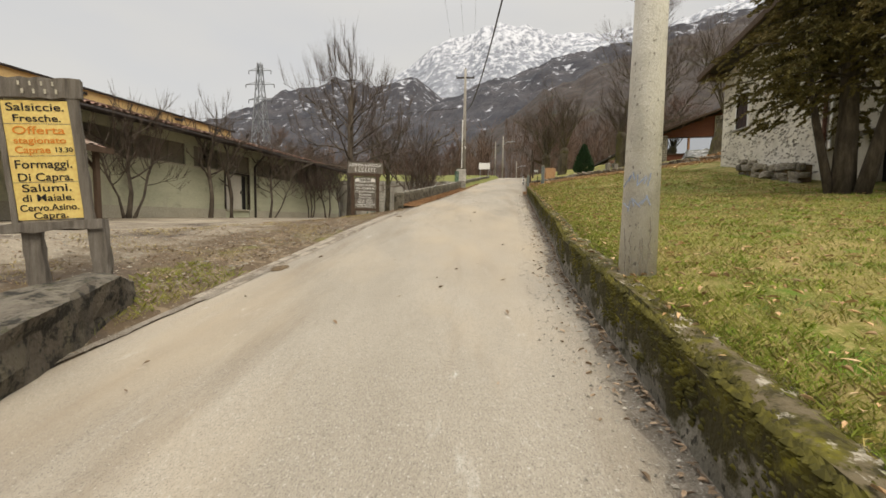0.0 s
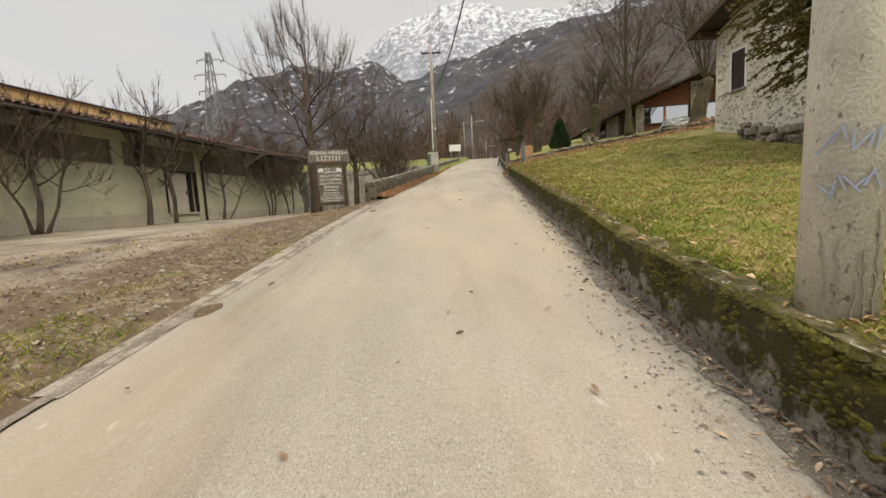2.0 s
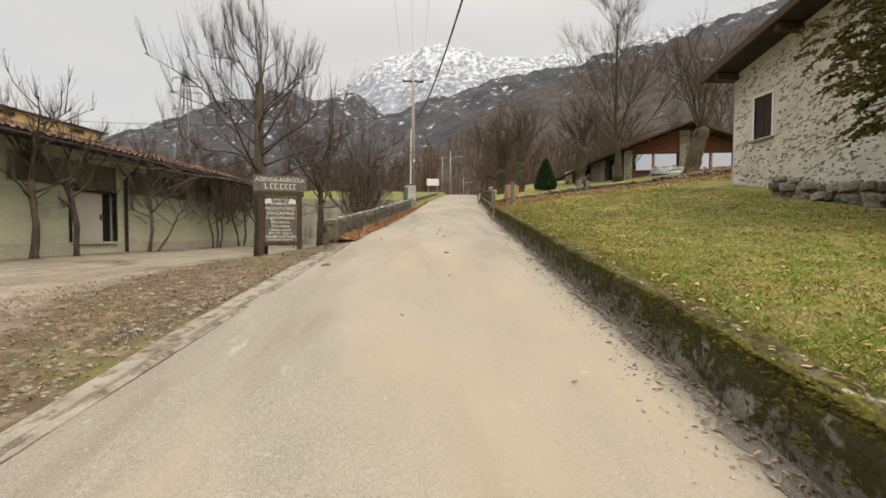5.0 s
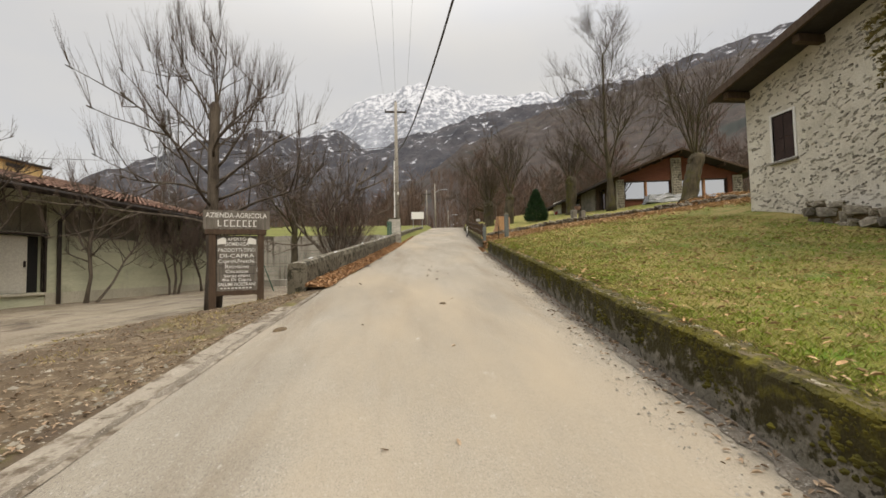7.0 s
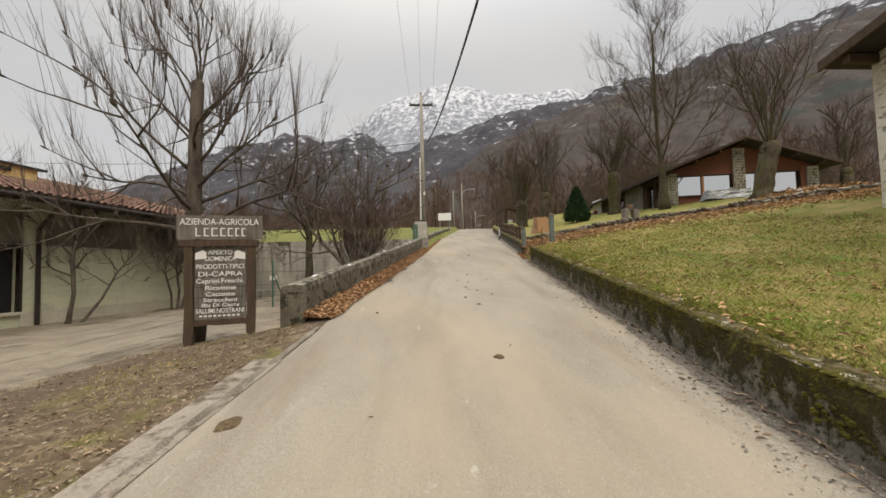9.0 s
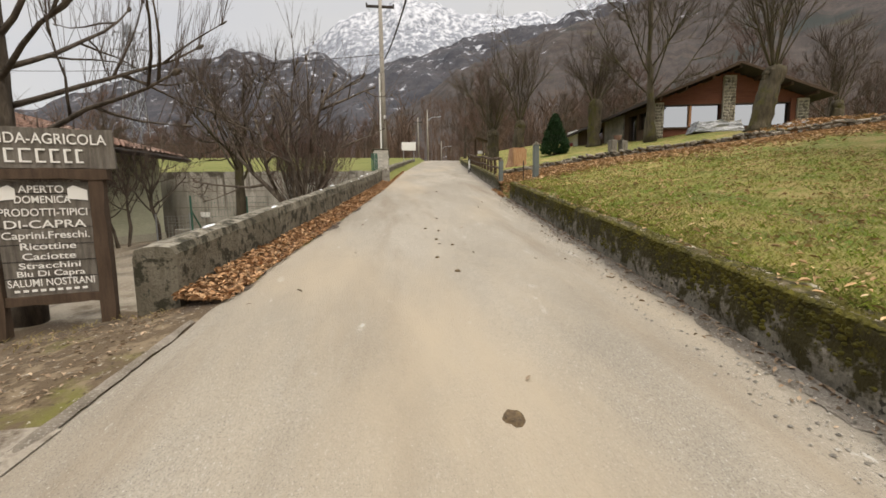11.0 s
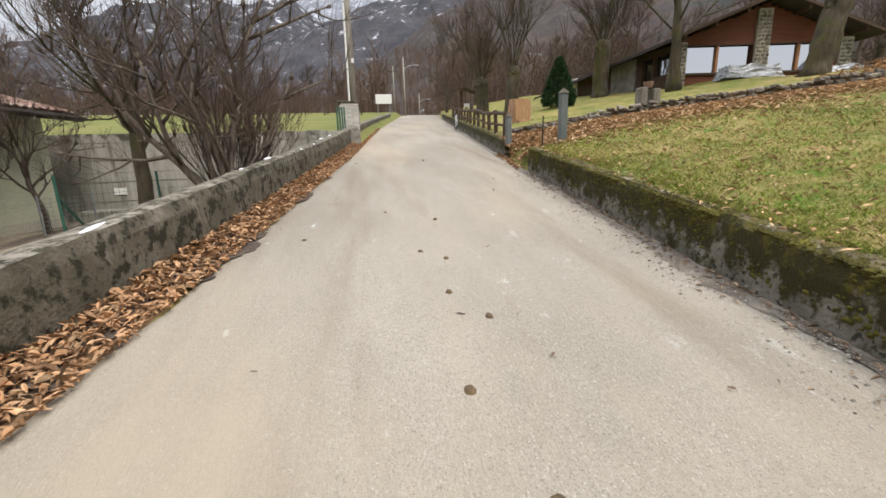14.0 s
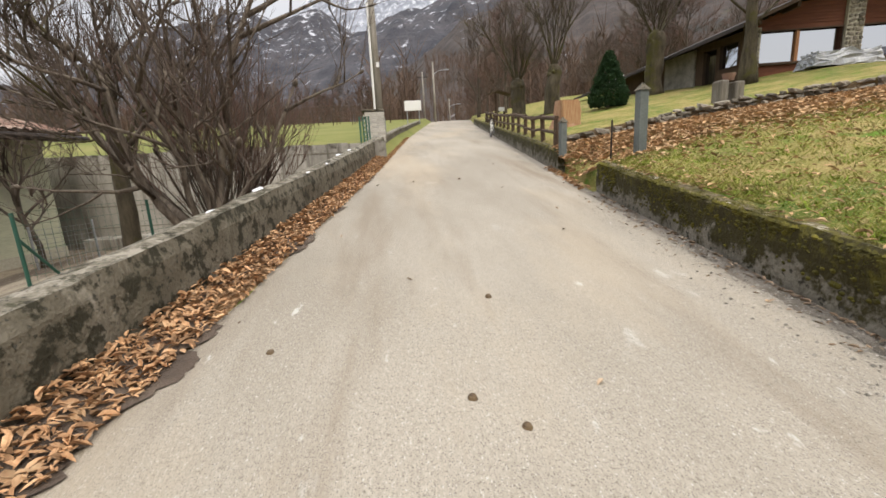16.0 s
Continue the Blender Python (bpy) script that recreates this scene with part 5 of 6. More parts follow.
# place along the wall, lean, height of the trunk, its radius
SHED_TREES = ((-6.75, -0.75, 2.3, 0.05), (-6.6, 0.15, 2.8, 0.085), (-6.4, 1.0, 2.5, 0.05), (-2.75, 0.05, 3.1, 0.095), (-1.48, -0.12, 3.0, 0.09), (1.45, 0.25, 2.9, 0.07), (1.75, 1.9, 2.3, 0.045), (5.35, -0.35, 2.2, 0.045), (5.6, 0.05, 2.6, 0.05), (5.8, 0.45, 2.3, 0.045), (7.5, -0.7, 2.4, 0.06), (7.9, 0.3, 2.6, 0.06), (9.5, -0.25, 2.4, 0.085))
for n, (u, lean, hgt, r) in enumerate(SHED_TREES):
    b = BARN @ Vector((u, -0.85, 1.38))
    top = BARN.to_3x3() @ Vector((lean, 0, hgt))
    ls = [(0.5 + 0.5 * i / 8, i * 133 + n * 40, 32 + 30 * i / 8 + rng.uniform(-15, 15), (1.75 if r > 0.06 else 1.25) + rng.uniform(-0.35, 0.35), r * 0.42) for i in range(9)]
    plant_tree("trained_tree", b, [(0, 0, 0), tuple(top * 0.35 + Vector((0.05, 0.04, 0))), tuple(top * 0.7 + Vector((-0.03, -0.05, 0))), tuple(top)], r * 0.95, r * 0.6, ls, ESP, "bare gnarled fruit tree trained against the shed wall", 40 + n, M["bark"], M["twig"], group="trees along the shed")

TALL = dict(wander=0.10, lift=0.07, levels=2, kids=(7, 4), angle=(20, 48), shoots=(4, 5, 5), shoot_len=1.4, shoot_r=0.006, up=0.45, fork=2)
plant_tree("tall_tree", (14.75, 34.5, lawn_z(14.75, 34.5) - 0.15), [(0, 0, 0), (-0.05, 0, 2.4), (-0.25, 0, 4.8), (-0.2, 0.1, 11.6)], 0.29, 0.05,
           [(0.32 + 0.66 * i / 13, i * 137, 40 + 26 * i / 13, 5.6 - 2.9 * i / 13, 0.058 - 0.0025 * i) for i in range(14)], TALL, "tall bare tree with fine upswept branches", 16, M["mossy_bark"], M["twig"])
OLD = dict(wander=0.09, lift=0.02, levels=2, kids=(4, 3), angle=(15, 40), shoots=(4, 5, 5), shoot_len=1.2, shoot_r=0.006, up=0.4, fork=2)


def old_pollard(at, h, r, L, n, seed, label, lean=(0, 0)):
    """A stout trunk with a swollen, knobbly head out of which thin branches rise."""
    b = (at[0], at[1], lawn_z(at[0], at[1]) - 0.2)
    top = (lean[0], lean[1], h)
    rows = [(rng.uniform(0.84, 0.99), i * 360 / n + rng.uniform(-20, 20), rng.uniform(48, 86), L * rng.uniform(0.6, 1.05), r * rng.uniform(0.08, 0.13)) for i in range(n)]
    t = plant_tree("pollarded_chestnut", b, [(0, 0, 0), (lean[0] * 0.4, lean[1] * 0.4, h * 0.45), (lean[0] * 0.85, lean[1], h * 0.8), top], r * 0.92, r * 0.9, rows, OLD, label, seed, M["mossy_bark"], M["twig"], group="chestnut trees on the lawn")
    knob_r = random.Random(seed)
    vs, fs = [], []
    for i in range(13):
        a = i * 0.97 + knob_r.uniform(-0.3, 0.3)
        c = Vector(b) + Vector(top) * knob_r.uniform(0.88, 1.02) + Vector((math.cos(a), math.sin(a), 0)) * r * 0.55
        d = Vector((math.cos(a), math.sin(a), knob_r.uniform(0.2, 1.0))).normalized()
        q = r * knob_r.uniform(0.26, 0.42)
        tube_into(vs, fs, [c - d * q, c, c + d * q * 0.7, c + d * q * 1.1], [q * 0.8, q, q * 0.75, q * 0.2], 8, True)
    part("burr", ([v + Vector((0, 0, 0.05 * noise.noise(v * 5))) for v in vs], fs), M["mossy_bark"], t, "swollen knobbly pollard head")
    return t


old_pollard((16.95, 29.85), 2.8, 0.46, 6.2, 16, 17, "stout mossy pollarded chestnut on the chalet lawn", (0.75, 0))
old_pollard((14.4, 40.3), 3.0, 0.48, 3.6, 14, 18, "thick pollarded chestnut with a swollen head", (0, 0))
old_pollard((9.4, 42.4), 2.6, 0.42, 5.2, 13, 19, "old pollarded chestnut behind the wooden fence", (0.2, 0))
old_pollard((8.5, 45.5), 2.2, 0.5, 4.4, 13, 20, "squat pollarded chestnut beside the lane", (-0.1, 0))
old_pollard((26.2, 34.0), 1.8, 0.35, 2.8, 8, 21, "small pollarded chestnut beside the chalet", (0.2, 0))

# woodland edge: a few trees copied about
WILD = dict(wander=0.11, lift=0.04, levels=1, kids=(6,), angle=(25, 60), shoots=(7, 8), shoot_len=1.6, shoot_r=0.017, up=0.5, fork=2)
protos = []
for n in range(4):
    protos.append(plant_tree("woodland_tree", (0, 0, 0), [(0, 0, 0), (0.1, 0, 3.0), (0.2, 0.1, 8.5)], 0.2, 0.06,
                             [(0.3 + 0.7 * i / 12, i * 137 + n * 30, 28 + 34 * i / 12, 4.2 - 1.9 * i / 12, 0.06) for i in range(13)], WILD, "bare brown woodland tree on the valley slope", 60 + n, M["bark"], (M["twig"], M["twig_red"])[n % 2], group="woodland edge"))
spots = []
for i in range(120):
    if i < 85:
        x, y = rng.uniform(13, 75), rng.uniform(52, 105)
        if x < right_edge(y) + 3:
            continue
    else:
        x, y = rng.uniform(-70, 2), rng.uniform(80, 125)
    spots.append((x, y))
spots += [(30, 44), (33, 40), (36, 47), (31, 52), (27, 55), (20, 58), (11, 58), (9.5, 63), (12.5, 66), (40, 36), (38, 30), (-19, 44), (-24, 52), (-31, 47), (-40, 30), (-45, 20), (-38, 12)]
for n, (x, y) in enumerate(spots):
    s = rng.uniform(0.5, 0.9) * (0.75 if x < 3 else 1)
    z = ground_z(x, y) if y < 130 else 12
    m = Matrix.Translation((x, y, z - 0.2)) @ pose(0, 0, 0, 0, 0, rng.uniform(0, 360))
    src = protos[n % 4]
    if n < 4:
        src.matrix_basis = m
        continue
    t = copy_thing(src, m)
    t.scale = (s, s, s * rng.uniform(0.85, 1.1))


def far_woods():
    vs, fs = [], []
    r = random.Random(77)
    def spike(a, b, w):
        o = len(vs)
        d = (b - a).normalized()
        s = d.orthogonal().normalized() * w
        s.rotate(Matrix.Rotation(r.uniform(0, 6.28), 3, d))
        vs.extend((a - s, a + s, b))
        fs.append((o, o + 1, o + 2))
    for i in range(7400):
        if i < 6000:
            az, dist = r.uniform(-2, 75), r.uniform(75, 430)
        else:
            az, dist = r.uniform(-60, 6), r.uniform(100, 260)
        x, y = dist * math.sin(radians(az)), dist * math.cos(radians(az))
        if y > 0 and left_edge(min(y, 90)) - 2 < x < right_edge(min(y, 90)) + 3:
            continue
        z = road_z(y) + 1.0 + max(0, dist - 175) * (0.32 if az > 5 else 0.12)
        h = r.uniform(6, 12)
        b = Vector((x, y, z - 1.5))
        spike(b, b + Vector((r.uniform(-0.4, 0.4), r.uniform(-0.4, 0.4), h)), 0.16)
        for _ in range(16):
            k = r.uniform(0.2, 0.9)
            s = b + Vector((0, 0, h * k))
            spike(s, s + Vector((r.uniform(-1, 1), r.uniform(-1, 1), r.uniform(0.7, 1.6))) * h * 0.24, 0.06)
    return tagged(part("bare_woods", (vs, fs), surface("far_twigs", [(0.085, 0.055, 0.04), (0.15, 0.10, 0.07)], 0.1, 0.95, 0.0, 1.0)), "dense bare brown woodland on the lower slopes", "woods", kind="stuff")


far_woods()


def foliage(name, label, base, clumps, mat, parent, leaf, per, seed, droop=0.5):
    """Sprays of small needles: clumps are (centre, outward direction, length)."""
    r = random.Random(seed)
    vs, fs = [], []
    for c, d, L in clumps:
        d = Vector(d).normalized()
        for i in range(per):
            k = r.uniform(0, 1)
            p = Vector(c) + d * L * k - Vector((0, 0, droop * L * k * k))
            q = (d + Vector((r.uniform(-1, 1), r.uniform(-1, 1), r.uniform(-1.1, 0.6)))).normalized()
            w = q.cross(Vector((r.uniform(-1, 1), r.uniform(-1, 1), r.uniform(-1, 1)))).normalized() * leaf * 0.2
            l = leaf * r.uniform(0.6, 1.3)
            o = len(vs)
            vs.extend((p - w * 0.4, p + w * 0.4, p + q * l * 0.6 + w, p + q * l, p + q * l * 0.6 - w))
            fs.append((o, o + 1, o + 2, o + 3, o + 4))
    return part(name, (vs, fs), mat, parent, label)


def make_cedar():
    base = Vector((9.6, 11.2, lawn_z(9.6, 11.2) - 0.1))
    t = thing("cedar", base, "large dark olive cedar with two leaning trunks before the house", "tree")
    r = random.Random(6)
    for path, ra in (([(0, 0, 0), (0.05, 0.05, 2.2), (0.0, 0.2, 5.5), (0.1, 0.2, 10.5)], 0.27), ([(0.15, -0.35, 0), (0.5, -0.55, 2.2), (0.7, -0.7, 5.5), (0.8, -0.6, 9.5)], 0.18), ([(-0.2, 0.1, 0), (-0.5, 0.35, 2.0), (-0.8, 0.6, 4.6)], 0.12)):
        smooth(part("trunk", rod([base + Vector(p) for p in path], ra, 10, 0.05), M["bark"], t))
    wood, clumps = ([], []), []
    for i in range(120):
        k = i / 120
        h = 2.7 + 8.6 * k
        R = (2.65 - 1.9 * max(0, k - 0.15)) * r.uniform(0.7, 1.05)
        az = i * 2.4
        a = base + Vector((0.1, 0, h))
        d = Vector((math.cos(az), math.sin(az), r.uniform(-0.05, 0.25)))
        p, e = bend_path(r, a, d, R, 4, 0.08, -0.05)
        tube_into(*wood, p, taper(0.05, 0.012, 5), 4, False)
        for _ in range(36):
            q = r.uniform(0.15, 1.0) * 4
            s = p[min(3, int(q))].lerp(p[min(4, int(q) + 1)], q % 1) + Vector((r.uniform(-0.35, 0.35), r.uniform(-0.35, 0.35), r.uniform(-0.55, 0.3)))
            clumps.append((s, d + Vector((r.uniform(-0.9, 0.9), r.uniform(-0.9, 0.9), r.uniform(-0.3, 0.3))), r.uniform(0.25, 0.6)))
    part("limb_frame", wood, M["bark"], t)
    m = surface("cedar_foliage", [(0.07, 0.062, 0.02), (0.13, 0.108, 0.035), (0.21, 0.16, 0.065)], 0.9, 0.8, 0.0, 20, island=0.4)
    foliage("crown", "drooping olive-green sprays", base, clumps, m, t, 0.085, 78, 9)


make_cedar()


def make_thuja():
    base = Vector((10.15, 37.2, lawn_z(10.15, 37.2) - 0.05))
    t = thing("conifer", base, "small dense dark green conical conifer", "tree")
    part("trunk", rod([base, base + Vector((0, 0, 1.8))], 0.08, 8, 0.02), M["bark"], t)
    r = random.Random(16)
    clumps = []
    for i in range(2600):
        k = r.random() ** 1.3
        R = 1.0 * (1 - k) ** 0.8 * (0.75 + 0.25 * min(1, k * 6)) * r.uniform(0.6, 1.0)
        az = r.uniform(0, 6.283)
        clumps.append((base + Vector((R * math.cos(az), R * math.sin(az), 0.08 + 2.3 * k)), (math.cos(az) * 0.5, math.sin(az) * 0.5, 0.9), 0.16))
    foliage("crown", "", base, clumps, surface("thuja_foliage", [(0.012, 0.035, 0.012), (0.028, 0.065, 0.02)], 2, 0.8, 0.0, 20, island=0.4), t, 0.09, 8, 10, 0.0)


make_thuja()


# ---- fallen leaves, grass, pebbles ----
def leaf_into(vs, fs, r, p, size, flat=0.35):
    a = r.uniform(0, 6.283)
    u = Vector((math.cos(a), math.sin(a), r.uniform(-flat, flat)))
    v = Vector((-math.sin(a), math.cos(a), r.uniform(-flat, flat))) * r.uniform(0.28, 0.45)
    c = Vector((0, 0, r.uniform(0.05, 0.3) * size))
    o = len(vs)
    vs.extend((p - u * size * 0.5, p - u * size * 0.15 + v * size * 0.5 + c, p + u * size * 0.25 + v * size * 0.4 + c, p + u * size * 0.55, p + u * size * 0.2 - v * size * 0.42 + c * 0.8, p - u * size * 0.2 - v * size * 0.45 + c * 0.8))
    fs.extend(((o, o + 1, o + 2, o + 3), (o, o + 3, o + 4, o + 5)))


M["leaf"] = surface("dry_leaf", [(0.20, 0.105, 0.05), (0.37, 0.215, 0.11), (0.52, 0.35, 0.20)], 7, 0.75, 0.1, 60, island=0.5)
M["leaf_dull"] = surface("dull_dry_leaf", [(0.15, 0.10, 0.062), (0.28, 0.20, 0.13), (0.44, 0.34, 0.24)], 7, 0.85, 0.1, 60, island=0.5)
M["leaf_pale"] = surface("pale_dry_leaf", [(0.27, 0.16, 0.075), (0.42, 0.27, 0.14), (0.54, 0.40, 0.24)], 7, 0.75, 0.1, 60, island=0.4)


def scatter(name, n, place, size, mat, label, seed, flat=0.35):
    r = random.Random(seed)
    vs, fs = [], []
    for _ in range(n):
        q = place(r)
        if q:
            leaf_into(vs, fs, r, Vector(q), size * r.uniform(0.6, 1.4), flat)
    return tagged(part(name, (vs, fs), mat), label, "leaves", kind="stuff")


def gutter_left(r):
    y = 16.7 + 27 * r.random() ** 1.3
    a = left_edge(y) - 0.47
    k = r.random()
    x = a + 0.02 + (left_edge(y) + 0.04 - a) * k ** 1.3
    return (x, y, road_z(y) + 0.015 + 0.09 * (1 - k) * r.random())


def gutter_right(r):
    y = 1 + 24 * r.random()
    k = r.random() ** 3.6
    return (right_edge(y) - 0.01 - 0.42 * k, y, road_z(y) + 0.012 + 0.02 * r.random())


def on_lawn(r):
    y = 1 + 25.5 * r.random() ** 0.75
    d = 0.1 + 9 * r.random() ** 1.2
    x = right_edge(y) + d
    return (x, y, lawn_z(x, y) + 0.045) if x < 10.3 else None


def on_bank(r):
    i = r.randrange(len(TERR) - 1)
    k = r.random()
    x, y = (TERR[i][j] + (TERR[i + 1][j] - TERR[i][j]) * k for j in (0, 1))
    y -= 0.2 + abs(r.gauss(0, 1.5))
    x -= 0.3 * r.random()
    if x < right_edge(y) + 0.1:
        return None
    return (x, y, lawn_z(x, y) + 0.05)


def in_gap(r):
    y, x = r.uniform(25.5, 28.4), 0
    x = right_edge(y) + r.uniform(-0.2, 2.6)
    return (x, y, ground_z(x, y) + 0.03)


def on_road(r):
    y = r.uniform(1.5, 45)
    k = r.random()
    x = left_edge(y) + (right_edge(y) - left_edge(y)) * k
    return (x, y, road_z(y) + 0.05)


def on_yard(r):
    y = 3.8 + 13 * r.random()
    x = left_edge(y) - 0.35 - 3.2 * r.random() ** 1.5
    return (x, y, left_z(x, y) + 0.012)


def on_terrace(r):
    x, y = 13.5 + 6 * r.random(), 24.8 + 2.5 * r.random()
    return (x, y, lawn_z(x, y) + 0.1 + 0.25 * r.random() * max(0, 1 - abs(x - 16) / 3))


scatter("gutter_leaves", 12000, gutter_left, 0.072, M["leaf"], "thick drift of brown fallen leaves along the parapet", 1, 0.6)
scatter("gutter_leaves", 1700, gutter_right, 0.05, M["leaf_dull"], "scattered dry leaves and dirt at the wall's foot", 2)
scatter("lawn_leaves", 7500, on_lawn, 0.066, M["leaf_pale"], "scattered pale dry leaves on the lawn", 3)
scatter("bank_leaves", 15000, on_bank, 0.115, M["leaf_pale"], "carpet of fallen leaves below the terrace wall", 4, 0.5)
scatter("gap_leaves", 1800, in_gap, 0.11, M["leaf"], "drift of brown leaves in the gap beside the wall", 5, 0.5)
scatter("road_leaves", 75, on_road, 0.06, M["leaf_dull"], "few brown leaves lying on the asphalt", 6, 0.4)
scatter("yard_leaves", 4200, on_yard, 0.04, M["leaf_dull"], "dry leaves and chips on the yard verge", 7)
scatter("terrace_leaves", 1500, on_terrace, 0.13, M["leaf"], "heap of brown leaves on the terrace edge", 8, 0.5)


def grass(name, n, place, h, mat, label, seed, wide=0.0035):
    r = random.Random(seed)
    vs, fs = [], []
    for _ in range(n):
        q = place(r)
        if not q:
            continue
        p = Vector(q)
        a = r.uniform(0, 6.283)
        w = Vector((math.cos(a), math.sin(a), 0)) * wide * r.uniform(0.7, 1.6)
        l = Vector((r.uniform(-0.7, 0.7), r.uniform(-0.7, 0.7), r.uniform(0.5, 1.0))) * h * r.uniform(0.5, 1.3)
        o = len(vs)
        vs.extend((p - w, p + w, p + l * 0.6 + w * 0.6, p + l + Vector((l.x, l.y, 0)) * 0.4))
        fs.append((o, o + 1, o + 2, o + 3))
    return tagged(part(name, (vs, fs), mat), label, "grass", kind="stuff")


def lawn_spot(r):
    y = 0.8 + 25 * r.random() ** 1.15
    x = right_edge(y) + 0.28 + 8.0 * r.random() ** 2.0
    if wobble(x, y, 1.1, 8) + 0.6 * wobble(x, y, 4.0, 9) < -0.45:
        return None
    return (x, y, lawn_z(x, y) - 0.005) if x < 10.5 else None


M["blade"] = surface("grass_blade", [(0.12, 0.155, 0.016), (0.20, 0.215, 0.032), (0.36, 0.30, 0.10)], 1.0, 0.7, 0.0, 5, island=0.35)
M["blade_dry"] = surface("dry_grass_blade", [(0.24, 0.19, 0.06), (0.38, 0.30, 0.13)], 1.0, 0.7, 0.0, 5, island=0.35)
M["moss_tuft"] = surface("moss_tuft", [(0.035, 0.031, 0.008), (0.075, 0.066, 0.011), (0.13, 0.112, 0.015)], 3.0, 0.9, 0.0, 5, island=0.3)
grass("lawn_grass", 110000, lawn_spot, 0.055, M["blade"], "short patchy winter grass", 1)
grass("dry_grass", 45000, lawn_spot, 0.045, M["blade_dry"], "dead straw-coloured grass in the lawn", 2)


def tuft_spot(r):
    y = 0.8 + 27 * r.random()
    x = right_edge(y) + 0.25 + 9.5 * r.random() ** 1.4
    k = wobble(x, y, 2.6, 38) + 0.5 * wobble(x, y, 7.0, 39)
    return (x, y, lawn_z(x, y) - 0.005) if x < 10.8 and k > 0.16 else None


def straw_spot(r):
    y = 0.8 + 27 * r.random()
    x = right_edge(y) + 0.25 + 9.5 * r.random() ** 1.4
    k = wobble(x, y, 1.3, 48) + 0.6 * wobble(x, y, 5.0, 49)
    return (x, y, lawn_z(x, y) - 0.005) if x < 10.8 and k > 0.2 else None


M["blade_green"] = surface("fresh_grass_blade", [(0.13, 0.20, 0.014), (0.22, 0.285, 0.026)], 1.0, 0.7, 0.0, 5, island=0.35)
grass("grass_tufts", 130000, tuft_spot, 0.05, M["blade_green"], "fresh green tufts standing in the lawn", 21, 0.006)
grass("straw_tufts", 90000, straw_spot, 0.06, M["blade_dry"], "matted straw-coloured patches in the lawn", 22, 0.006)


def moss_spot(r):
    y = 0.5 + 24.7 * r.random()
    k = r.random()
    if wobble(0.3, y, 0.9, 18) + 0.5 * wobble(k, y, 3.0, 19) < -0.05:
        return None
    if k < 0.75:
        return (right_edge(y) + 0.05 + 0.38 * r.random(), y, road_z(y) + 0.53)
    return (right_edge(y) + 0.015, y, road_z(y) + 0.53 - 0.22 * r.random() ** 2.0)


grass("wall_moss", 22000, moss_spot, 0.022, M["moss_tuft"], "tufts of green moss on the wall", 3)


def moss_cushions():
    """Low rounded cushions of moss on the wall's edge and face."""
    r = random.Random(71)
    vs, fs = [], []
    for _ in range(16000):
        y = 0.3 + 24.9 * r.random() ** 1.15
        k = r.random()
        if wobble(0.7, y, 1.6, 58) + 0.7 * wobble(k * 1.5, y, 5.0, 59) < -0.1:
            continue
        s = r.uniform(0.008, 0.026)
        if k < 0.5:
            p, n = Vector((right_edge(y) + 0.03 + 0.36 * r.random() ** 1.6, y, road_z(y) + 0.528)), Vector((0, 0, 1))
        else:
            p, n = Vector((right_edge(y) + 0.028, y, road_z(y) + 0.51 - 0.38 * r.random() ** 1.7)), Vector((-1, 0, 0.25))
        a = Vector((0, 1, 0))
        b = n.cross(a).normalized()
        o = len(vs)
        for i in range(6):
            t = i * math.pi / 3 + r.uniform(-0.3, 0.3)
            vs.append(p + (a * math.cos(t) * r.uniform(1.0, 1.7) + b * math.sin(t)) * s - n * 0.01)
        vs.append(p + n * s * r.uniform(0.5, 0.9) + a * r.uniform(-0.4, 0.4) * s)
        fs.extend((o + i, o + (i + 1) % 6, o + 6) for i in range(6))
    tagged(part("moss_cushions", (vs, fs), M["moss_tuft"]), "dark brown and yellow-green moss cushions on the wall", "moss", kind="stuff")


moss_cushions()


def road_stains():
    m = surface("dung_stain", [(0.06, 0.042, 0.026), (0.105, 0.072, 0.04), (0.17, 0.12, 0.06)], 25, 0.95, 0.5, 60)
    r = random.Random(17)
    for x, y, s in ((0.26, 14.39, 0.07), (-2.17, 13.14, 0.12), (-2.85, 6.13, 0.15), (0.33, 20.2, 0.035), (0.42, 19.2, 0.03), (0.55, 19.95, 0.03), (0.62, 18.75, 0.035), (0.28, 18.0, 0.04), (-0.9, 20.9, 0.035), (0.45, 17.3, 0.045), (0.7, 21.4, 0.03)):
        vs, fs = [], []
        u = (x - left_edge(y)) / (right_edge(y) - left_edge(y))
        z = road_z(y) + 0.045 * (1 - (2 * u - 1) ** 2) + 0.004
        for ring, h in ((0, 0.012), (0.6, 0.010), (1.0, -0.012)):
            for i in range(14):
                t = i * math.pi / 7
                w = s * ring * (1 + 0.35 * wobble(math.cos(t) * 1.5 + x, math.sin(t) * 1.5, 1.0, y))
                vs.append((x + w * math.cos(t), y + 1.15 * w * math.sin(t), z + h + 0.123 * 1.15 * w * math.sin(t)))
        for k in range(2):
            for i in range(14):
                j = (i + 1) % 14
                fs.append((k * 14 + i, k * 14 + j, (k + 1) * 14 + j, (k + 1) * 14 + i))
        tagged(part("dung_patch", (vs, fs), m), "flattened brown dung patch dried on the asphalt", "dung", "dung patches on the lane")


road_stains()


def verge_spot(r):
    y = 3.4 + 2.4 * r.random()
    x = left_edge(y) - 0.15 - 0.9 * r.random()
    return (x, y, left_z(x, y) - 0.005)


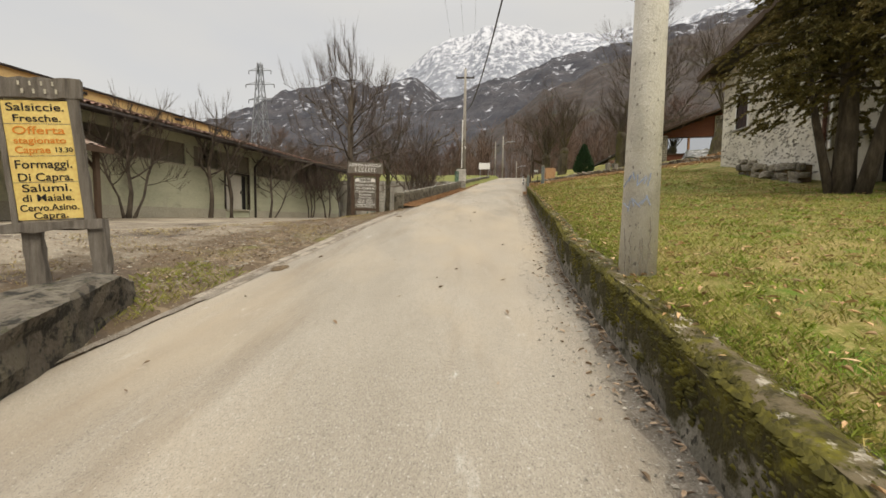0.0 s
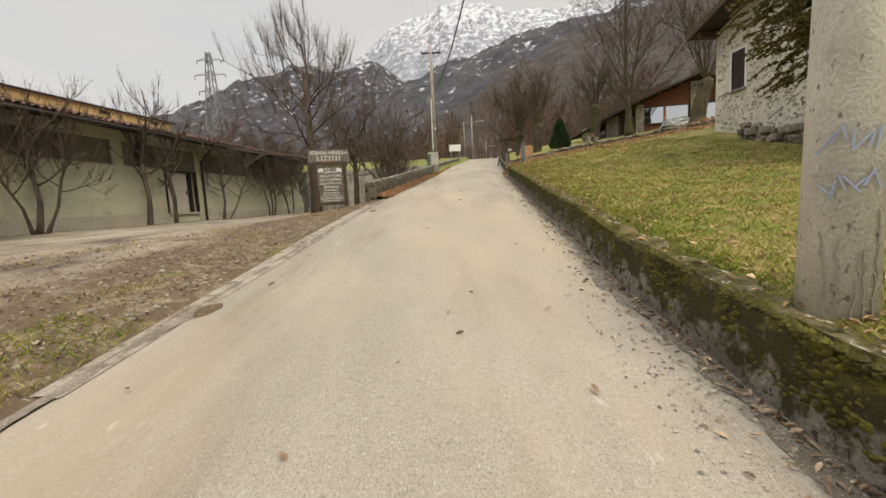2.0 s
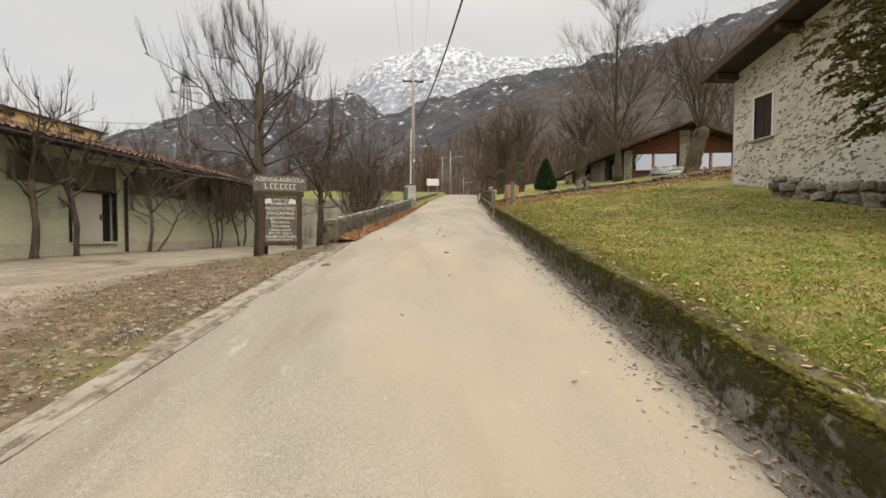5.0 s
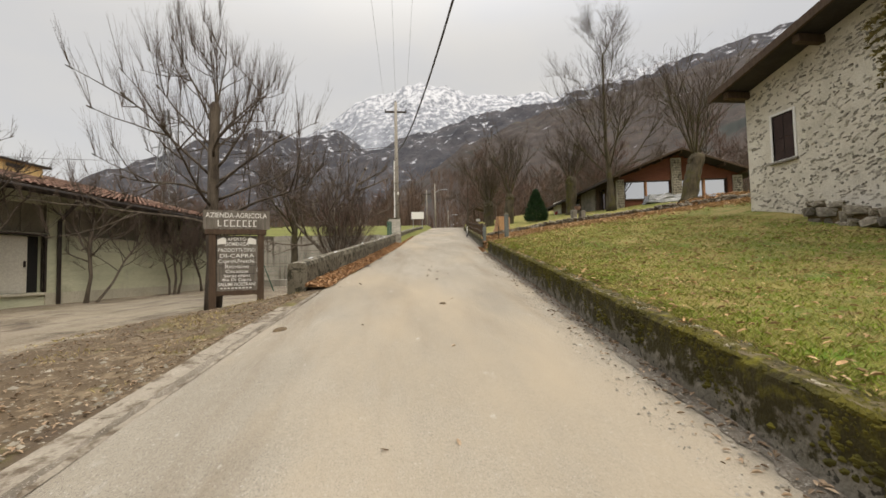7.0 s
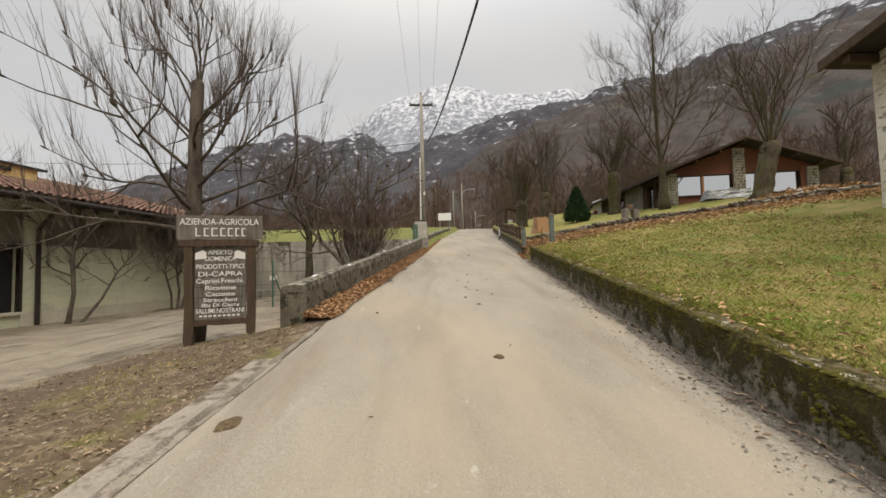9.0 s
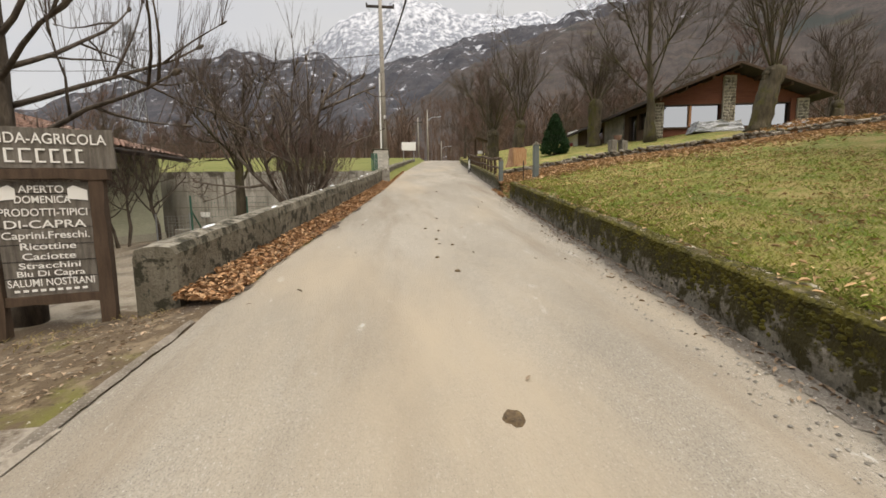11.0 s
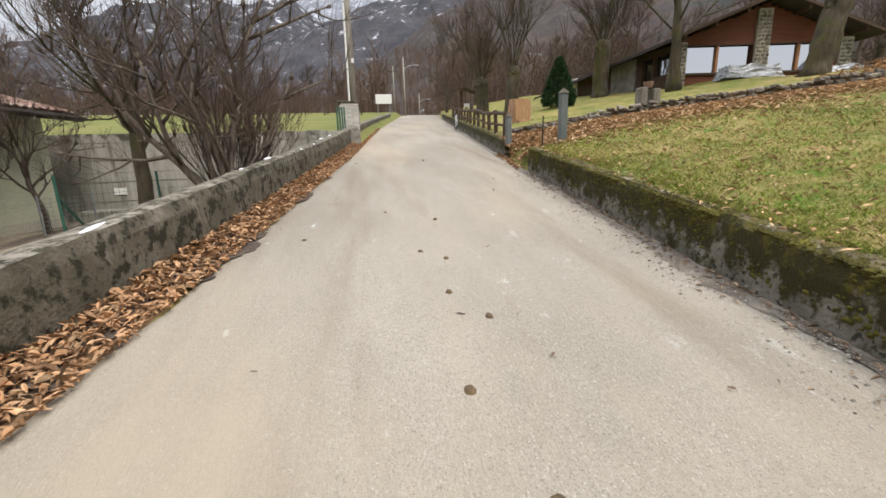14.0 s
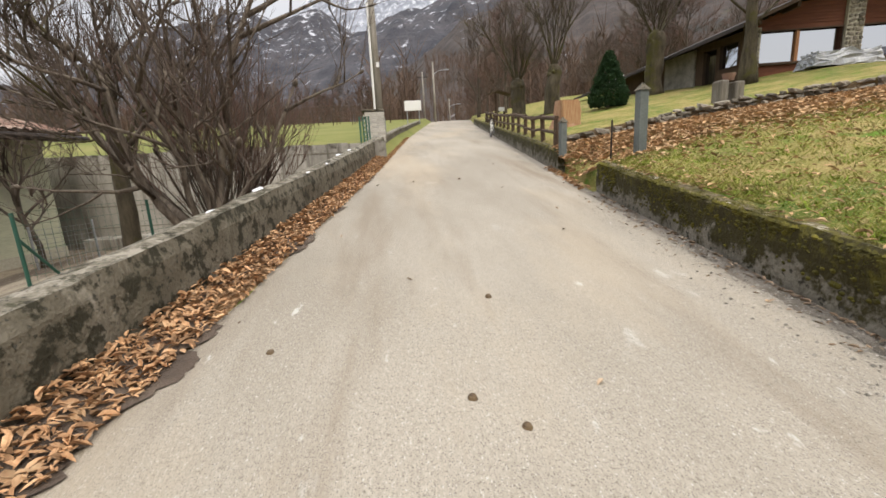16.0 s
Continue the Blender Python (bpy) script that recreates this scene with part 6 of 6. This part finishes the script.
def yard_grass_spot(r):
    y = 4 + 13.4 * r.random()
    x = left_edge(y) - 0.5 - 3.0 * r.random()
    if wobble(x, y, 0.9, 28) < 0.08:
        return None
    return (x, y, left_z(x, y) - 0.005)


grass("verge_grass", 1500, verge_spot, 0.075, M["blade"], "bright green tufts at the wall's end", 4)
grass("verge_grass", 12000, yard_grass_spot, 0.05, M["blade_dry"], "thin dry grass on the yard verge", 5)


def pebbles():
    r = random.Random(13)
    vs, fs = [], []
    for _ in range(1300):
        y = 4.5 + 8 * r.random() ** 1.2
        k = r.random() ** 2
        x = left_edge(y) - 0.42 - 4.5 * k
        s = 0.007 + 0.034 * r.random() ** 3
        p = Vector((x, y, left_z(x, y)))
        o = len(vs)
        for q in ((-1, -0.6, 0), (0.9, -0.8, 0), (1, 0.7, 0), (-0.7, 0.9, 0), (0.1, 0.0, 0.7)):
            vs.append(p + Vector((q[0] * s * r.uniform(0.7, 1.2), q[1] * s * r.uniform(0.7, 1.2), q[2] * s)))
        fs.extend(((o, o + 1, o + 4), (o + 1, o + 2, o + 4), (o + 2, o + 3, o + 4), (o + 3, o, o + 4)))
    tagged(part("pebbles", (vs, fs), surface("pale_chippings", [(0.19, 0.168, 0.13), (0.31, 0.28, 0.225)], 3, 0.9, 0.1, 30, island=0.3)), "pale stone chippings along the lane edge", "pebbles", kind="stuff")


pebbles()


def gutter_grit():
    r = random.Random(29)
    vs, fs = [], []
    for _ in range(5200):
        y = 1.5 + 23.5 * r.random()
        k = r.random() ** 1.8
        x = right_edge(y) - 0.02 - 0.62 * k
        u = (x - left_edge(y)) / (right_edge(y) - left_edge(y))
        s = 0.004 + 0.012 * r.random() ** 2.5
        p = Vector((x, y, road_z(y) + 0.045 * (1 - (2 * u - 1) ** 2) + 0.004))
        o = len(vs)
        for q in ((-1, -0.6, 0), (0.9, -0.8, 0), (1, 0.7, 0), (-0.7, 0.9, 0), (0.1, 0.0, 0.8)):
            vs.append(p + Vector((q[0] * s * r.uniform(0.7, 1.2), q[1] * s * r.uniform(0.7, 1.2), q[2] * s)))
        fs.extend(((o, o + 1, o + 4), (o + 1, o + 2, o + 4), (o + 2, o + 3, o + 4), (o + 3, o, o + 4)))
    tagged(part("gutter_grit", (vs, fs), surface("grey_grit", [(0.14, 0.12, 0.095), (0.27, 0.245, 0.205), (0.40, 0.37, 0.32)], 9, 0.9, 0.1, 30, island=0.5)), "loose grey grit swept against the mossy wall", "gravel", kind="stuff")


gutter_grit()


def make_kerb():
    m = overlay(surface("flush_kerb_concrete", [(0.24, 0.205, 0.16), (0.35, 0.31, 0.25)], 3.0, 0.92, 0.9, 50), (0.12, 0.092, 0.064), 5.0, 0.49, 0.62)
    k = tagged(new("kerb"), "flush worn concrete kerb strip beside the lane", "kerb", kind="structure")
    y = 4.6
    r = random.Random(5)
    while y < 14.6:
        L = r.uniform(0.9, 1.7)
        vs, fs = [], []
        n = 6
        for j in range(n + 1):
            q = y + (L - 0.008) * j / n
            a = left_edge(q)
            for d, z in ((-0.33, -0.05), (-0.29 + 0.04 * wobble(1, q, 3), 0.006), (-0.05 + 0.07 * wobble(2, q, 3) + 0.04 * wobble(2, q, 9), 0.010), (0.05, -0.012)):
                vs.append((a + d, q, road_z(q) + z + min(0, (left_z(a - 0.4, q) - road_z(q)) * 0.6 if d < -0.3 else 0)))
        for j in range(n):
            for i in range(3):
                fs.append((j * 4 + i, j * 4 + i + 1, j * 4 + i + 5, j * 4 + i + 4))
        part("kerb_stone", (vs, fs), m, k)
        y += L


make_kerb()


def dirt_strip(name, y0, y1, edge, width, side, label, mat, seed):
    """A ragged strip of dirt along an edge of the lane, a few millimetres proud of it."""
    vs, fs = [], []
    n = int((y1 - y0) / 0.05)
    for i in range(n + 1):
        y = y0 + (y1 - y0) * i / n
        w = width * (0.65 + 0.6 * wobble(seed, y, 0.7, seed) + 0.3 * wobble(seed, y, 3.5, seed + 2) + 0.22 * wobble(seed, y, 13, seed + 5))
        w = max(0.04, w)
        for k in range(4):
            x = edge(y) + side * w * k / 3
            u = (x - left_edge(y)) / (right_edge(y) - left_edge(y))
            crown = 0.045 * max(0, 1 - (2 * u - 1) ** 2) if 0 <= u <= 1 else 0
            vs.append((x, y, road_z(y) + crown + (0.014, 0.010, 0.005, -0.006)[k] + 0.006 * wobble(x, y, 5, seed)))
    for i in range(n):
        for k in range(3):
            fs.append((i * 4 + k, i * 4 + k + 1, (i + 1) * 4 + k + 1, (i + 1) * 4 + k))
    return tagged(part(name, (vs, fs), mat), label, "dirt", kind="stuff")


M["dirt"] = surface("gutter_dirt", [(0.11, 0.09, 0.068), (0.19, 0.162, 0.128), (0.28, 0.245, 0.20)], 3.0, 0.95, 1.0, 70, speck=(0.33, 0.30, 0.25), speck_scale=70, speck_cut=0.6)
M["dark_dirt"] = surface("wet_leaf_mould", [(0.055, 0.04, 0.03), (0.095, 0.07, 0.052), (0.14, 0.105, 0.078)], 4.0, 0.9, 1.0, 60)
dirt_strip("gutter_dirt", -4, 25.3, lambda y: right_edge(y) + 0.03, 0.30, -1, "grit and dirt washed against the wall", M["dirt"], 3.0)
dirt_strip("gutter_dirt", 16.85, 44, lambda y: left_edge(y) - 0.45, 0.62, 1, "dark leaf mould along the parapet", M["dark_dirt"], 7.0)
dirt_strip("gutter_dirt", -4, 16.2, lambda y: left_edge(y) - 0.05, 0.09, 1, "thin line of dirt at the lane edge", M["dirt"], 9.0)


def snow_patches():
    r = random.Random(3)
    for i in range(10):
        y = 18.2 + i * 1.5 + r.uniform(-0.4, 0.4)
        x = left_edge(y) - 0.60 - 0.2 * r.random()
        z = road_z(y) + 0.562
        bm = bmesh.new()
        bmesh.ops.create_icosphere(bm, subdivisions=2, radius=1)
        for v in bm.verts:
            v.co *= 1 + 0.35 * noise.noise(v.co * 2 + Vector((i, 0, 0)))
        bm.transform(Matrix.Translation((x, y, z)) @ pose(0, 0, 0, 7) @ Matrix.Diagonal((r.uniform(0.04, 0.08), r.uniform(0.08, 0.22), 0.012, 1)))
        tagged(smooth(part("snow_patch", bm, M["snow"])), "thin patch of old snow on the parapet", "snow", "snow on the parapet")


snow_patches()


# ---- posts, fences and small things ----
def make_gatepost(at, h, w, label):
    at = Vector((at[0], at[1], ground_z(at[0], at[1]) - 0.05))
    t = thing("gate_post", at, label, "post")
    m = surface("grey_green_paint", [(0.10, 0.115, 0.11), (0.15, 0.165, 0.155)], 3, 0.6, 0.1, 30)
    part("shaft", block((-w, -w, 0), (w, w, h), Matrix.Translation(at), 0.012), m, t)
    bm = bmesh.new()
    bmesh.ops.create_cone(bm, segments=4, radius1=w * 1.75, radius2=0.01, depth=0.13, cap_ends=True)
    bm.transform(Matrix.Translation(at + Vector((0, 0, h + 0.06))) @ pose(0, 0, 0, 0, 0, 45))
    part("cap", bm, M["concrete"], t, "pale pointed cap")


make_gatepost((4.56, 25.55), 1.2, 0.085, "square grey-green gate post with a pointed cap")
make_gatepost((4.0, 27.75), 0.78, 0.075, "shorter grey-green gate post at the wall's end")
tagged(part("iron_rod", rod([(4.35, 26.2, ground_z(4.35, 26.2) - 0.1), (4.36, 26.2, ground_z(4.35, 26.2) + 0.85)], 0.018, 6), M["dark_metal"]), "thin rusty iron rod standing in the leaves", "rod")


def make_fence():
    f = thing("wooden_fence", (right_edge(30) + 0.25, 29, road_z(29) + 0.45), "dark rustic round-pole fence on the low wall", "fence")
    r = random.Random(12)
    ys = [28.9 + i * 1.45 for i in range(15)]
    tops = []
    for y in ys:
        x = right_edge(y) + 0.24
        z = road_z(y) + 0.42
        h = 0.82 + r.uniform(-0.05, 0.08)
        part("post", rod([(x, y, z), (x + r.uniform(-0.04, 0.04), y, z + h)], 0.075, 8, 0.065), M["brown_wood"], f)
        tops.append(Vector((x, y, z + h)))
    for a, b in zip(tops, tops[1:]):
        part("rail", rod([a - Vector((0.02, 0.1, 0.06)), b + Vector((-0.02, 0.1, -0.08))], 0.06, 7), M["brown_wood"], f)
        part("rail", rod([a - Vector((0.02, 0.1, 0.42)), b + Vector((-0.02, 0.1, -0.44))], 0.045, 7), M["brown_wood"], f)


make_fence()


def make_stump():
    b = Vector((6.4, 33.2, lawn_z(6.4, 33.2) - 0.1))
    t = thing("tree_stump", b, "broad cut tree stump with pale orange wood showing", "stump")
    vs, fs = [], []
    r = random.Random(2)
    tube_into(vs, fs, [b, b + Vector((0, 0, 0.3)), b + Vector((0.05, 0, 0.95))], [0.62, 0.5, 0.46], 14)
    part("trunk", ([v + Vector((r.uniform(-0.03, 0.03), r.uniform(-0.03, 0.03), 0)) for v in vs], fs), surface("split_wood", [(0.20, 0.10, 0.05), (0.33, 0.19, 0.11), (0.40, 0.26, 0.16)], 3, 0.85, 0.6, 30, stretch=(4, 4, 0.5)), t)
    part("cut_face", prism([(-0.32, 0.1), (0.28, 0.05), (0.34, 0.55), (0.2, 0.97), (-0.12, 0.88), (-0.36, 0.95)], -0.55, -0.38, Matrix.Translation(b)), surface("fresh_split_wood", [(0.30, 0.15, 0.07), (0.46, 0.29, 0.16)], 4, 0.85, 0.6, 30, stretch=(5, 5, 0.6)), t, "pale orange split face")
    b2 = Vector((10.2, 30.2, lawn_z(10.2, 30.2) - 0.05))
    s = thing("log_seat", b2, "small seat of two upright log slabs with a clay pot", "seat")
    part("slab", block((-0.38, -0.2, 0), (-0.12, 0.2, 0.62), Matrix.Translation(b2), 0.03), M["old_wood"], s)
    part("slab", block((0.12, -0.2, 0), (0.40, 0.2, 0.58), Matrix.Translation(b2), 0.03), M["old_wood"], s)
    tagged(part("plant_pot", rod([b2 + Vector((0, 0, 0.62)), b2 + Vector((0, 0, 0.82))], 0.14, 10, 0.19), M["tile"]), "terracotta pot standing on the log seat", "pot")


make_stump()


def make_shelter():
    b = Vector((7.2, 46.5, lawn_z(7.2, 46.5) - 0.1))
    t = thing("wayside_shelter", b, "dark wooden post with a small pitched roof", "shelter")
    part("post", rod([b, b + Vector((0, 0, 1.9))], 0.09, 8), M["brown_wood"], t)
    part("roof", slab([b + Vector(p) for p in ((-0.75, -0.4, 1.75), (0.1, -0.4, 2.1), (0.1, 0.5, 2.1), (-0.75, 0.5, 1.75))], 0.07), M["brown_wood"], t)
    part("roof", slab([b + Vector(p) for p in ((0.1, -0.4, 2.1), (1.0, -0.4, 1.8), (1.0, 0.5, 1.8), (0.1, 0.5, 2.1))], 0.07), M["brown_wood"], t)
    part("notice", block((0.15, -0.12, 0.75), (0.55, -0.08, 1.0), Matrix.Translation(b), 0.01), M["white"], t)


make_shelter()


def make_bicycle():
    at = Matrix.Translation((right_edge(40.0) - 0.28, 40.0, road_z(40.0) + 0.03)) @ pose(0, 0, 0, 0, 8, 84)
    t = thing("bicycle", at.translation, "bicycle leaning against the mossy wall", "bicycle")
    for x in (-0.52, 0.52):
        vs, fs = [], []
        pts = [Vector((x + 0.33 * math.cos(a), 0, 0.34 + 0.33 * math.sin(a))) for a in [2 * math.pi * i / 20 for i in range(21)]]
        tube_into(vs, fs, pts, [0.022] * 21, 5, False)
        w = part("wheel", ([at @ v for v in vs], fs), M["dark_metal"], t)
        for i in range(8):
            a = math.pi * i / 8
            d = Vector((math.cos(a), 0, math.sin(a))) * 0.32
            c = Vector((x, 0, 0.34))
            part("spoke", rod([at @ (c - d), at @ (c + d)], 0.004, 3), M["steel"], w)
    fr = [((-0.52, 0, 0.34), (-0.15, 0, 0.78)), ((-0.15, 0, 0.80), (0.36, 0, 0.80)), ((0.36, 0, 0.85), (0.0, 0, 0.32)), ((0.0, 0, 0.32), (-0.17, 0, 0.88)), ((-0.52, 0, 0.34), (0.0, 0, 0.32)), ((0.52, 0, 0.34), (0.34, 0, 0.92))]
    part("frame", merge(*[rod([at @ Vector(a), at @ Vector(b)], 0.022, 6) for a, b in fr]), M["white"], t)
    part("handlebar", rod([at @ Vector((0.36, -0.28, 0.98)), at @ Vector((0.34, 0, 0.94)), at @ Vector((0.36, 0.28, 0.98))], 0.016, 6), M["dark_metal"], t)
    part("saddle", block((-0.3, -0.07, 0.88), (-0.05, 0.07, 0.94), at, 0.02), M["dark_metal"], t)


make_bicycle()


def make_notice():
    z = left_z(1.0, 57)
    t = thing("notice_panel", (2.2, 57, z), "blank white panel on two posts at the meadow edge", "sign")
    part("panel", block((1.5, 57, z + 1.1), (3.0, 57.05, z + 1.95), None, 0.01), M["white"], t)
    for x in (1.7, 2.8):
        part("post", rod([(x, 57.08, z - 0.1), (x, 57.08, z + 1.9)], 0.04, 6), M["steel"], t)


make_notice()


def cover(at, size, seed, label):
    """Garden furniture under a crumpled plastic sheet."""
    r = random.Random(seed)
    bm = bmesh.new()
    box(bm, (-size[0] / 2, -size[1] / 2, 0), (size[0] / 2, size[1] / 2, size[2]))
    bmesh.ops.subdivide_edges(bm, edges=bm.edges, cuts=7, use_grid_fill=True)
    for v in bm.verts:
        k = 1 + 0.22 * (1 - v.co.z / size[2])
        v.co.x, v.co.y = v.co.x * k, v.co.y * k
        v.co += Vector((r.uniform(-1, 1), r.uniform(-1, 1), r.uniform(-1, 0.6))) * 0.055
        v.co.z += -0.15 * abs(math.sin(v.co.x * 2.2)) if v.co.z > size[2] * 0.6 else 0
    bm.transform(at)
    m = M.get("sheet") or surface("clear_plastic_sheet", [(0.20, 0.21, 0.22), (0.34, 0.35, 0.365), (0.50, 0.51, 0.53)], 3, 0.3, 0.4, 12)
    M["sheet"] = m
    return tagged(part("covered_furniture", bm, m), label, "cover")


cover(CHALET @ Matrix.Translation((2.3, -1.5, lawn_z(18.7, 34.4) - 0.05)), (2.3, 0.9, 0.68), 1, "garden furniture under a crumpled grey plastic sheet")
cover(CHALET @ Matrix.Translation((6.9, -1.6, lawn_z(23, 33.4) - 0.05)), (1.9, 0.9, 0.66), 2, "stacked tables under a pale plastic sheet")


def wire_fence(name, pts, h, label, brace=False):
    f = thing(name, pts[0], label, "fence")
    green = M.get("green_paint") or plain("green_fence_paint", (0.03, 0.10, 0.07), 0.5)
    M["green_paint"] = green
    for p in pts:
        p = Vector(p)
        part("post", rod([p - Vector((0, 0, 0.1)), p + Vector((0, 0, h))], 0.03, 8), green, f)
    for a, b in zip(pts, pts[1:]):
        a, b = Vector(a), Vector(b)
        ws = [rod([a + Vector((0, 0, h * k / 8)), b + Vector((0, 0, h * k / 8))], 0.004, 3) for k in range(1, 9)]
        n = max(2, int((b - a).length / 0.12))
        ws += [rod([a.lerp(b, i / n) + Vector((0, 0, 0.05)), a.lerp(b, i / n) + Vector((0, 0, h))], 0.003, 3) for i in range(1, n)]
        part("mesh_panel", merge(*ws), green, f)
    if brace:
        p = Vector(pts[0])
        part("brace", rod([p + Vector((0, 0, h * 0.75)), p + Vector((0.2, 0.9, 0.0))], 0.025, 6), green, f)
    return f


wire_fence("wire_fence", [(-6.3, 25.8, 1.6), (-5.3, 27.8, 1.6), (-4.2, 29.6, 1.6), (-3.1, 31.5, 1.6)], 1.75, "green wire mesh fence with painted posts in the yard", True)
wire_fence("wire_fence", [(left_edge(y) - 1.0, y, left_z(left_edge(y) - 1.0, y)) for y in (33.5, 34.2, 34.9, 35.6)], 0.95, "short green wire fence at the meadow corner")


def make_gate():
    g = thing("yard_gate", BARN @ Vector((9.8, -1.2, 1.5)), "grey wire mesh gate with a small white tag beside the shed", "gate")
    for u in (-0.0, 1.0):
        part("upright", rod([BARN @ Vector((9.2 + u * 1.3, -1.0 - u * 0.5, 1.45)), BARN @ Vector((9.2 + u * 1.3, -1.0 - u * 0.5, 2.75))], 0.03, 6), M["steel"], g)
    a, b = BARN @ Vector((9.2, -1.0, 1.6)), BARN @ Vector((10.5, -1.5, 1.6))
    part("mesh_panel", merge(*[rod([a + Vector((0, 0, k * 0.13)), b + Vector((0, 0, k * 0.13))], 0.006, 3) for k in range(9)], *[rod([a.lerp(b, i / 9), a.lerp(b, i / 9) + Vector((0, 0, 1.05))], 0.006, 3) for i in range(10)]), M["steel"], g)
    tagged(part("number_plate", block((-9.0, 32.96, 2.5), (-8.6, 32.985, 2.75), None, 0.004), M["white"]), "small white plate fixed to the concrete wall", "plate")


make_gate()


def make_vineyard():
    f = thing("vineyard_trellis", (-15, 64, left_z(-15, 64)), "rows of dark vineyard posts with wires and bare vines", "trellis")
    r = random.Random(4)
    for row, y in enumerate((62, 65, 68)):
        xs = [-34 + i * 1.9 for i in range(19)]
        for x in xs:
            z = left_z(x, y)
            part("post", rod([(x, y, z - 0.1), (x + r.uniform(-0.05, 0.05), y, z + 1.8)], 0.05, 5), M["brown_wood"], f)
        for h in (0.8, 1.3, 1.75):
            part("wire", rod([(x, y, left_z(x, y) + h) for x in xs], 0.02, 4), M["twig"], f)
        vs, fs = [], []
        for _ in range(160):
            x = r.uniform(-34, 0)
            z = left_z(x, y)
            p, _e = bend_path(r, (x, y, z + r.uniform(0.3, 1.1)), (r.uniform(-1, 1), 0, 0.8), 0.9, 3, 0.2, 0.1)
            tube_into(vs, fs, p, taper(0.02, 0.008, 4), 3, False)
        tagged(part("vine_growth", (vs, fs), M["twig_red"], f), kind="stuff")


make_vineyard()


def make_pylon(at, h):
    at = Vector(at)
    t = thing("pylon", at, "distant grey steel lattice power pylon", "pylon")
    def corner(i, z):
        w = 7.0 * (1 - z / h) + 1.2
        return at + Vector(((-w, w)[i in (1, 2)], (-w, w)[i > 1], z))
    zs = [h * k / 10 for k in range(11)]
    for i in range(4):
        part("leg", rod([corner(i, 0), corner(i, h)], 0.4, 4), M["steel"], t)
    br = []
    for a, b in zip(zs, zs[1:]):
        for i in range(4):
            br.append(rod([corner(i, a), corner((i + 1) % 4, b)], 0.2, 3))
            br.append(rod([corner((i + 1) % 4, a), corner(i, b)], 0.2, 3))
    part("bracing", merge(*br), M["steel"], t)
    for k, z in ((8.6, h * 0.95), (11, h * 0.86), (9, h * 0.76)):
        part("arm", merge(rod([at + Vector((-k, 0, z)), at + Vector((k, 0, z))], 0.35, 4), rod([at + Vector((-k, 0, z)), at + Vector((0, 0, z + 2.4))], 0.2, 3), rod([at + Vector((k, 0, z)), at + Vector((0, 0, z + 2.4))], 0.2, 3)), M["steel"], t)
        for s in (-1, 1):
            part("insulator", rod([at + Vector((s * k, 0, z)), at + Vector((s * k, 0, z - 2.6))], 0.25, 5), M["dark_metal"], t)


make_pylon((-158, 310, 5), 113)
